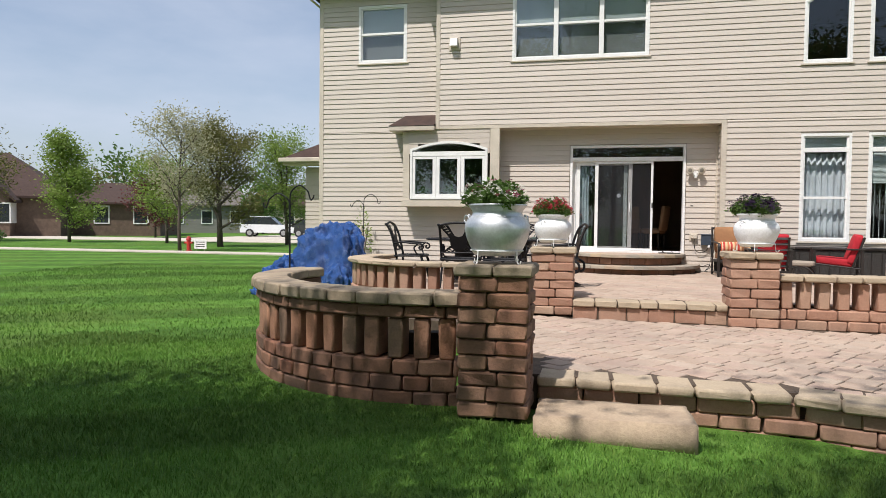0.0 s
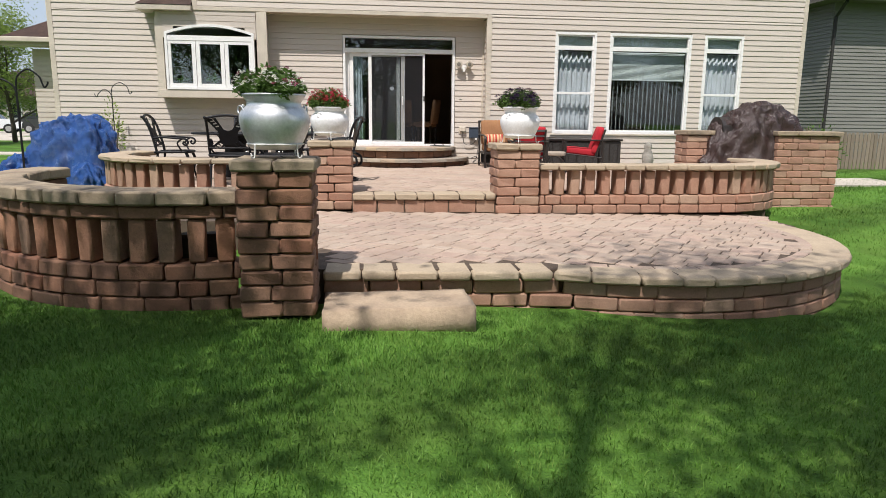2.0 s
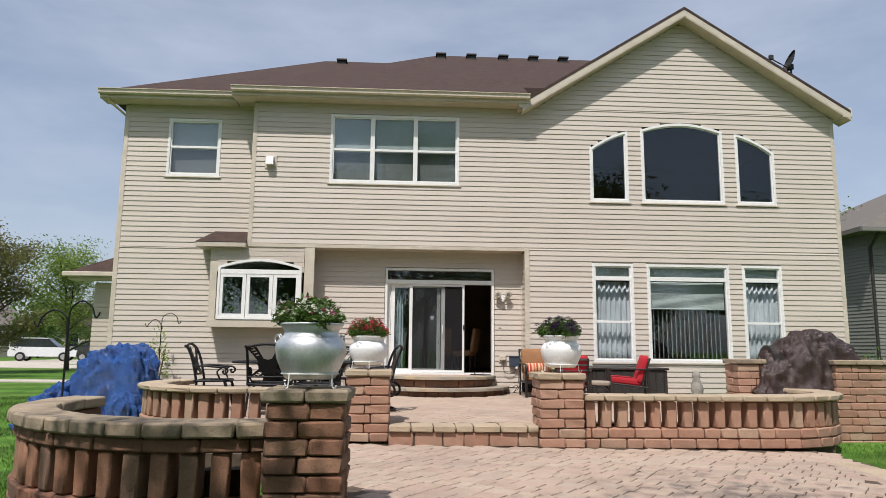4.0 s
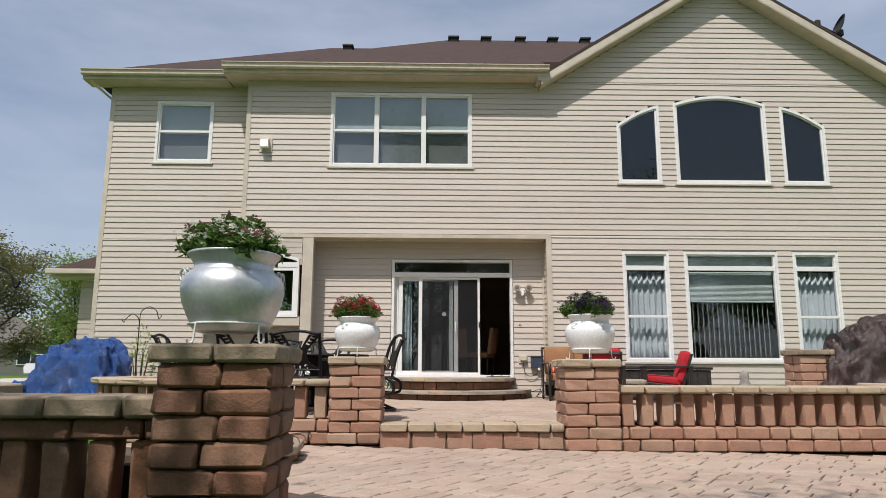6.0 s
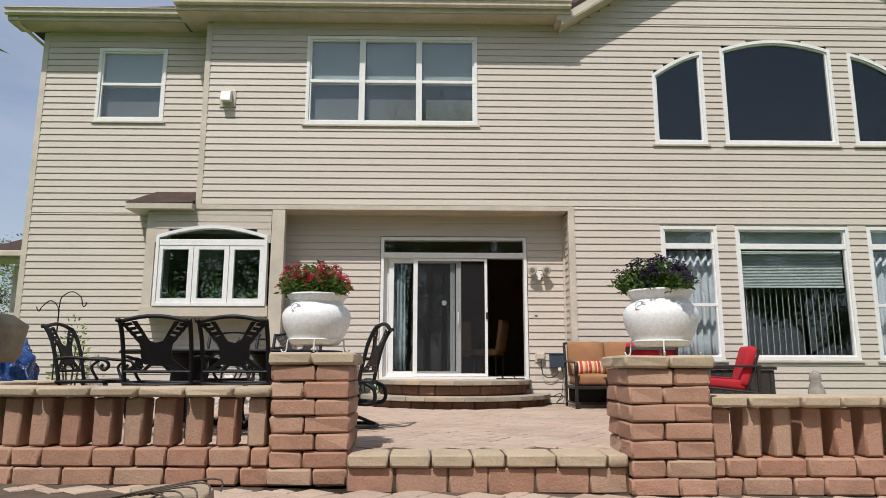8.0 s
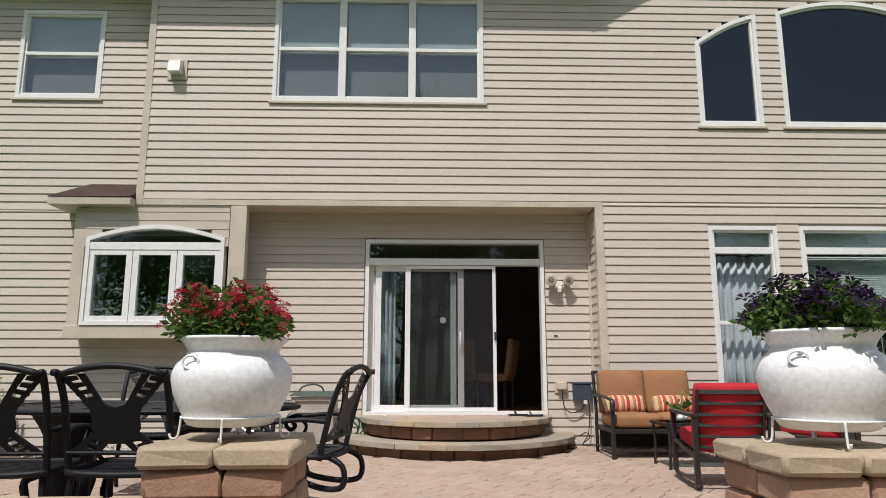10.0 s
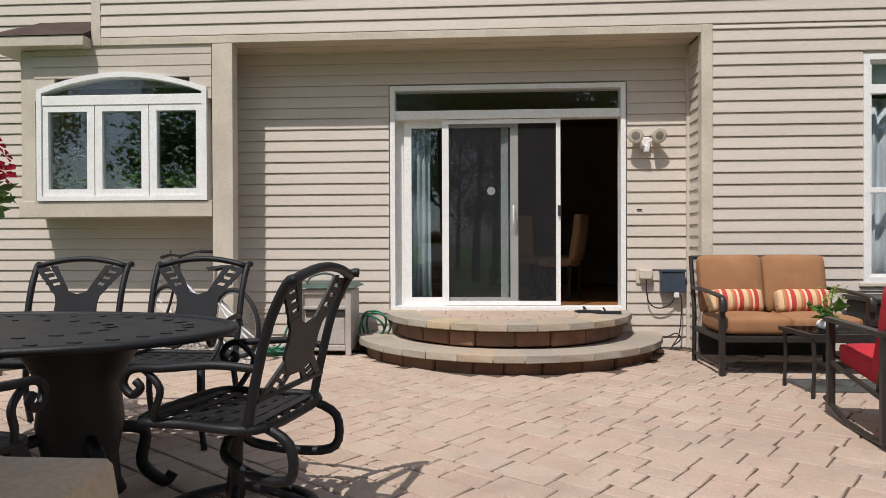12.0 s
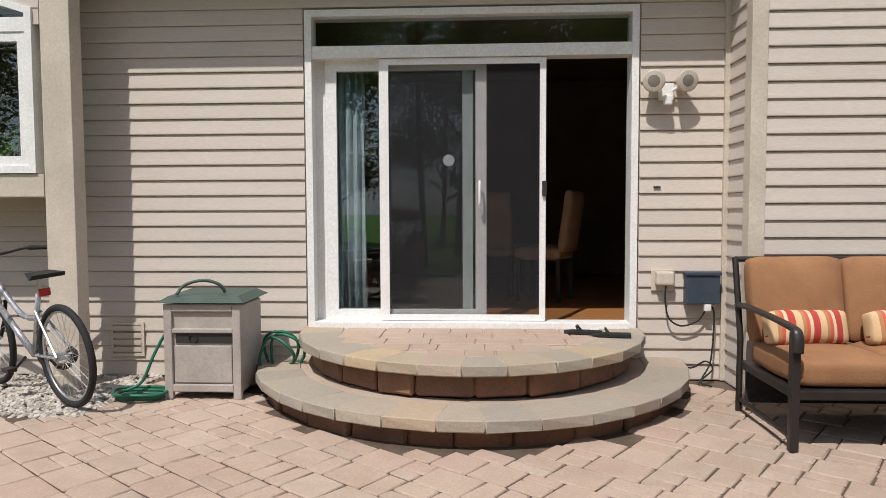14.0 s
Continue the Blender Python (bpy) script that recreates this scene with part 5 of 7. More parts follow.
for x in (-16.5, -16.15):
    part("leg", tube([(x, 9.72, zg - 0.1), (x, 9.72, zg + 0.3)], 0.006, 6), STEEL, sign)
for i in range(3):
    part("text_bar", box(-16.52, -16.13, 9.696, 9.70, zg + 0.2 + i * 0.09, zg + 0.235 + i * 0.09), VENT_DARK, sign)

# ---- patio furniture ----
CHAIR_BLACK = BLACK_IRON


def dining_chair(label, m, swivel=False):
    """Cast metal armchair; the sitter looks along +y."""
    ch = thing("dining_chair", label, "chair", "dining chairs", m)
    sz, w = 0.43, 0.27
    seat = bmesh.new()
    add_tube(seat, smooth_path([(-w, -0.22, sz), (-w, 0.05, sz + 0.005), (-w + 0.01, 0.22, sz + 0.005), (0, 0.27, sz), (w - 0.01, 0.22, sz + 0.005), (w, 0.05, sz + 0.005), (w, -0.22, sz), (0, -0.25, sz - 0.01)], 5, True), 0.017, 8, True)
    seat = part("seat", seat, CHAIR_BLACK, ch, smooth=True)
    for i in range(7):
        y = -0.19 + i * 0.065
        dip = 0.012 * math.sin(math.pi * i / 6)
        part("slat", box(-w + 0.01, w - 0.01, y - 0.022, y + 0.022, sz - 0.004 - dip, sz + 0.008 - dip, bevel=0.003), CHAIR_BLACK, seat)
    for x in (-0.2, -0.1, 0.0, 0.1, 0.2):
        part("cross_slat", box(x - 0.026, x + 0.026, -0.22, 0.24, sz - 0.012, sz - 0.001, bevel=0.003), CHAIR_BLACK, seat)
    for s in (-1, 1):
        stile = smooth_path([(s * w, -0.20, sz - 0.02), (s * (w + 0.005), -0.235, sz + 0.15), (s * (w + 0.008), -0.29, sz + 0.36), (s * (w + 0.012), -0.36, sz + 0.50), (s * (w + 0.02), -0.40, sz + 0.515)], 4)
        part("back_stile", tube(stile, 0.019, 8), CHAIR_BLACK, ch, smooth=True)
        arm = smooth_path([(s * (w + 0.005), -0.25, sz + 0.21), (s * (w + 0.04), -0.10, sz + 0.225), (s * (w + 0.055), 0.08, sz + 0.21), (s * (w + 0.05), 0.21, sz + 0.20), (s * (w + 0.045), 0.25, sz + 0.15),
                           (s * (w + 0.045), 0.215, sz + 0.11), (s * (w + 0.045), 0.18, sz + 0.135), (s * (w + 0.045), 0.20, sz + 0.16)], 5)
        part("arm", tube(arm, 0.015, 8), CHAIR_BLACK, ch, smooth=True)
        sup = smooth_path([(s * (w + 0.045), 0.17, sz + 0.205), (s * (w + 0.05), 0.10, sz + 0.14), (s * (w + 0.035), 0.13, sz + 0.06), (s * w, 0.16, sz)], 5)
        part("arm_support", tube(sup, 0.013, 8), CHAIR_BLACK, ch, smooth=True)
    bulge = lambda x: 0.045 * (1 - (x / w) ** 2)
    crest = [(x, -0.365 - 0.3 * bulge(x), sz + 0.505 + bulge(x)) for x in (-w - 0.01 + i * (2 * w + 0.02) / 10 for i in range(11))]
    part("crest_rail", tube(crest, 0.022, 8, flat=0.8), CHAIR_BLACK, ch, smooth=True)
    lower = [(x, -0.235, sz + 0.10) for x in (-w, 0, w)]
    part("lower_rail", tube(lower, 0.012, 8), CHAIR_BLACK, ch)
    lean = Matrix.Translation((0, -0.235, sz + 0.10)) @ Matrix.Rotation(radians(15.5), 4, "X")
    sp = bmesh.new()
    half = [(0.05, 0.05), (0.10, 0.085), (0.128, 0.13), (0.125, 0.19), (0.135, 0.235), (0.165, 0.268), (0.10, 0.285), (0.045, 0.258)]
    add_prism(sp, half + [(0.0, 0.245)] + [(-x, z) for x, z in half[::-1]], -0.006, 0.006, lean)
    part("splat", sp, CHAIR_BLACK, ch)
    for s in (-1, 1):
        st = bmesh.new()
        for poly in ([(0.052, 0.255), (0.088, 0.275), (0.195, 0.425), (0.150, 0.425)], [(0.125, 0.265), (0.155, 0.262), (0.262, 0.385), (0.245, 0.405)]):
            add_prism(st, [(s * x, z) for x, z in poly], -0.005, 0.005, lean)
        for k in range(4):
            u, q = 0.095 + k * 0.030, 0.285 + k * 0.036
            add_prism(st, [(s * u, q), (s * (u + 0.075), q - 0.016), (s * (u + 0.082), q + 0.004 + 0.004 * k), (s * (u + 0.012), q + 0.022)], -0.0045, 0.0045, lean)
        part("upper_strap", st, CHAIR_BLACK, ch)
        st = bmesh.new()
        for poly in ([(0.030, 0.065), (0.062, 0.075), (0.135, -0.002), (0.098, -0.004)], [(0.085, 0.100), (0.108, 0.125), (0.250, 0.010), (0.215, -0.002)]):
            add_prism(st, [(s * x, z) for x, z in poly], -0.005, 0.005, lean)
        for k in range(3):
            u, q = 0.072 + k * 0.030, 0.070 - k * 0.026
            add_prism(st, [(s * u, q), (s * (u + 0.055), q + 0.022), (s * (u + 0.068), q + 0.010), (s * (u + 0.012), q - 0.012)], -0.0045, 0.0045, lean)
        part("lower_strap", st, CHAIR_BLACK, ch)
    if swivel:
        part("column", add_lathe(bmesh.new(), [(0.03, 0.07), (0.04, 0.12), (0.028, 0.2), (0.028, 0.36), (0.06, 0.40), (0.06, 0.42)], 14), CHAIR_BLACK, ch, smooth=True)
        ring = part("base_ring", tube([(0.31 * math.cos(a), 0.31 * math.sin(a), 0.022) for a in (2 * math.pi * i / 32 for i in range(32))], 0.021, 8, True, 0.8), CHAIR_BLACK, ch, smooth=True)
        for i in range(4):
            a = math.pi / 2 * i + 0.5
            c, s = math.cos(a), math.sin(a)
            part("spoke", tube(smooth_path([(0.02 * c, 0.02 * s, 0.13), (0.12 * c, 0.12 * s, 0.10), (0.24 * c, 0.24 * s, 0.05), (0.31 * c, 0.31 * s, 0.024)], 4), 0.016, 8), CHAIR_BLACK, ring, smooth=True)
        for s in (-1, 1):
            part("spring_arm", tube(smooth_path([(s * 0.2, -0.22, sz), (s * 0.21, -0.33, sz - 0.06), (s * 0.2, -0.33, sz - 0.18), (s * 0.17, -0.2, sz - 0.2), (s * 0.1, -0.02, sz - 0.16), (s * 0.05, 0.0, sz - 0.1)], 4), 0.019, 8), CHAIR_BLACK, ch, smooth=True)
    else:
        for s in (-1, 1):
            part("leg", tube(smooth_path([(s * (w - 0.02), 0.2, sz), (s * w, 0.24, sz - 0.12), (s * (w - 0.01), 0.22, 0.15), (s * (w + 0.02), 0.25, 0.0)], 4), [0.022] * 8 + [0.016] * 5, 8), CHAIR_BLACK, ch, smooth=True)
            part("leg", tube(smooth_path([(s * (w - 0.02), -0.2, sz), (s * w, -0.22, 0.2), (s * (w + 0.01), -0.28, 0.0)], 4), 0.018, 8), CHAIR_BLACK, ch, smooth=True)
    return ch


CL = "black cast-metal armchair with a lattice back at the table"
dining_chair(CL, pose(-2.66, -4.78, 0.005, 0, 0, 2))
dining_chair(CL, pose(-2.00, -4.76, 0.005, 0, 0, -3))
dining_chair(CL, pose(-1.97, -2.98, 0.005, 0, 0, 178))
dining_chair(CL, pose(-2.70, -2.98, 0.005, 0, 0, 183))
dining_chair(CL, pose(-3.66, -4.0, 0.005, 0, 0, -86))
dining_chair("black cast-metal swivel armchair on a ring base", pose(-1.20, -4.09, 0.005, 0, 0, 80), True)

table = thing("dining_table", "black cast-metal oval dining table on two pedestals", "table", m=pose(-2.33, -3.98, 0.005))
A, B = 1.08, 0.66
ov = lambda a, b, n=64: [(a * math.cos(2 * math.pi * i / n), b * math.sin(2 * math.pi * i / n)) for i in range(n)]
flat_top = Matrix.Rotation(radians(90), 4, "X")
bm = add_prism(bmesh.new(), ov(A - 0.03, B - 0.03), 0, 0.016, Matrix.Translation((0, 0, 0.716)) @ Matrix.Rotation(radians(90), 4, "X") @ Matrix.Scale(-1, 4, (0, 1, 0)))
part("tabletop", bm, CHAIR_BLACK, table)
part("rim", tube([(x, y, 0.712) for x, y in ov(A - 0.02, B - 0.02)], 0.019, 8, True, 0.9), CHAIR_BLACK, table, smooth=True)
rel = bmesh.new()
for rr, n in ((0.8, 34), (0.5, 22)):
    for i in range(n):
        a = 2 * math.pi * i / n
        add_box(rel, -0.022, 0.022, -0.012, 0.012, 0.716, 0.720, Matrix.Translation((A * rr * math.cos(a), B * rr * math.sin(a), 0)) @ Matrix.Rotation(a + 0.6, 4, "Z"))
part("relief", rel, CHAIR_BLACK, table, kind="stuff")
for s in (-1, 1):
    ped = part("pedestal", add_lathe(bmesh.new(), [(0.17, 0.05), (0.15, 0.09), (0.14, 0.2), (0.165, 0.34), (0.15, 0.5), (0.20, 0.6), (0.26, 0.69), (0.26, 0.70)], 20, Matrix.Translation((s * 0.44, 0, 0))), CHAIR_BLACK, table, smooth=True)
    for i in range(4):
        a = math.pi / 2 * i + math.pi / 4
        c, q = math.cos(a), math.sin(a)
        part("foot", tube(smooth_path([(s * 0.44 + 0.12 * c, 0.12 * q, 0.30), (s * 0.44 + 0.25 * c, 0.25 * q, 0.26), (s * 0.44 + 0.24 * c, 0.24 * q, 0.12), (s * 0.44 + 0.33 * c, 0.33 * q, 0.02), (s * 0.44 + 0.37 * c, 0.37 * q, 0.05)], 4), 0.026, 8), CHAIR_BLACK, ped, smooth=True)

# loveseat, low table, rockers
TAN = surface("tan_outdoor_fabric", [(0.3, (0.25, 0.12, 0.055)), (0.7, (0.32, 0.16, 0.075))], scale=5, fine=160, rough=0.9, bump=0.25)
RED = surface("red_outdoor_fabric", [(0.3, (0.36, 0.012, 0.022)), (0.7, (0.48, 0.02, 0.032))], scale=5, fine=160, rough=0.85, bump=0.25)
DARK_FRAME = plain("dark_bronze_frame", (0.022, 0.018, 0.016), rough=0.4, var=0.25, spec=0.5)
WICKER = surface("dark_wicker", [(0.3, (0.018, 0.016, 0.015)), (0.7, (0.05, 0.045, 0.04))], scale=40, stretch=(1, 1, 3), fine=90, rough=0.6, bump=0.8)


def cushion(x0, x1, y0, y1, z0, z1, m=None, puff=0.02, seed=0):
    """A padded block with rounded edges and a slight crown."""
    bm = bmesh.new()
    bmesh.ops.create_cube(bm, size=1.0)
    bmesh.ops.subdivide_edges(bm, edges=list(bm.edges), cuts=7, use_grid_fill=True)
    hx, hy, hz = (x1 - x0) / 2, (y1 - y0) / 2, (z1 - z0) / 2
    rad = min(hx, hy, hz) * 0.62
    for v in bm.verts:
        p = Vector((v.co.x * 2 * hx, v.co.y * 2 * hy, v.co.z * 2 * hz))
        core = Vector((max(-hx + rad, min(hx - rad, p.x)), max(-hy + rad, min(hy - rad, p.y)), max(-hz + rad, min(hz - rad, p.z))))
        d = p - core
        if d.length > 1e-6:
            p = core + d.normalized() * rad
        k = (1 - (p.x / hx) ** 2) * (1 - (p.y / hy) ** 2) * (1 - (p.z / hz) ** 2) ** 0
        if hz <= hx and hz <= hy:
            p.z += puff * (1 - (p.x / hx) ** 2) * (1 - (p.y / hy) ** 2) * (1 if p.z > 0 else -0.3)
        elif hy <= hx:
            p.y += puff * (1 - (p.x / hx) ** 2) * (1 - (p.z / hz) ** 2) * (1 if p.y > 0 else -1)
        p += noise.noise_vector(p * 7 + Vector((seed, 0, 0))) * 0.005
        v.co = p + Vector(((x0 + x1) / 2, (y0 + y1) / 2, (z0 + z1) / 2))
        if m:
            v.co = m @ v.co
    return bm


def stripes_material(name, colours, width, axis):
    ma = plain(name, (0.4, 0.2, 0.15), rough=0.9, fine=160, bump=0.2)
    nt = ma.node_tree
    b = nt.nodes["Principled BSDF"]
    tc = nt.nodes.new("ShaderNodeTexCoord")
    sx = nt.nodes.new("ShaderNodeSeparateXYZ")
    nt.links.new(tc.outputs["Object"], sx.inputs[0])
    mu = nt.nodes.new("ShaderNodeMath")
    mu.operation = "MULTIPLY"
    mu.inputs[1].default_value = 1 / width
    fr = nt.nodes.new("ShaderNodeMath")
    fr.operation = "FRACT"
    nt.links.new(sx.outputs[axis], mu.inputs[0])
    nt.links.new(mu.outputs[0], fr.inputs[0])
    k = len(colours)
    nt.links.new(ramp(nt, fr.outputs[0], [(i / k, c) for i, c in enumerate(colours)], "CONSTANT"), b.inputs["Base Color"])
    return ma


STRIPE = stripes_material("striped_pillow_fabric", [(0.42, 0.05, 0.04), (0.42, 0.05, 0.04), (0.62, 0.42, 0.24), (0.62, 0.42, 0.24), (0.40, 0.2, 0.09), (0.55, 0.10, 0.06), (0.65, 0.50, 0.32)], 0.135, "X")
sofa = thing("loveseat", "tan-cushioned dark-framed loveseat against the house", "sofa")
SX0, SX1, SYF, SYB = 1.675, 2.83, -1.10, -0.38
for i in range(2):
    xa = SX0 + 0.025 + i * 0.555
    part("seat_cushion", cushion(xa, xa + 0.55, SYF + 0.02, SYB - 0.08, 0.32, 0.47, seed=i), TAN, sofa, smooth=True)
    part("back_cushion", cushion(-0.275, 0.275, -0.065, 0.065, 0.0, 0.52, pose(xa + 0.275, SYB - 0.10, 0.45, -12, 0, 0), 0.03, 5 + i), TAN, sofa, smooth=True)
for xl in (SX0, SX1):
    part("leg", box(xl - 0.022, xl + 0.022, SYF - 0.02, SYF + 0.025, 0, 0.62, bevel=0.006), DARK_FRAME, sofa)
    part("leg", tube([(xl, SYB, 0.0), (xl, SYB - 0.01, 0.45), (xl, SYB + 0.10, 0.95)], 0.02, 8), DARK_FRAME, sofa)
    part("arm", tube(smooth_path([(xl, SYB + 0.03, 0.66), (xl, SYB - 0.2, 0.665), (xl, SYF + 0.05, 0.64), (xl, SYF - 0.03, 0.60), (xl, SYF - 0.035, 0.52)], 5), 0.028, 10, flat=0.6), DARK_FRAME, sofa, smooth=True)
    part("side_rail", tube([(xl, SYF, 0.07), (xl, SYB, 0.08)], 0.014, 6), DARK_FRAME, sofa)
part("seat_frame", box(SX0, SX1, SYF - 0.01, SYB, 0.27, 0.32, bevel=0.008), DARK_FRAME, sofa)
part("back_rail", tube([(SX0, SYB + 0.10, 0.94), (SX1, SYB + 0.10, 0.94)], 0.018, 8), DARK_FRAME, sofa)
part("skirt", box(SX0 + 0.03, SX1 - 0.03, SYB - 0.03, SYB - 0.02, 0.06, 0.27), WICKER, sofa)
for x in (1.95, 2.52):
    pl = thing("throw_pillow", "red and gold striped lumbar pillow on the loveseat", "pillow", "striped pillows", pose(x, -0.66, 0.47, -18, 0, 3))
    part("cover", cushion(-0.23, 0.23, -0.06, 0.06, 0.0, 0.20, None, 0.04, 9), STRIPE, pl, smooth=True)

ct = thing("coffee_table", "low dark metal coffee table with a glass top", "table")
CX0, CX1, CY0, CY1 = 1.98, 2.75, -1.92, -1.42
part("frame", add_ring(bmesh.new(), [(CX0, CY0), (CX1, CY0), (CX1, CY1), (CX0, CY1)], 0.04, 0, 0.03), DARK_FRAME, ct).matrix_basis = Matrix.Translation((0, 0, 0.415)) @ Matrix(((1, 0, 0, 0), (0, 0, 1, 0), (0, 1, 0, 0), (0, 0, 0, 1)))
g = part("glass_top", box(CX0 + 0.03, CX1 - 0.03, CY0 + 0.03, CY1 - 0.03, 0.436, 0.448), GLASS_DARK, ct)
for x, y in ((CX0 + 0.03, CY0 + 0.03), (CX1 - 0.03, CY0 + 0.03), (CX1 - 0.03, CY1 - 0.03), (CX0 + 0.03, CY1 - 0.03)):
    part("leg", tube(smooth_path([(x, y, 0.42), (x * 0.97 + 0.03 * 2.36, y, 0.25), (x, y, 0.0)], 4), 0.014, 8), DARK_FRAME, ct)
vase = thing("flower_vase", "white pebble-shaped vase with a small green plant", "vase", m=pose(2.22, -1.66, 0.45))
part("vase", add_lathe(bmesh.new(), [(0.03, 0), (0.065, 0.015), (0.075, 0.04), (0.055, 0.065), (0.03, 0.072)], 18), TRIM_WHITE, vase, smooth=True)
rr = np.random.default_rng(3)
part("foliage", leaf_mesh("foliage", np.stack([rr.normal(0, 0.035, 40), rr.normal(0, 0.035, 40), rr.uniform(0.07, 0.18, 40)], 1), 3, 0.09), LEAF_MID, vase)
part("blossoms", petals("blossoms", np.stack([rr.normal(0.04, 0.05, 14), rr.normal(0, 0.05, 14), rr.uniform(0.22, 0.30, 14)], 1), 4, 0.03), LEAF_SPRING, vase, "pale green flowers")
part("stem", tube([(0, 0, 0.05), (0.02, 0, 0.16), (0.04, 0, 0.27)], 0.004, 5), LEAF_MID, vase)


def rocker(label, m):
    """Red-cushioned rocking armchair; the sitter looks along +y."""
    rk = thing("rocking_chair", label, "chair", "red rocking chairs", m)
    w = 0.30
    for s in (-1, 1):
        part("rocker_rail", tube(smooth_path([(s * w, -0.44, 0.03), (s * w, -0.2, 0.0 + 0.016), (s * w, 0.1, 0.018), (s * w, 0.40, 0.09)], 5), 0.018, 8), DARK_FRAME, rk, smooth=True)
        part("rear_leg", box(s * w - 0.022, s * w + 0.022, -0.43, -0.385, 0.03, 0.60, bevel=0.006), DARK_FRAME, rk)
        part("front_leg", box(s * w - 0.022, s * w + 0.022, 0.30, 0.345, 0.06, 0.58, bevel=0.006), DARK_FRAME, rk)
        part("arm", box(s * w - 0.03, s * w + 0.03, -0.44, 0.36, 0.575, 0.605, bevel=0.008), DARK_FRAME, rk)
        part("back_post", tube([(s * (w - 0.03), -0.26, 0.26), (s * (w - 0.03), -0.44, 0.80)], 0.018, 8), DARK_FRAME, rk)
        part("side_rail", tube([(s * w, -0.40, 0.25), (s * w, 0.32, 0.33)], 0.015, 8), DARK_FRAME, rk)
    for k in range(6):
        t = k / 5
        part("back_slat", box(-w + 0.03, w - 0.03, -0.008, 0.008, -0.018, 0.018, pose(0, -0.285 - 0.145 * t, 0.33 + 0.45 * t, -18, 0, 0)), DARK_FRAME, rk)
    part("rear_rail", box(-w, w, -0.425, -0.39, 0.22, 0.26, bevel=0.005), DARK_FRAME, rk)
    part("front_rail", box(-w, w, 0.305, 0.34, 0.29, 0.33, bevel=0.005), DARK_FRAME, rk)
    part("seat_cushion", cushion(-w + 0.03, w - 0.03, -0.26, 0.34, 0.30, 0.43, Matrix.Rotation(radians(5), 4, "X"), 0.02, 2), RED, rk, smooth=True)
    part("back_cushion", cushion(-w + 0.02, w - 0.02, -0.06, 0.06, 0.0, 0.55, pose(0, -0.215, 0.32, 17, 0, 0), 0.02, 4), RED, rk, smooth=True)
    return rk


r1 = rocker("red-cushioned dark rocking chair turned towards the loveseat", pose(2.16, -2.70, 0.005, 0, 0, -7))
part("tag", box(0.03, 0.13, -0.365, -0.362, 0.29, 0.33), TRIM_WHITE, r1, "white fabric label")
rocker("red-cushioned dark rocking chair beside the low table", pose(3.52, -1.60, 0.005, 0, 0, 78))
ott = thing("footstool", "small curved metal footstool with a taupe top", "footstool", m=pose(2.80, -2.30, 0.005, 0, 0, 70))
TAUPE = plain("taupe_fabric", (0.30, 0.25, 0.20), rough=0.9)
part("seat", cushion(-0.24, 0.24, -0.2, 0.2, 0.31, 0.38, None, 0.015, 6), TAUPE, ott, smooth=True)
for s in (-1, 1):
    part("leg", tube(smooth_path([(s * 0.22, 0.22, 0.0), (s * 0.22, 0.17, 0.22), (s * 0.22, 0.0, 0.31), (s * 0.22, -0.17, 0.22), (s * 0.22, -0.22, 0.0)], 5), 0.014, 8), DARK_FRAME, ott, smooth=True)
wb_ = thing("storage_box", "dark wicker storage bench under the window", "bench")
part("body", box(3.15, 4.72, -0.68, -0.12, 0.03, 0.54, bevel=0.015), WICKER, wb_)
part("lid", box(3.12, 4.75, -0.71, -0.10, 0.545, 0.59, bevel=0.012), DARK_FRAME, wb_)
for i in range(9):
    part("upright", box(3.2 + i * 0.18, 3.215 + i * 0.18, -0.69, -0.682, 0.05, 0.53), DARK_FRAME, wb_)
for x in (3.2, 4.66):
    for y in (-0.64, -0.16):
        part("foot", box(x - 0.025, x + 0.025, y - 0.025, y + 0.025, 0.005, 0.03), DARK_FRAME, wb_)

# ---- hose reel box, hose, bicycle ----
RESIN = plain("taupe_resin", (0.40, 0.36, 0.325), rough=0.55, scale=6, stain=(0.28, 0.25, 0.22), stain_amount=0.25)
RESIN_GREEN = plain("dark_green_resin", (0.055, 0.085, 0.07), rough=0.55)
HOSE = plain("green_hose", (0.02, 0.13, 0.075), rough=0.45)
hb = thing("hose_box", "taupe resin hose reel box with a green lid", "hose box")
HX0, HX1, HY0, HY1 = -2.03, -1.52, -0.25, 0.20
bm = bmesh.new()
add_box(bm, HX0, HX1, HY0 + 0.02, HY1, 0.04, 0.63, bevel=0.012)
part("body", bm, RESIN, hb)
for name, x0, x1, z0, z1 in (("corner_post", HX0 - 0.005, HX0 + 0.05, 0.0, 0.64), ("corner_post", HX1 - 0.05, HX1 + 0.005, 0.0, 0.64), ("band", HX0 + 0.05, HX1 - 0.05, 0.59, 0.64),
                             ("band", HX0 + 0.05, HX1 - 0.05, 0.445, 0.475), ("band", HX0 + 0.05, HX1 - 0.05, 0.05, 0.10)):
    part(name, box(x0, x1, HY0 - 0.004, HY0 + 0.035, z0, z1, bevel=0.007), RESIN, hb)
part("panel", box(HX0 + 0.06, HX1 - 0.06, HY0 + 0.008, HY0 + 0.03, 0.11, 0.36, bevel=0.006), RESIN, hb)
part("slot", box(HX0 + 0.07, HX1 - 0.05, HY0 + 0.012, HY0 + 0.028, 0.375, 0.44), VENT_DARK, hb, "dark slot for the hose")
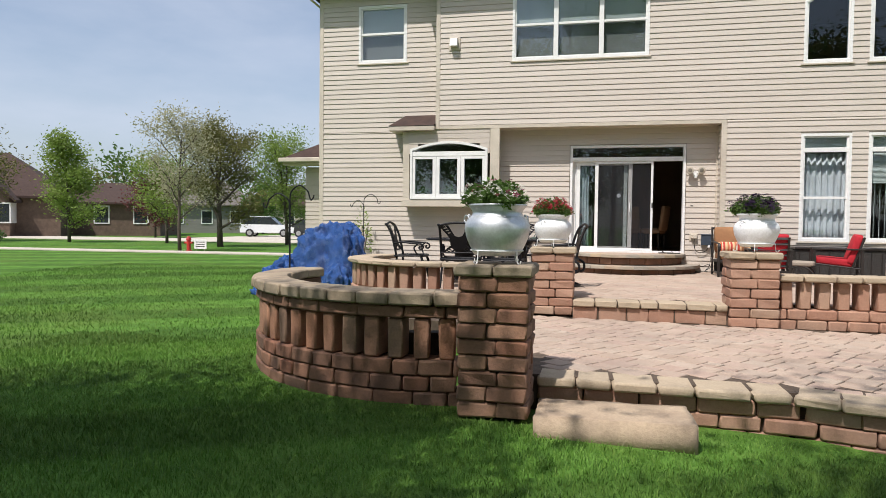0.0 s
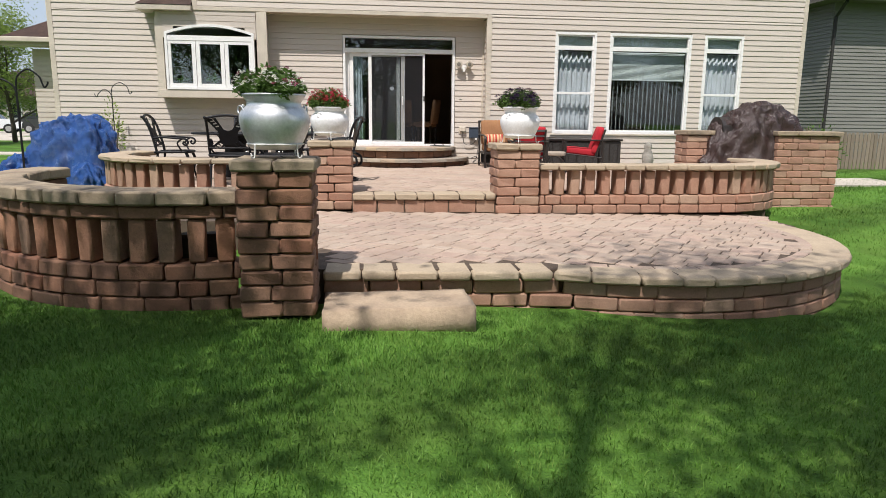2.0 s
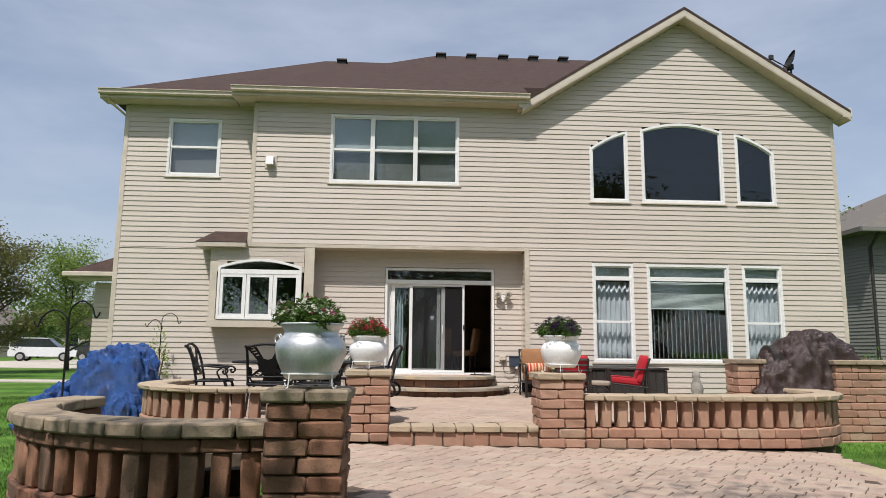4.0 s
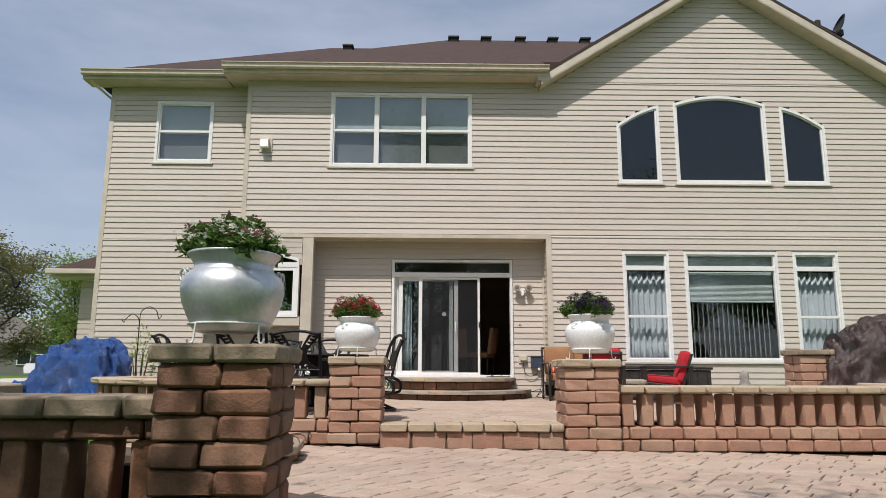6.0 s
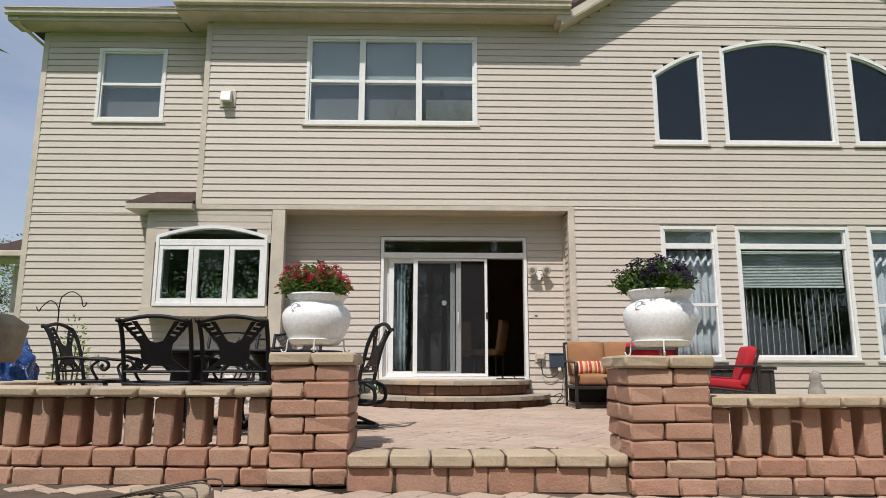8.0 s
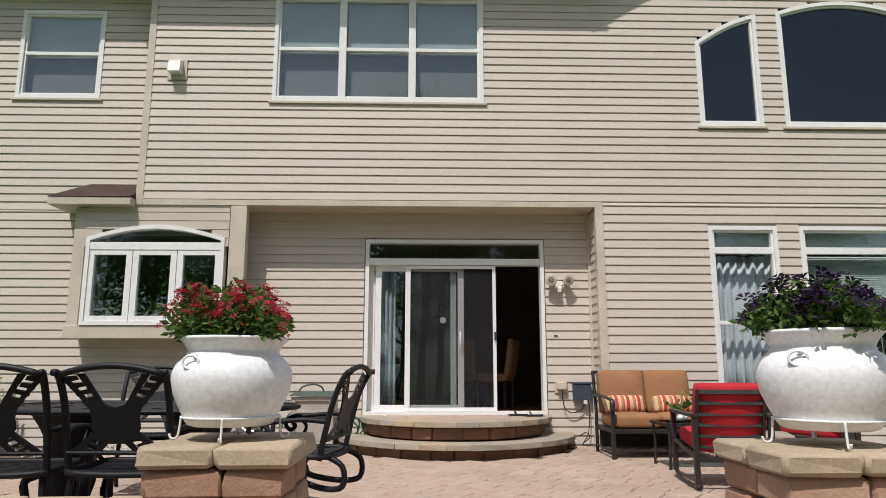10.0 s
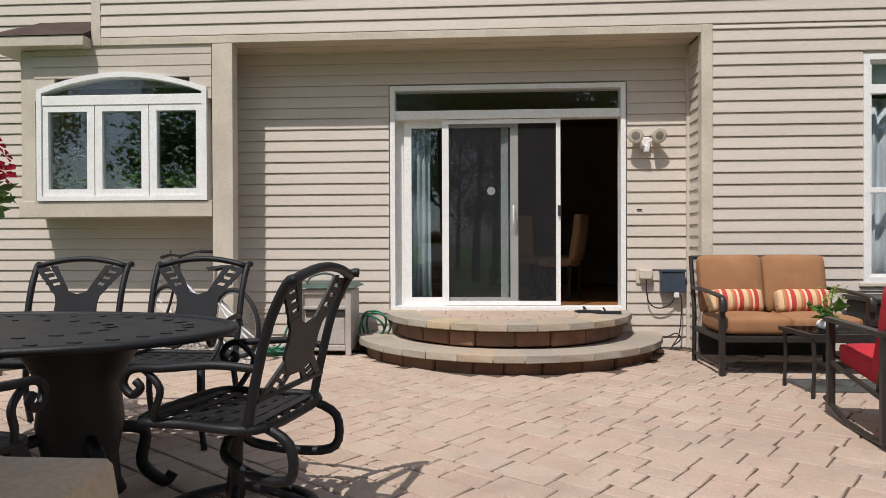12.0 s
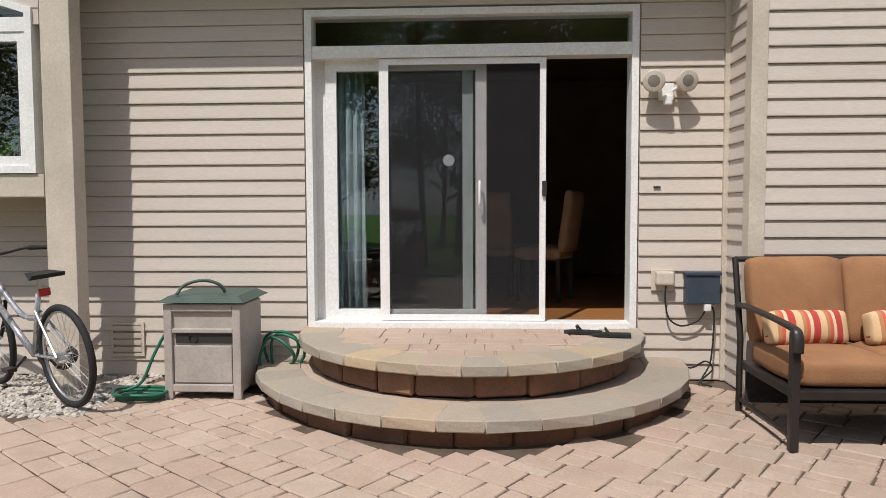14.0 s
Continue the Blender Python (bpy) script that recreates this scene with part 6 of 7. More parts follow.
part("crank", tube([(HX0 + 0.19 + 0.028 * math.cos(a), HY0 + 0.008, 0.41 + 0.028 * math.sin(a)) for a in (2 * math.pi * i / 14 for i in range(14))], 0.006, 6, True), DARK_FRAME, hb)
part("lid", hull([(x, y, z) for x, y, z in ((HX0 - 0.04, HY0 - 0.03, 0.65), (HX1 + 0.04, HY0 - 0.03, 0.65), (HX1 + 0.05, HY1 + 0.02, 0.66), (HX0 - 0.04, HY1 + 0.02, 0.66),
                                            (HX0 + 0.02, HY0 + 0.03, 0.69), (HX1 - 0.02, HY0 + 0.03, 0.69), (HX1 - 0.02, HY1 - 0.03, 0.70), (HX0 + 0.02, HY1 - 0.03, 0.70))]), RESIN_GREEN, hb)
hose = thing("garden_hose", "green garden hose coiled round the reel box", "hose")
loop = bmesh.new()
add_tube(loop, smooth_path([(HX0 + 0.08, HY0 + 0.02, 0.70), (HX0 + 0.12, HY0 + 0.06, 0.76), (HX0 + 0.24, HY0 + 0.08, 0.79), (HX0 + 0.34, HY0 + 0.1, 0.76), (HX0 + 0.37, HY0 + 0.12, 0.705)], 6), 0.011, 8)
part("top_loop", loop, RESIN_GREEN, hose, smooth=True)
for i, (x, y) in enumerate(((HX1 + 0.16, 0.12), (HX1 + 0.20, 0.10), (HX1 + 0.14, 0.06))):
    pts = [(x + 0.12 * math.cos(a) + 0.02 * math.sin(2 * a + i), y + 0.03 * math.cos(a * 2 + i), 0.24 + (0.16 - 0.02 * i) * math.sin(a)) for a in (2 * math.pi * k / 26 for k in range(26))]
    part("coil", tube(pts, 0.011, 7, True), HOSE, hose, smooth=True)
for i in range(3):
    pts = [(HX0 - 0.17 + (0.14 + 0.02 * i) * math.cos(a), HY0 + 0.0 + (0.10 + 0.015 * i) * math.sin(a), 0.016 + 0.018 * i + 0.004 * math.sin(3 * a)) for a in (2 * math.pi * k / 26 for k in range(26))]
    part("coil", tube(pts, 0.011, 7, True), HOSE, hose, smooth=True)
part("run", tube(smooth_path([(HX0 - 0.28, HY0 + 0.02, 0.05), (HX0 - 0.2, HY0 + 0.08, 0.10), (HX0 - 0.13, HY0 + 0.12, 0.28), (HX0 - 0.06, HY0 + 0.16, 0.42), (HX0 - 0.01, HY0 + 0.2, 0.44)], 6), 0.011, 7), HOSE, hose, smooth=True)

CHROME = plain("silver_bike_paint", (0.42, 0.43, 0.45), rough=0.28, metal=0.55, bump=0.02)
bike = thing("bicycle", "silver bicycle leaning against the porch post", "bicycle", m=pose(-2.53, -0.48, 0.008, -5, 0, 148))
WR = 0.335
for wx, nm in ((0.0, "rear_wheel"), (1.06, "front_wheel")):
    circ = lambda r, k: [(wx + r * math.cos(2 * math.pi * i / k), 0, WR + r * math.sin(2 * math.pi * i / k)) for i in range(k)]
    wh = part(nm, tube(circ(WR - 0.022, 48), 0.022, 10, True), RUBBER, bike, smooth=True)
    part("rim", tube(circ(WR - 0.048, 48), 0.010, 6, True), STEEL, wh, smooth=True)
    sp = bmesh.new()
    for i in range(28):
        a = 2 * math.pi * i / 28
        b2 = a + (0.9 if i % 2 else -0.9)
        add_tube(sp, [(wx + 0.03 * math.cos(b2), 0.02 if i % 4 < 2 else -0.02, WR + 0.03 * math.sin(b2)), (wx + (WR - 0.05) * math.cos(a), 0, WR + (WR - 0.05) * math.sin(a))], 0.0016, 4)
    part("spokes", sp, STEEL, wh)
    part("hub", tube([(wx, -0.05, WR), (wx, 0.05, WR)], 0.02, 10), STEEL, wh)
BB, ST, HT, HB = (0.43, 0, 0.29), (0.27, 0, 0.72), (0.86, 0, 0.76), (0.89, 0, 0.60)
for nm, pts, r in (("down_tube", [BB, HB], 0.021), ("top_tube", smooth_path([(0.33, 0, 0.55), (0.55, 0, 0.56), HT], 5), 0.018), ("seat_tube", [BB, ST], 0.017), ("head_tube", [HB, HT, (0.845, 0, 0.82)], 0.021)):
    part(nm, tube(pts, r, 10), CHROME, bike, smooth=True)
for s in (-1, 1):
    part("chain_stay", tube([BB, (0.0, s * 0.06, WR)], 0.010, 8), CHROME, bike)
    part("seat_stay", tube([(0.31, s * 0.015, 0.60), (0.0, s * 0.06, WR)], 0.009, 8), CHROME, bike)
    part("fork_blade", tube(smooth_path([(0.89, s * 0.05, 0.62), (0.96, s * 0.055, 0.48), (1.06, s * 0.055, WR)], 4), 0.013, 8), RUBBER, bike)
    part("crank", tube([(0.43, s * 0.06, 0.29), (0.43 + s * 0.14, s * 0.07, 0.20)], 0.010, 6), DARK_FRAME, bike)
    part("pedal", box(0.43 + s * 0.14 - 0.045, 0.43 + s * 0.14 + 0.045, s * 0.08 - 0.03 + s * 0.03, s * 0.08 + 0.03 + s * 0.03, 0.187, 0.213), DARK_FRAME, bike)
    part("grip", tube([(0.72, s * 0.17, 0.985), (0.66, s * 0.29, 0.975)], 0.016, 8), RUBBER, bike)
part("seat_post", tube([ST, (0.24, 0, 0.82)], 0.013, 8), STEEL, bike)
part("saddle", hull([(x, y, z) for x, y, z in ((0.09, -0.10, 0.86), (0.09, 0.10, 0.86), (0.12, -0.11, 0.83), (0.12, 0.11, 0.83), (0.38, -0.02, 0.85), (0.38, 0.02, 0.85), (0.36, 0, 0.82), (0.22, -0.06, 0.87), (0.22, 0.06, 0.87))]), RUBBER, bike)
part("chainring", add_lathe(bmesh.new(), [(0.085, -0.003), (0.092, 0), (0.085, 0.003)], 28, Matrix.Translation((0.43, -0.045, 0.29)) @ Matrix.Rotation(radians(90), 4, "X")), DARK_FRAME, bike)
part("cassette", add_lathe(bmesh.new(), [(0.05, -0.02), (0.055, 0), (0.03, 0.02)], 20, Matrix.Translation((0.0, -0.04, WR)) @ Matrix.Rotation(radians(90), 4, "X")), DARK_FRAME, bike)
part("stem", tube([(0.845, 0, 0.80), (0.83, 0, 0.92), (0.78, 0, 0.96)], 0.015, 8), DARK_FRAME, bike)
part("handlebar", tube(smooth_path([(0.66, -0.29, 0.975), (0.74, -0.15, 0.985), (0.78, 0, 0.96), (0.74, 0.15, 0.985), (0.66, 0.29, 0.975)], 5), 0.012, 8), DARK_FRAME, bike, smooth=True)
part("reflector", box(0.17, 0.19, -0.035, 0.035, 0.71, 0.76, bevel=0.006), PAINT_RED, bike, "red rear reflector")
part("brake_cable", tube(smooth_path([(0.78, 0.1, 0.97), (0.92, 0.03, 1.02), (0.93, 0, 0.85), (0.88, 0, 0.66)], 6), 0.003, 5), RUBBER, bike)

# pebble bed by the wall
peb = thing("pebble_bed", "bed of pale river pebbles along the house wall", "gravel", kind="stuff")
part("bed", box(-6.9, -2.36, -0.66, REC - 0.004, -0.4, -0.02), JOINT, peb)
PEBBLE = surface("river_pebble", [(0.3, (0.28, 0.24, 0.20)), (0.7, (0.46, 0.42, 0.37))], scale=5, rough=0.85, bump=0.1,
                 island=[(0, (0.20, 0.17, 0.15)), (0.5, (0.45, 0.41, 0.36)), (1, (0.60, 0.56, 0.50))], spread=0.7)
base = bmesh.new()
bmesh.ops.create_icosphere(base, subdivisions=1, radius=1.0)
bv = np.array([tuple(v.co) for v in base.verts])
bf = np.array([[v.index for v in f.verts] for f in base.faces])
base.free()
n = 2600
pr = np.random.default_rng(8)
V, F = [], []
for i in range(n):
    x = -2.36 - abs(pr.normal(0, 1.1))
    y = pr.uniform(-0.66, REC - 0.03)
    s = pr.uniform(0.012, 0.03) * np.array([1.2, 0.9, 0.6])
    R = np.array(Euler((pr.uniform(-0.5, 0.5), pr.uniform(-0.5, 0.5), pr.uniform(0, 6))).to_matrix())
    V.append((bv * s * pr.uniform(0.85, 1.15, bv.shape)) @ R.T + np.array([x, y, -0.012 + pr.uniform(0, 0.012)]))
    F.append(bf + i * len(bv))
me = bpy.data.meshes.new("pebbles")
me.from_pydata(np.concatenate(V), [], np.concatenate(F))
part("pebbles", me, PEBBLE, peb, kind="stuff")

# ---- fittings on the walls ----
fl = thing("flood_light", "white twin-head security floodlight on the siding", "floodlight", m=pose(1.41, REC - 0.022, 2.10))
part("box", box(-0.05, 0.05, -0.045, 0.0, -0.06, 0.06, bevel=0.008), TRIM_WHITE, fl)
LENS = plain("lamp_lens", (0.22, 0.20, 0.17), rough=0.15, spec=0.6)
for s in (-1, 1):
    mm = Matrix.Translation((s * 0.115, -0.13, 0.06)) @ Matrix.Rotation(radians(100), 4, "X") @ Matrix.Rotation(radians(s * 12), 4, "Y")
    head = part("lamp_head", add_lathe(bmesh.new(), [(0.03, -0.11), (0.045, -0.07), (0.072, -0.01), (0.078, 0.015), (0.070, 0.018)], 20, mm), TRIM_BEIGE, fl, smooth=True)
    part("lens", add_lathe(bmesh.new(), [(0.066, 0.008), (0.05, 0.017), (0.02, 0.021)], 20, mm), LENS, head, smooth=True)
    part("arm", tube([(s * 0.03, -0.03, 0.0), (s * 0.08, -0.06, 0.03)], 0.013, 8), TRIM_WHITE, fl)
part("sensor", box(-0.028, 0.028, -0.10, -0.045, -0.10, -0.03, bevel=0.012), TRIM_WHITE, fl)
out = thing("power_outlet", "beige covered outdoor power outlet on the siding", "outlet", m=pose(1.41, REC - 0.022, 0.74))
part("plate", box(-0.085, 0.085, -0.012, 0.0, -0.08, 0.08, bevel=0.006), TRIM_BEIGE, out)
part("cover", box(-0.06, 0.065, -0.075, -0.012, -0.03, 0.065, bevel=0.012), TRIM_BEIGE, out)
eb = thing("utility_box", "blue-grey utility box on the siding", "box", m=pose(1.68, REC - 0.022, 0.68))
NAVY = plain("blue_grey_plastic", (0.045, 0.06, 0.085), rough=0.5)
part("body", box(-0.12, 0.12, -0.085, 0.0, -0.11, 0.10, bevel=0.010), NAVY, eb)
part("lid", box(-0.127, 0.127, -0.095, -0.002, 0.10, 0.125, bevel=0.006), NAVY, eb)
cord = thing("extension_lead", "dark cables hanging below the outlet", "cable")
for i, pts in enumerate(([(1.42, 0.34, 0.70), (1.42, 0.345, 0.58), (1.45, 0.34, 0.46), (1.54, 0.34, 0.41), (1.66, 0.345, 0.45), (1.72, 0.35, 0.55)],
                         [(1.74, 0.35, 0.57), (1.77, 0.345, 0.5), (1.76, 0.33, 0.3), (1.73, 0.30, 0.14), (1.66, 0.25, 0.05), (1.62, 0.2, 0.012)],
                         [(1.45, 0.30, 0.15), (1.58, 0.26, 0.12), (1.70, 0.30, 0.16), (1.75, 0.30, 0.10), (1.64, 0.22, 0.03), (1.70, 0.16, 0.012)])):
    part("cable", tube(smooth_path(pts, 6), 0.0065, 6), RUBBER, cord, smooth=True)
part("plug", box(1.69, 1.74, 0.31, 0.35, 0.52, 0.60, bevel=0.008), TRIM_WHITE, cord, "white plug")
lv = thing("wall_vent", "beige louvred vent low on the siding", "vent", m=pose(-2.62, REC - 0.022, 0.28))
part("frame", add_ring(bmesh.new(), rect(-0.13, 0.13, -0.13, 0.13), 0.022, -0.012, 0.0), TRIM_BEIGE, lv)
for i in range(4):
    part("louvre", box(-0.11, 0.11, -0.012, 0.0, -0.095 + i * 0.054, -0.06 + i * 0.054), TRIM_BEIGE, lv)
hk = thing("wall_hook", "small dark clip on the siding", "hook", m=pose(1.36, REC - 0.022, 1.42))
part("body", box(-0.025, 0.025, -0.012, 0.0, -0.006, 0.006, bevel=0.002), VENT_DARK, hk)
bx = thing("dryer_vent", "white hooded vent on the upper siding", "vent", m=pose(-3.79, -0.024, 4.99))
part("plate", box(-0.13, 0.13, -0.01, 0.0, -0.15, 0.15, bevel=0.006), TRIM_BEIGE, bx)
part("hood", hull([(-0.09, -0.14, -0.07), (0.07, -0.14, -0.07), (-0.09, -0.01, 0.13), (0.07, -0.01, 0.13), (-0.09, -0.01, -0.07), (0.07, -0.01, -0.07), (-0.09, -0.11, 0.09), (0.07, -0.11, 0.09)]), TRIM_WHITE, bx)
sd = thing("sandals", "pair of dark sandals on the door step", "sandals")
for x, y, a in ((0.80, 0.13, 72), (0.98, 0.03, 80)):
    mm = pose(x, y, 0.39, 0, 0, a)
    s1 = part("sandal", hull([mm @ Vector(p) for p in ((-0.045, -0.12, 0), (0.045, -0.12, 0), (0.05, 0.09, 0), (-0.05, 0.09, 0), (0.02, 0.14, 0), (-0.02, 0.14, 0), (-0.045, -0.12, 0.02), (0.045, -0.12, 0.02), (0.05, 0.09, 0.016), (-0.05, 0.09, 0.016), (0.0, 0.14, 0.014))]), RUBBER, sd)
    part("strap", tube([mm @ Vector(p) for p in ((-0.05, 0.03, 0.015), (-0.02, 0.05, 0.05), (0.02, 0.05, 0.05), (0.05, 0.03, 0.015))], 0.008, 6), DARK_FRAME, s1)

# ---- tarp, hooks, grill, statue ----
TARP = surface("blue_tarpaulin", [(0.3, (0.012, 0.058, 0.23)), (0.7, (0.03, 0.115, 0.38))], scale=6, fine=70, rough=0.26, bump=1.0, spec=0.6, distance=0.03)
COVER = surface("brown_vinyl_cover", [(0.3, (0.030, 0.017, 0.015)), (0.7, (0.052, 0.030, 0.026))], scale=5, fine=60, rough=0.27, bump=0.7, spec=0.55, distance=0.02)


def draped(name, label, category, cx, cy, rx, ry, zb, profile, material, seed, fold=0.10, n=150, rows=52, steep=3.0, square=0.0, crumple=0.04):
    """A sheet thrown over a heap: rings that widen downwards, with folds; profile gives the top over the heap."""
    t = thing(name, label, category)
    v, f = [], []
    for j in range(rows + 1):
        u = j / rows
        for i in range(n):
            a = 2 * math.pi * i / n
            r = u ** 0.8 / max(abs(math.cos(a)), abs(math.sin(a))) ** square
            x, y = cx + rx * r * math.cos(a), cy + ry * r * math.sin(a)
            top = profile(math.cos(a) * r, math.sin(a) * r)
            drop = u ** steep
            z = top * (1 - drop) + zb * drop
            k = fold * (0.25 + u) * (0.6 * noise.noise(Vector((4 * math.cos(a) + seed, 4 * math.sin(a), 2.2 * u))) + 0.5 * math.sin(9 * a + 4 * noise.noise(Vector((a, u * 2, seed)))) * u)
            w = noise.noise(Vector((x * 4, y * 4, seed))) * 0.06 + noise.noise(Vector((x * 11, y * 11, z * 9))) * 0.035
            crease = crumple * (1 - 2.4 * abs(noise.noise(Vector((x * 5, y * 5 + seed, z * 3)))) - 1.6 * abs(noise.noise(Vector((x * 12, y * 12, z * 7 + seed)))))
            k += crease * min(1.0, 1.6 * u)
            v.append((x + k * math.cos(a), y + k * math.sin(a), max(z + w + k * 0.3 + crease * 0.5, zb - 0.03)))
    v.append((cx, cy, profile(0, 0)))
    for j in range(rows):
        for i in range(n):
            a, b = j * n + i, j * n + (i + 1) % n
            f.append((a, a + n, b + n, b))
    me = raw_mesh("sheet", v, f, True)
    part("sheet", me, material, t)
    return t


draped("tarp", "crumpled blue tarpaulin over a heap on the lawn", "tarp", -5.50, -3.0, 0.72, 0.62, -0.36,
       lambda a, b: 0.95 - 0.30 * max(-a, 0) ** 1.5 - 0.03 * max(a, 0) - 0.05 * b * b, TARP, 2, steep=5.0, square=0.6, crumple=0.06)
draped("tarp", "low crumpled end of the blue tarpaulin on the lawn", "tarp", -6.25, -3.15, 0.66, 0.55, -0.38,
       lambda a, b: 0.34 - 0.32 * max(-a, 0) + 0.08 * a - 0.1 * b * b, TARP, 5, 0.10, steep=4.0, square=0.4, crumple=0.075)
draped("tarp", "loose corner of the blue tarpaulin on the lawn", "tarp", -5.15, -3.55, 0.36, 0.3, -0.40, lambda a, b: 0.22 - 0.2 * a * a, TARP, 8, 0.06)


def shepherd_hook(label, x, y, zb, top, tips, r=0.012):
    h = thing("shepherd_hook", label, "garden hook", "garden hooks")
    part("pole", tube([(x, y, zb - 0.1), (x, y, top - 0.12)], r, 8), BLACK_IRON, h)
    for s, (dx, zt, zh) in zip((-1, 1), tips):
        part("hook", tube(smooth_path([(x, y, zh - 0.22), (x + s * 0.02, y, zh - 0.08), (x + s * dx * 0.5, y, zh), (x + s * dx * 0.9, y, zh - 0.07), (x + s * dx, y, zt - 0.02), (x + s * (dx + 0.02), y, zt - 0.06), (x + s * (dx + 0.05), y, zt - 0.03), (x + s * (dx + 0.055), y, zt)], 6), r * 0.8, 8), BLACK_IRON, h, smooth=True)
    return h


shepherd_hook("black double shepherd hook beside the curved wall", -4.35, -7.2, -0.45, 1.36, ((0.30, 1.20, 1.32), (0.26, 1.30, 1.42)))
shepherd_hook("black double shepherd hook near the house wall", -5.32, -1.7, -0.3, 1.45, ((0.24, 1.36, 1.44), (0.30, 1.42, 1.56)), 0.009)
draped("grill_cover", "glossy brown vinyl cover over a grill between block piers", "grill cover", 5.75, -3.85, 0.95, 0.48, 0.30,
       lambda a, b: 1.30 - 0.62 * max(-a - 0.05, 0) ** 1.1 - 0.30 * max(a - 0.2, 0) - 0.25 * b * b, COVER, 3, 0.05, steep=5.5, square=0.3, crumple=0.05)
gr = thing("grill", "steel grill under a brown cover", "grill")
part("cabinet", box(5.10, 5.90, -4.10, -3.55, 0.0, 0.75, bevel=0.02), DARK_FRAME, gr)
part("hood", tube([(5.15, -3.82, 0.80), (6.25, -3.82, 0.80)], 0.26, 14), DARK_FRAME, gr)
STONE_GREY = plain("weathered_cast_stone", (0.30, 0.28, 0.245), rough=0.95, bump=0.4, var=0.25)
stt = thing("garden_statue", "small weathered stone garden ornament by the wall", "statue", m=pose(5.36, -0.62, -0.28))
bm = add_lathe(bmesh.new(), [(0.14, 0), (0.14, 0.08), (0.10, 0.11), (0.095, 0.30), (0.125, 0.42), (0.11, 0.55), (0.07, 0.64), (0.085, 0.70), (0.07, 0.78), (0.02, 0.82)], 14, None, 0.06)
part("figure", bm, STONE_GREY, stt, smooth=True)
tw = thing("twigs", "dry twigs lying on the stone ledge", "twigs")
for i in range(6):
    a = 0.5 * i
    part("twig", tube(smooth_path([(-1.75 - 0.05 * i, -7.2 + 0.1 * math.cos(a), LOW_Z + 0.175), (-1.72 + 0.04 * i, -7.35 + 0.06 * i, LOW_Z + 0.19 + 0.01 * i), (-1.62 + 0.03 * i, -7.5 + 0.09 * i, LOW_Z + 0.175)], 4), 0.005, 5), BARK, tw)

# satellite dish
DX, DY = 8.36, 0.22
DZ = GT - (DX - GABLE_X) * PITCH + 0.22
dish = thing("satellite_dish", "dark satellite dish and mast on the gable roof", "dish", m=pose(DX, DY, DZ))
part("mast", tube(smooth_path([(0, 0, -0.27), (0.03, 0, 0.14), (0.02, 0, 0.30), (-0.02, -0.02, 0.40)], 4), 0.025, 8), VENT_DARK, dish, smooth=True)
part("brace", tube([(-0.20, 0.0, -0.12), (0.02, 0, 0.22)], 0.012, 6), VENT_DARK, dish)
face = Matrix.Translation((0.03, -0.03, 0.52)) @ Vector((-0.92, 0.10, 0.36)).to_track_quat("Z", "Y").to_matrix().to_4x4()
part("reflector", add_lathe(bmesh.new(), [(0.02, -0.02), (0.16, 0.01), (0.27, 0.06), (0.275, 0.06), (0.16, 0.02), (0.02, 0.0)], 24, face), VENT_DARK, dish, smooth=True)
part("bracket", box(-0.05, 0.07, -0.06, 0.05, 0.32, 0.46, bevel=0.015), VENT_DARK, dish)
part("feed_arm", tube([(-0.02, -0.03, 0.34), (-0.46, -0.05, 0.56)], 0.014, 6), VENT_DARK, dish)
part("feed_horn", box(-0.53, -0.43, -0.09, -0.02, 0.54, 0.66, bevel=0.015), VENT_DARK, dish)

# ---- inside the rooms ----
PARSON = plain("tan_chair_fabric", (0.34, 0.22, 0.13), rough=0.9)
for x, y, a in ((0.72, 2.0, 65), (0.28, 2.5, -20)):
    pc = thing("parsons_chair", "tan upholstered dining chair inside the room", "chair", "indoor chairs", pose(x, y, 0.385, 0, 0, a))
    part("seat", cushion(-0.23, 0.23, -0.22, 0.24, 0.40, 0.52), PARSON, pc, smooth=True)
    part("backrest", cushion(-0.22, 0.22, -0.04, 0.04, 0.0, 0.58, pose(0, -0.22, 0.48, 8, 0, 0)), PARSON, pc, smooth=True)
    for s in (-1, 1):
        for yy in (-0.2, 0.2):
            part("leg", box(s * 0.2 - 0.02, s * 0.2 + 0.02, yy - 0.02, yy + 0.02, 0, 0.42), DARK_FRAME, pc)
POT_CLAY = plain("small_flower_pot", (0.45, 0.42, 0.38), rough=0.7)
for i, (x, pet) in enumerate(((-4.55, PETAL_WHITE), (-3.93, LEAF_SPRING), (-3.42, PETAL_WHITE), (-3.22, LEAF_PALE))):
    op = thing("orchid", "potted orchid on the bay window shelf", "houseplant", "orchids", pose(x, 0.20, 1.555))
    part("pot", add_lathe(bmesh.new(), [(0.04, 0), (0.06, 0.10), (0.065, 0.12), (0.05, 0.115)], 14), POT_CLAY, op, smooth=True)
    q = np.random.default_rng(90 + i)
    part("leaves", leaf_mesh("leaves", np.stack([q.normal(0, 0.03, 30), q.normal(0, 0.03, 30), q.uniform(0.1, 0.25, 30)], 1), 90 + i, 0.16, 0.3), LEAF_MID, op)
    part("stem", tube(smooth_path([(0, 0, 0.1), (0.02, 0, 0.35), (0.07, 0, 0.5), (0.14, 0, 0.52)], 5), 0.004, 5), LEAF_DARK, op)
    part("blossoms", petals("blossoms", np.stack([q.normal(0.08, 0.06, 9), q.normal(0, 0.03, 9), q.uniform(0.38, 0.54, 9)], 1), 95 + i, 0.035), pet, op)

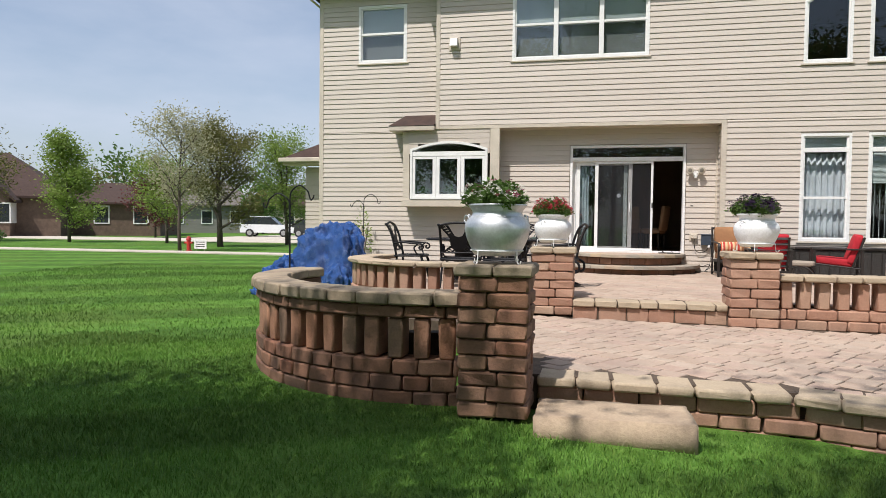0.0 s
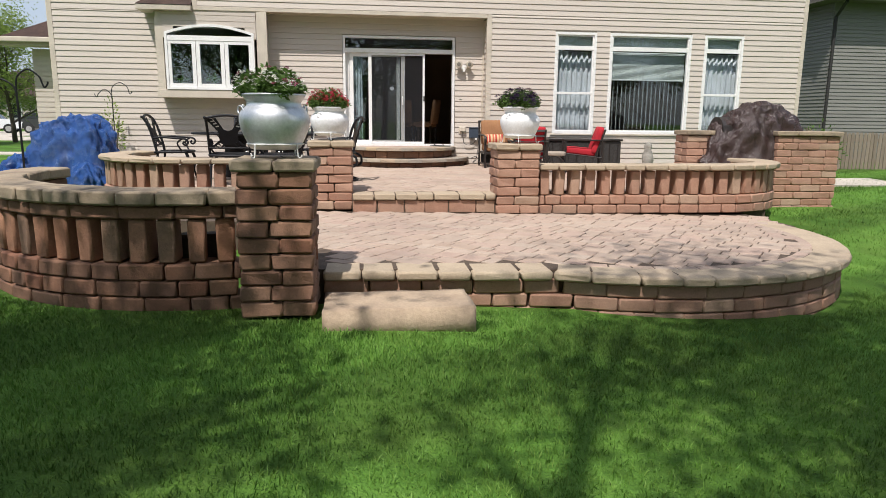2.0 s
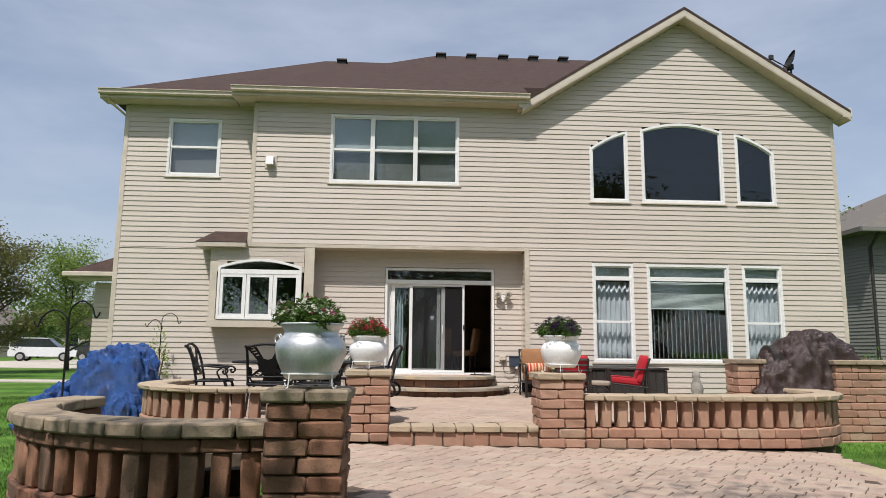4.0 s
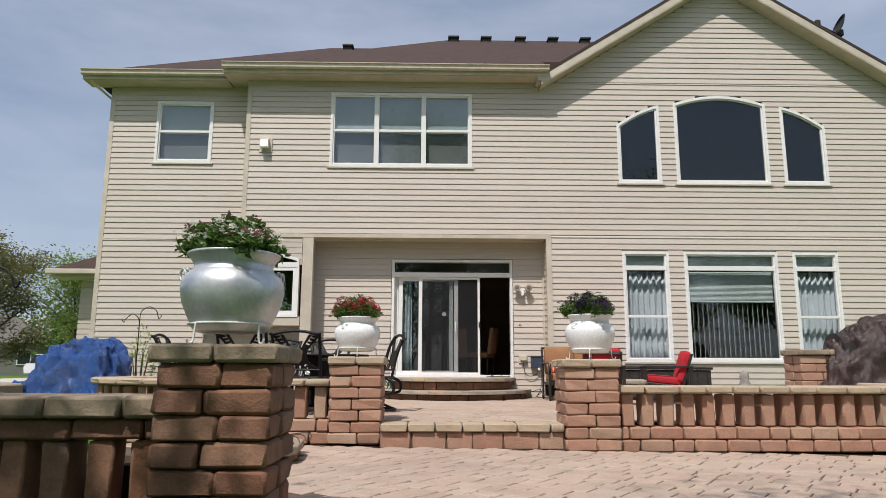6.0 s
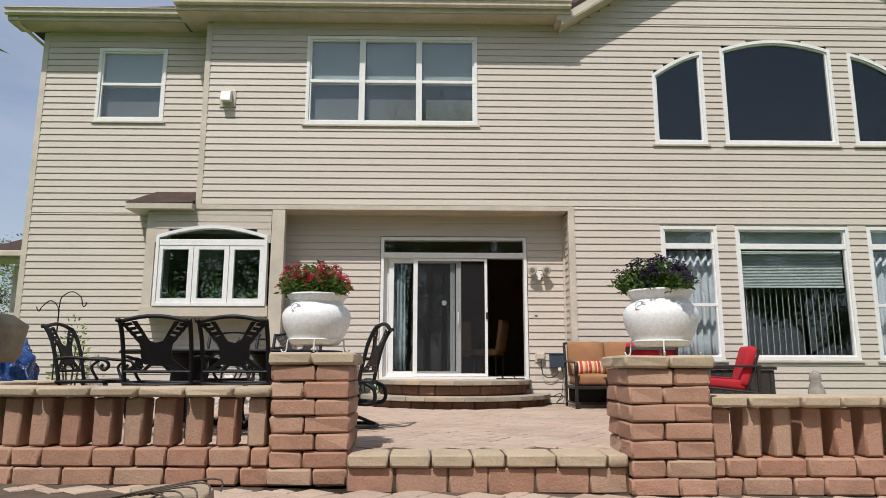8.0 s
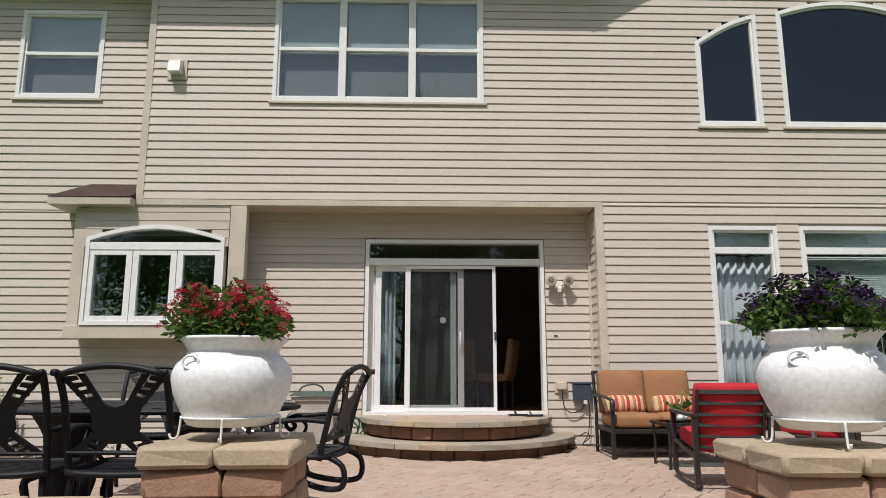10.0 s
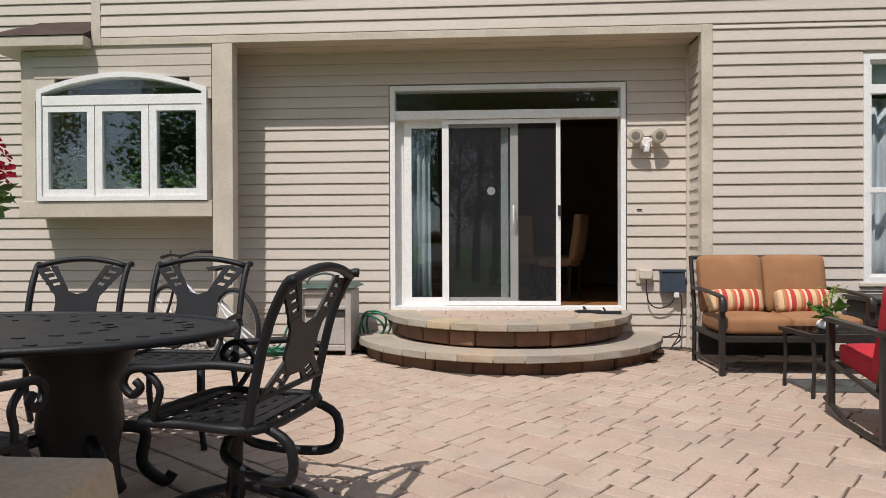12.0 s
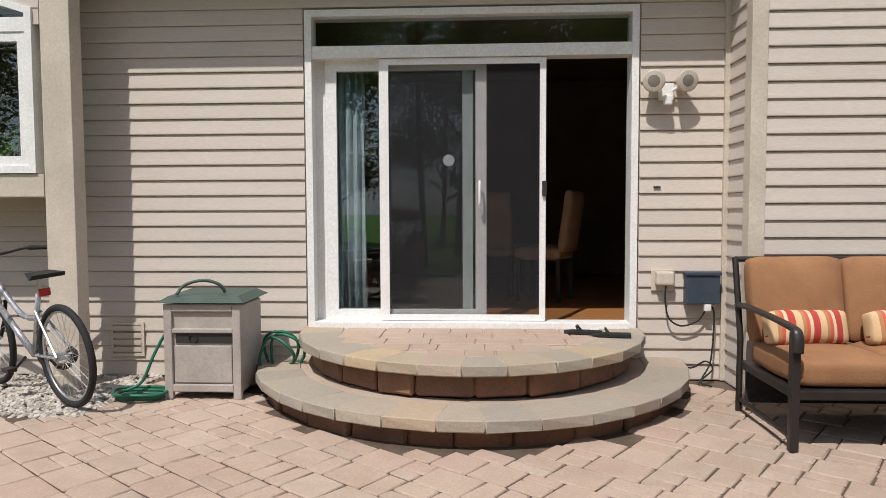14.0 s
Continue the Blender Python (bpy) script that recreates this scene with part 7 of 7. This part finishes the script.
# ---- walls, patios and steps, piece by piece ----
mrng = random.Random(11)
COURSE = 0.114


def pillar(name, x0, y0, z0, courses, size, block, label, course=COURSE):
    """Square pier: four blocks a course with wandering joints, and four cap stones."""
    p = thing(name, label, "pillar", "patio pillars")
    part("core", box(x0 + 0.05, x0 + size - 0.05, y0 + 0.05, y0 + size - 0.05, z0, z0 + courses * course), JOINT, p)
    g = 0.005
    for c in range(courses):
        z = z0 + (c + 0.5) * course
        fx = size * (0.42 if c % 2 else 0.56)
        fy = size * (0.56 if c % 2 else 0.44)
        for xa, xb in ((0, fx), (fx, size)):
            for ya, yb in ((0, fy), (fy, size)):
                me = piece_mesh(xb - xa - g, yb - ya - g, course - g, 0.015, mrng.randrange(5), block, 0.010)
                put_piece("block", me, p, Matrix.Translation((x0 + (xa + xb) / 2 + mrng.uniform(-0.004, 0.004), y0 + (ya + yb) / 2 + mrng.uniform(-0.004, 0.004), z))
                          @ Matrix.Rotation(radians(mrng.uniform(-0.8, 0.8)), 4, "Z"))
    zc = z0 + courses * course
    o, h, th = 0.028, size / 2, 0.085
    for sx in (0, 1):
        for sy in (0, 1):
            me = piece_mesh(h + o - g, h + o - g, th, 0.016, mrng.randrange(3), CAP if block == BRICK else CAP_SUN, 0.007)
            cx = x0 + (-o + (h + o) / 2 if sx == 0 else h + (h + o) / 2)
            cy = y0 + (-o + (h + o) / 2 if sy == 0 else h + (h + o) / 2)
            put_piece("cap_stone", me, p, Matrix.Translation((cx, cy, zc + th / 2)))
    return zc + th


P1_TOP = pillar("stone_pillar", -1.67, -10.035, -0.465, 9, 0.53, BRICK, "weathered tumbled-block pillar at the patio corner", 0.1162)
P2_TOP = pillar("stone_pillar", -1.478, -6.01, -0.215, 7, 0.545, BRICK_RED, "reddish block pillar beside the patio step", 0.1152)
P3_TOP = pillar("stone_pillar", 0.945, -6.13, -0.265, 7, 0.57, BRICK_RED, "reddish block pillar beside the patio step", 0.1195)


def run_points(ctrl, step=0.01):
    """Length along a plan line made of straight stretches and arcs: returns a function from length to place and heading."""
    pts = [Vector((x, y, 0)) for x, y in ctrl]
    acc = [0.0]
    for a, b in zip(pts, pts[1:]):
        acc.append(acc[-1] + (b - a).length)

    def at(s):
        s = min(max(s, 0), acc[-1] - 1e-6)
        i = 0
        while acc[i + 1] < s:
            i += 1
        t = (s - acc[i]) / (acc[i + 1] - acc[i])
        d = pts[i + 1] - pts[i]
        return pts[i] + d * t, math.atan2(d.y, d.x)
    return at, acc[-1]


def arc_pts(cx, cy, r, a0, a1, n=40):
    return [(cx + r * math.cos(radians(a0 + (a1 - a0) * i / n)), cy + r * math.sin(radians(a0 + (a1 - a0) * i / n))) for i in range(n + 1)]


def lay(parent, name, line, z0, h, depth, lengths, block, gap=0.005, offset=0.0, c=0.012, shift=0.0, jitter=0.004, tilt=False):
    """Lay a row of blocks along a plan line; the line is the outer face, the inside lies to the left of its heading."""
    at, total = run_points(line)
    s = -shift
    while s < total - 0.03:
        ln = mrng.choice(lengths)
        a, b = max(s, 0), min(s + ln, total)
        s += ln
        if b - a < 0.04:
            continue
        p0, p1 = at(a)[0], at(b)[0]
        d = p1 - p0
        hd = math.atan2(d.y, d.x)
        mid = (p0 + p1) / 2
        nrm = Vector((-math.sin(hd), math.cos(hd), 0))
        q = mid + nrm * (depth / 2 + offset + mrng.uniform(-jitter, jitter))
        me = piece_mesh(round(d.length - gap, 2), depth, h - gap, c, mrng.randrange(3), block)
        put_piece(name, me, parent, Matrix.Translation((q.x, q.y, z0 + h / 2 + (low_z(q.x) - LOW_Z if tilt else 0))) @ Matrix.Rotation(hd + radians(mrng.uniform(-0.7, 0.7)), 4, "Z"))


UPRIGHT = surface("orange_upright_block", [(0.28, (0.20, 0.105, 0.065)), (0.5, (0.31, 0.165, 0.10)), (0.74, (0.38, 0.22, 0.135))], scale=7, fine=55, rough=0.92, bump=0.55,
                  per_piece=[(0.0, (0.19, 0.135, 0.09)), (0.3, (0.36, 0.165, 0.095)), (0.55, (0.25, 0.165, 0.11)), (0.8, (0.40, 0.19, 0.11)), (1.0, (0.22, 0.15, 0.10))],
                  spread=0.75, stain=(0.078, 0.057, 0.045), stain_amount=0.5, stain_scale=2.5)


def balusters(parent, line, z0, h, block, pitch=0.205, wide=0.128, deep=0.21, offset=0.03):
    at, total = run_points(line)
    n = int(total / pitch)
    for i in range(n):
        p, hd = at((i + 0.5) * total / n)
        nrm = Vector((-math.sin(hd), math.cos(hd), 0))
        q = p + nrm * (offset + deep / 2)
        me = piece_mesh(deep - 0.0, wide, h - 0.006, 0.014, mrng.randrange(4), UPRIGHT if block == BRICK else block, 0.007)
        put_piece("upright_block", me, parent, Matrix.Translation((q.x, q.y, z0 + h / 2)) @ Matrix.Rotation(hd + radians(90 + mrng.uniform(-2, 2)), 4, "Z"))


def garden_wall(label, line, z0, low_courses, up_h, top_course, block, cap, cap_top):
    wl = thing("garden_wall", label, "garden wall", "patio walls")
    z = z0
    for c in range(low_courses):
        lay(wl, "block", line, z, COURSE + 0.013, 0.27, (0.22, 0.28, 0.34), block, gap=0.006, c=0.014, shift=0.17 * (c % 2))
        z += COURSE + 0.013
    balusters(wl, line, z, up_h, block)
    z += up_h
    if top_course:
        lay(wl, "block", line, z, 0.10, 0.27, (0.28, 0.34, 0.40), block, gap=0.006, c=0.014)
        z += 0.10
    lay(wl, "cap_stone", line, z, cap_top - z, 0.36, (0.28, 0.32, 0.36), cap, gap=0.008, c=0.017, offset=-0.045, jitter=0.008)
    return wl


C1_LINE = arc_pts(-2.20, -7.72, 2.05, 165, 284)
garden_wall("weathered curved baluster wall of tumbled blocks on the lawn", C1_LINE, -0.50, 3, 0.33, True, BRICK, CAP, 0.425)
# planting bed heaped against the inside of the lawn wall
bed = thing("planting_bed", "dark mulched planting bed behind the curved wall", "planting bed", kind="structure")
bv_, bf_ = [], []
for i in range(41):
    a_ = radians(165 + 118 * i / 40)
    for j, (r_, z_) in enumerate(((1.775, -0.60), (1.775, 0.06), (1.62, 0.05), (1.45, -0.10), (1.25, -0.33), (1.05, -0.50), (1.05, -0.60))):
        k_ = 0.02 * noise.noise(Vector((i * 0.7, j * 1.3, 2.0))) if 0 < j < 5 else 0
        bv_.append((-2.20 + r_ * math.cos(a_), -7.72 + r_ * math.sin(a_), z_ + k_))
for i in range(40):
    for j in range(6):
        q_ = i * 7 + j
        bf_.append((q_, q_ + 1, q_ + 8, q_ + 7))
part("mulch", raw_mesh("mulch", bv_, bf_), SOIL, bed)
C2_LINE = arc_pts(-2.95, -4.5, 1.5, 150, 270, 30) + [(-1.47, -6.0)]
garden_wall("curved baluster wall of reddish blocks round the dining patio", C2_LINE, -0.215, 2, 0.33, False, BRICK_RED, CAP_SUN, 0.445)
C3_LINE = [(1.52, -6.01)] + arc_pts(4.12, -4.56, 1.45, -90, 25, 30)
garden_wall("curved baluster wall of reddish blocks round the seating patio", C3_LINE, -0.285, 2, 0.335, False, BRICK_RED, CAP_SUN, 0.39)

# grill surround piers
for x0, x1, y0, y1, zb, n in ((5.93, 7.03, -4.4, -3.6, -0.50, 11), (4.60, 5.05, -3.95, -3.50, -0.05, 7)):
    pier = thing("grill_pier", "reddish block pier of the grill surround", "pillar", "grill piers")
    part("core", box(x0 + 0.05, x1 - 0.05, y0 + 0.05, y1 - 0.05, zb, zb + n * COURSE), JOINT, pier)
    for c in range(n):
        ring = [(x0, y0), (x1, y0)]
        lay(pier, "block", ring, zb + c * COURSE, COURSE, 0.2, (0.30, 0.36, 0.26), BRICK_RED, shift=0.15 * (c % 2))
        lay(pier, "block", [(x1, y0 + 0.2), (x1, y1)], zb + c * COURSE, COURSE, 0.2, (0.30, 0.36), BRICK_RED, shift=0.15 * (c % 2))
        lay(pier, "block", [(x0, y1), (x0, y0 + 0.2)], zb + c * COURSE, COURSE, 0.2, (0.30, 0.36), BRICK_RED, shift=0.15 * (c % 2))
    zt = zb + n * COURSE
    lay(pier, "cap_stone", [(x0 - 0.03, y0 - 0.03), (x1 + 0.03, y0 - 0.03)], zt, 0.08, 0.42, (0.36, 0.42), CAP)
    lay(pier, "cap_stone", [(x0 - 0.03, y0 + 0.40), (x1 + 0.03, y0 + 0.40)], zt, 0.08, y1 - y0 - 0.38, (0.36, 0.42), CAP)


# ---- paved floors ----
def clip_inside(poly, inside):
    return all(inside(x, y) for x, y in poly)


def paving(parent, zf, inside, bounds, near, theta, name):
    """Random ashlar pavers of three sizes turned by theta; near ones are objects, the rest is one mesh."""
    ct, st = math.cos(theta), math.sin(theta)
    cx, cy = (bounds[0] + bounds[1]) / 2, (bounds[2] + bounds[3]) / 2
    reach = math.hypot(bounds[1] - bounds[0], bounds[3] - bounds[2]) / 2 + 0.5
    cells = []
    v = -reach
    row = 0
    while v < reach:
        rh = 0.215
        u = -reach + mrng.uniform(0, 0.2)
        while u < reach:
            t = mrng.random()
            if t < 0.48:
                w = mrng.choice((0.23, 0.26, 0.29))
                cells.append((u, v, w, rh))
            elif t < 0.85:
                w = mrng.choice((0.15, 0.19, 0.23))
                k = mrng.choice((0.42, 0.58))
                cells.append((u, v, w, rh * k))
                cells.append((u, v + rh * k, w, rh * (1 - k)))
            else:
                w = 0.12
                cells.append((u, v, w, rh))
            u += w
        v += rh
        row += 1
    found = []
    for u, v, w, h in cells:
        um, vm = u + w / 2, v + h / 2
        x, y = cx + ct * um - st * vm, cy + st * um + ct * vm
        if bounds[0] < x < bounds[1] and bounds[2] < y < bounds[3] and inside(x, y):
            found.append((x, y, w, h))
    found.sort(key=lambda q: near(q[0], q[1]))
    th = 0.05
    rest_v, rest_f = [], []
    for i, (x, y, w, h) in enumerate(found):
        z = (zf(x) if zf is low_z else zf(y)) - th / 2 + mrng.uniform(-0.0012, 0.0008)
        m = Matrix.Translation((x, y, z)) @ Matrix.Rotation(theta + radians(mrng.uniform(-1.2, 1.2)), 4, "Z")
        me = piece_mesh(w - 0.009, h - 0.009, th, 0.007, mrng.randrange(4), PAVER, 0.004)
        if i < 300:
            put_piece("paver", me, parent, m)
        else:
            k = len(rest_v)
            rest_v += [tuple(m @ q.co) for q in me.vertices]
            rest_f += [tuple(k + j for j in p.vertices) for p in me.polygons]
    if rest_f:
        part(name, raw_mesh(name, rest_v, rest_f), PAVER_FAR, parent, "tan pavers of several sizes", kind="stuff")


def in_upper(x, y):
    if y > REC - 0.1 or y < -5.95:
        return False
    if y > 0 - 0.05 and x > X_REC - 0.1:
        return False
    if x < -2.35 and y > -0.62:
        return False
    if (x / 1.60) ** 2 + ((y - REC) / 1.68) ** 2 < 0.93:
        return False
    if -0.94 <= x <= 0.945:
        return y > -5.66
    if y > -4.6:
        return -4.25 < x < 5.35
    if x < 0:
        return (x > -2.95 or (x + 2.95) ** 2 + (y + 4.5) ** 2 < 1.25 ** 2) and y > -5.72
    return (x < 4.12 or (x - 4.12) ** 2 + (y + 4.56) ** 2 < 1.2 ** 2) and y > -5.72


def in_lower(x, y):
    if y > -6.08 or x < -1.5 and y < -7.9:
        return False
    if math.hypot(x + 2.5, y + 7.2) < 1.02:
        return False
    r = math.hypot(x - 1.87, y + 7.2)
    return r < 2.2 or (y > -9.28 and -1.12 < x < 1.2) or (-3.4 < x < 0 and y > -8.6) or (x > 3 and y > -6.9 and x < 4.6)


up = thing("patio_upper", "tan paver patio at the house", "patio", kind="structure")
bm = bmesh.new()
for xa, xb, ya, yb in ((-3.9, 5.0, -5.7, -0.5), (-2.35, 1.87, -0.5, REC - 0.003), (1.87, 5.3, -0.5, -0.003), (-0.94, 0.945, -6.05, -5.7)):
    vs = [bm.verts.new((x, y, z)) for y in (ya, yb) for x in (xa, xb) for z in (-0.5, patio_z(y) - 0.009)]
    bmesh.ops.convex_hull(bm, input=vs)
part("bed", bm, JOINT, up)
paving(up, patio_z, in_upper, (-4.4, 5.4, -6.0, 0.5), lambda x, y: (x - 0.1) ** 2 + (y + 2.3) ** 2, radians(-37), "far_pavers")
low = thing("patio_lower", "tan paver terrace one step above the lawn", "patio", kind="structure")
bm = bmesh.new()
vs = []
for k in range(48):
    a = 2 * math.pi * k / 48
    for z in (-0.9, LOW_Z - 0.016):
        vs.append(bm.verts.new((1.87 + 2.5 * math.cos(a), -7.2 + 2.5 * math.sin(a), z if z < -0.6 else low_z(1.87 + 2.5 * math.cos(a)) - 0.009)))
bmesh.ops.convex_hull(bm, input=vs)
for xa, xb, ya, yb in ((-1.5, 1.2, -9.5, -5.7), (-3.4, 4.6, -7.0, -5.6)):
    vs = [bm.verts.new((x, y, z)) for x in (xa, xb) for y in (ya, yb) for z in (-0.9, low_z(x) - 0.010)]
    bmesh.ops.convex_hull(bm, input=vs)
part("bed", bm, JOINT, low)
paving(low, low_z, in_lower, (-3.4, 4.8, -9.8, -6.0), lambda x, y: (x - 0.0) ** 2 + (y + 8.0) ** 2, radians(-37), "far_pavers")

# edge of the lower terrace: rim course, then edge stones over a riser of blocks
LIP = [(-1.11, -9.62), (0.765, -9.62)] + arc_pts(1.87, -7.2, 2.66, 245.5, 385, 40)
rim = thing("terrace_edge", "pale edge stones over a low block riser", "edging", kind="structure")
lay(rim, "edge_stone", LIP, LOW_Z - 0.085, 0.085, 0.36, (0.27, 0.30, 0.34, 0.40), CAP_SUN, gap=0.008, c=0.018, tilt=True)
for c in range(4):
    lay(rim, "block", LIP, LOW_Z - 0.085 - (c + 1) * 0.115, 0.115, 0.25, (0.30, 0.36, 0.42), BRICK_RED, gap=0.006, c=0.014, offset=0.065, shift=0.2 * (c % 2), tilt=True)
lay(rim, "border_stone", arc_pts(1.87, -7.2, 2.32, 250, 380, 40), LOW_Z - 0.05, 0.05, 0.12, (0.2, 0.24), PAVER, gap=0.008, tilt=True)
# step between the two patios
mid = thing("patio_step", "step of edge stones between the patio levels", "step", kind="structure")
lay(mid, "edge_stone", [(-0.94, -6.09), (0.94, -6.09)], 0.005 - 0.088, 0.088, 0.34, (0.22, 0.28, 0.34), CAP_SUN, gap=0.007, c=0.012)
lay(mid, "block", [(-0.94, -6.06), (0.94, -6.06)], LOW_Z - 0.02, 0.02 + 0.005 - 0.088 - LOW_Z, 0.2, (0.26, 0.32, 0.36), BRICK_RED, c=0.012)
# stone slab on the lawn
slab = thing("stone_step", "single rough tan stone slab lying on the lawn", "step")
bm = bmesh.new()
bmesh.ops.create_grid(bm, x_segments=20, y_segments=9, size=0.5)
top = list(bm.verts)
for vtx in top:
    vtx.co.x *= 1.08
    vtx.co.y *= 0.52
ex = bmesh.ops.extrude_face_region(bm, geom=list(bm.faces))
for g in ex["geom"]:
    if isinstance(g, bmesh.types.BMVert):
        g.co.z += 0.23
bmesh.ops.recalc_face_normals(bm, faces=bm.faces)
edge = [e for e in bm.edges if len(e.link_faces) == 2 and e.calc_face_angle(0) > 1.0]
bmesh.ops.bevel(bm, geom=edge, offset=0.009, segments=2, affect="EDGES")
for vtx in bm.verts:
    nv = noise.noise_vector(vtx.co * 7) * 0.012 + noise.noise_vector(vtx.co * 22) * 0.007
    vtx.co += Vector((nv.x, nv.y, nv.z * 0.5))
ob = part("slab", bm, SLAB, slab, smooth=True)
ob.matrix_basis = pose(-0.54, -9.99, -0.585, 0, 0, 1.5)

# ledge of the little fire ring behind the corner pillar
led = thing("stone_ledge", "low curved stone ledge with twigs lying on it", "ledge")
LED = arc_pts(-2.5, -7.2, 1.0, 322, 395, 16)
lay(led, "block", LED, LOW_Z + 0.03, 0.07, 0.25, (0.3, 0.36), BRICK, offset=0.04)
lay(led, "cap_stone", LED, LOW_Z + 0.09, 0.075, 0.40, (0.36, 0.44, 0.5), CAP, jitter=0.008)

# ---- rounded steps at the door ----
steps = thing("door_steps", "two rounded block steps with grey-tan cap stones", "steps", kind="structure")


def half_ring(a, b, n=60):
    return [(-a * math.cos(math.pi * i / n), REC - 0.02 - b * math.sin(math.pi * i / n)) for i in range(n + 1)]


for a, b, z0, z1 in ((1.545, 1.575, 0.0, 0.168), (1.25, 1.27, 0.168, 0.385)):
    zb = z0 if z0 > 0 else -0.04
    lay(steps, "block", half_ring(a - 0.085, b - 0.085), zb, z1 - 0.072 - zb, 0.16, (0.26, 0.32, 0.36), BRICK, c=0.018, jitter=0.012)
    lay(steps, "cap_stone", half_ring(a, b), z1 - 0.072, 0.072, 0.30, (0.26, 0.30, 0.30), STEP_STONE, gap=0.004, c=0.007, jitter=0.002)
    poly = [(x * 0.86, y * 0.86 + REC * 0.14) for x, y in half_ring(a, b)]
    bm = bmesh.new()
    vs = [bm.verts.new((x, y, z)) for x, y in poly for z in (zb, z1 - 0.012)]
    bmesh.ops.convex_hull(bm, input=vs)
    part("core", bm, PAVER, steps)
cells = []
y = REC - 0.06
while y > REC - 1.2:
    x = -1.1
    while x < 1.1:
        wd = mrng.choice((0.18, 0.24, 0.3))
        if ((x + wd / 2) / 0.97) ** 2 + ((y - 0.1 - REC) / 1.10) ** 2 < 0.92:
            me = piece_mesh(wd - 0.008, 0.19, 0.05, 0.007, mrng.randrange(4), PAVER, 0.004)
            put_piece("paver", me, steps, Matrix.Translation((x + wd / 2, y - 0.1, 0.385 - 0.027)) @ Matrix.Rotation(radians(mrng.uniform(-2, 2)), 4, "Z"))
        x += wd
    y -= 0.198
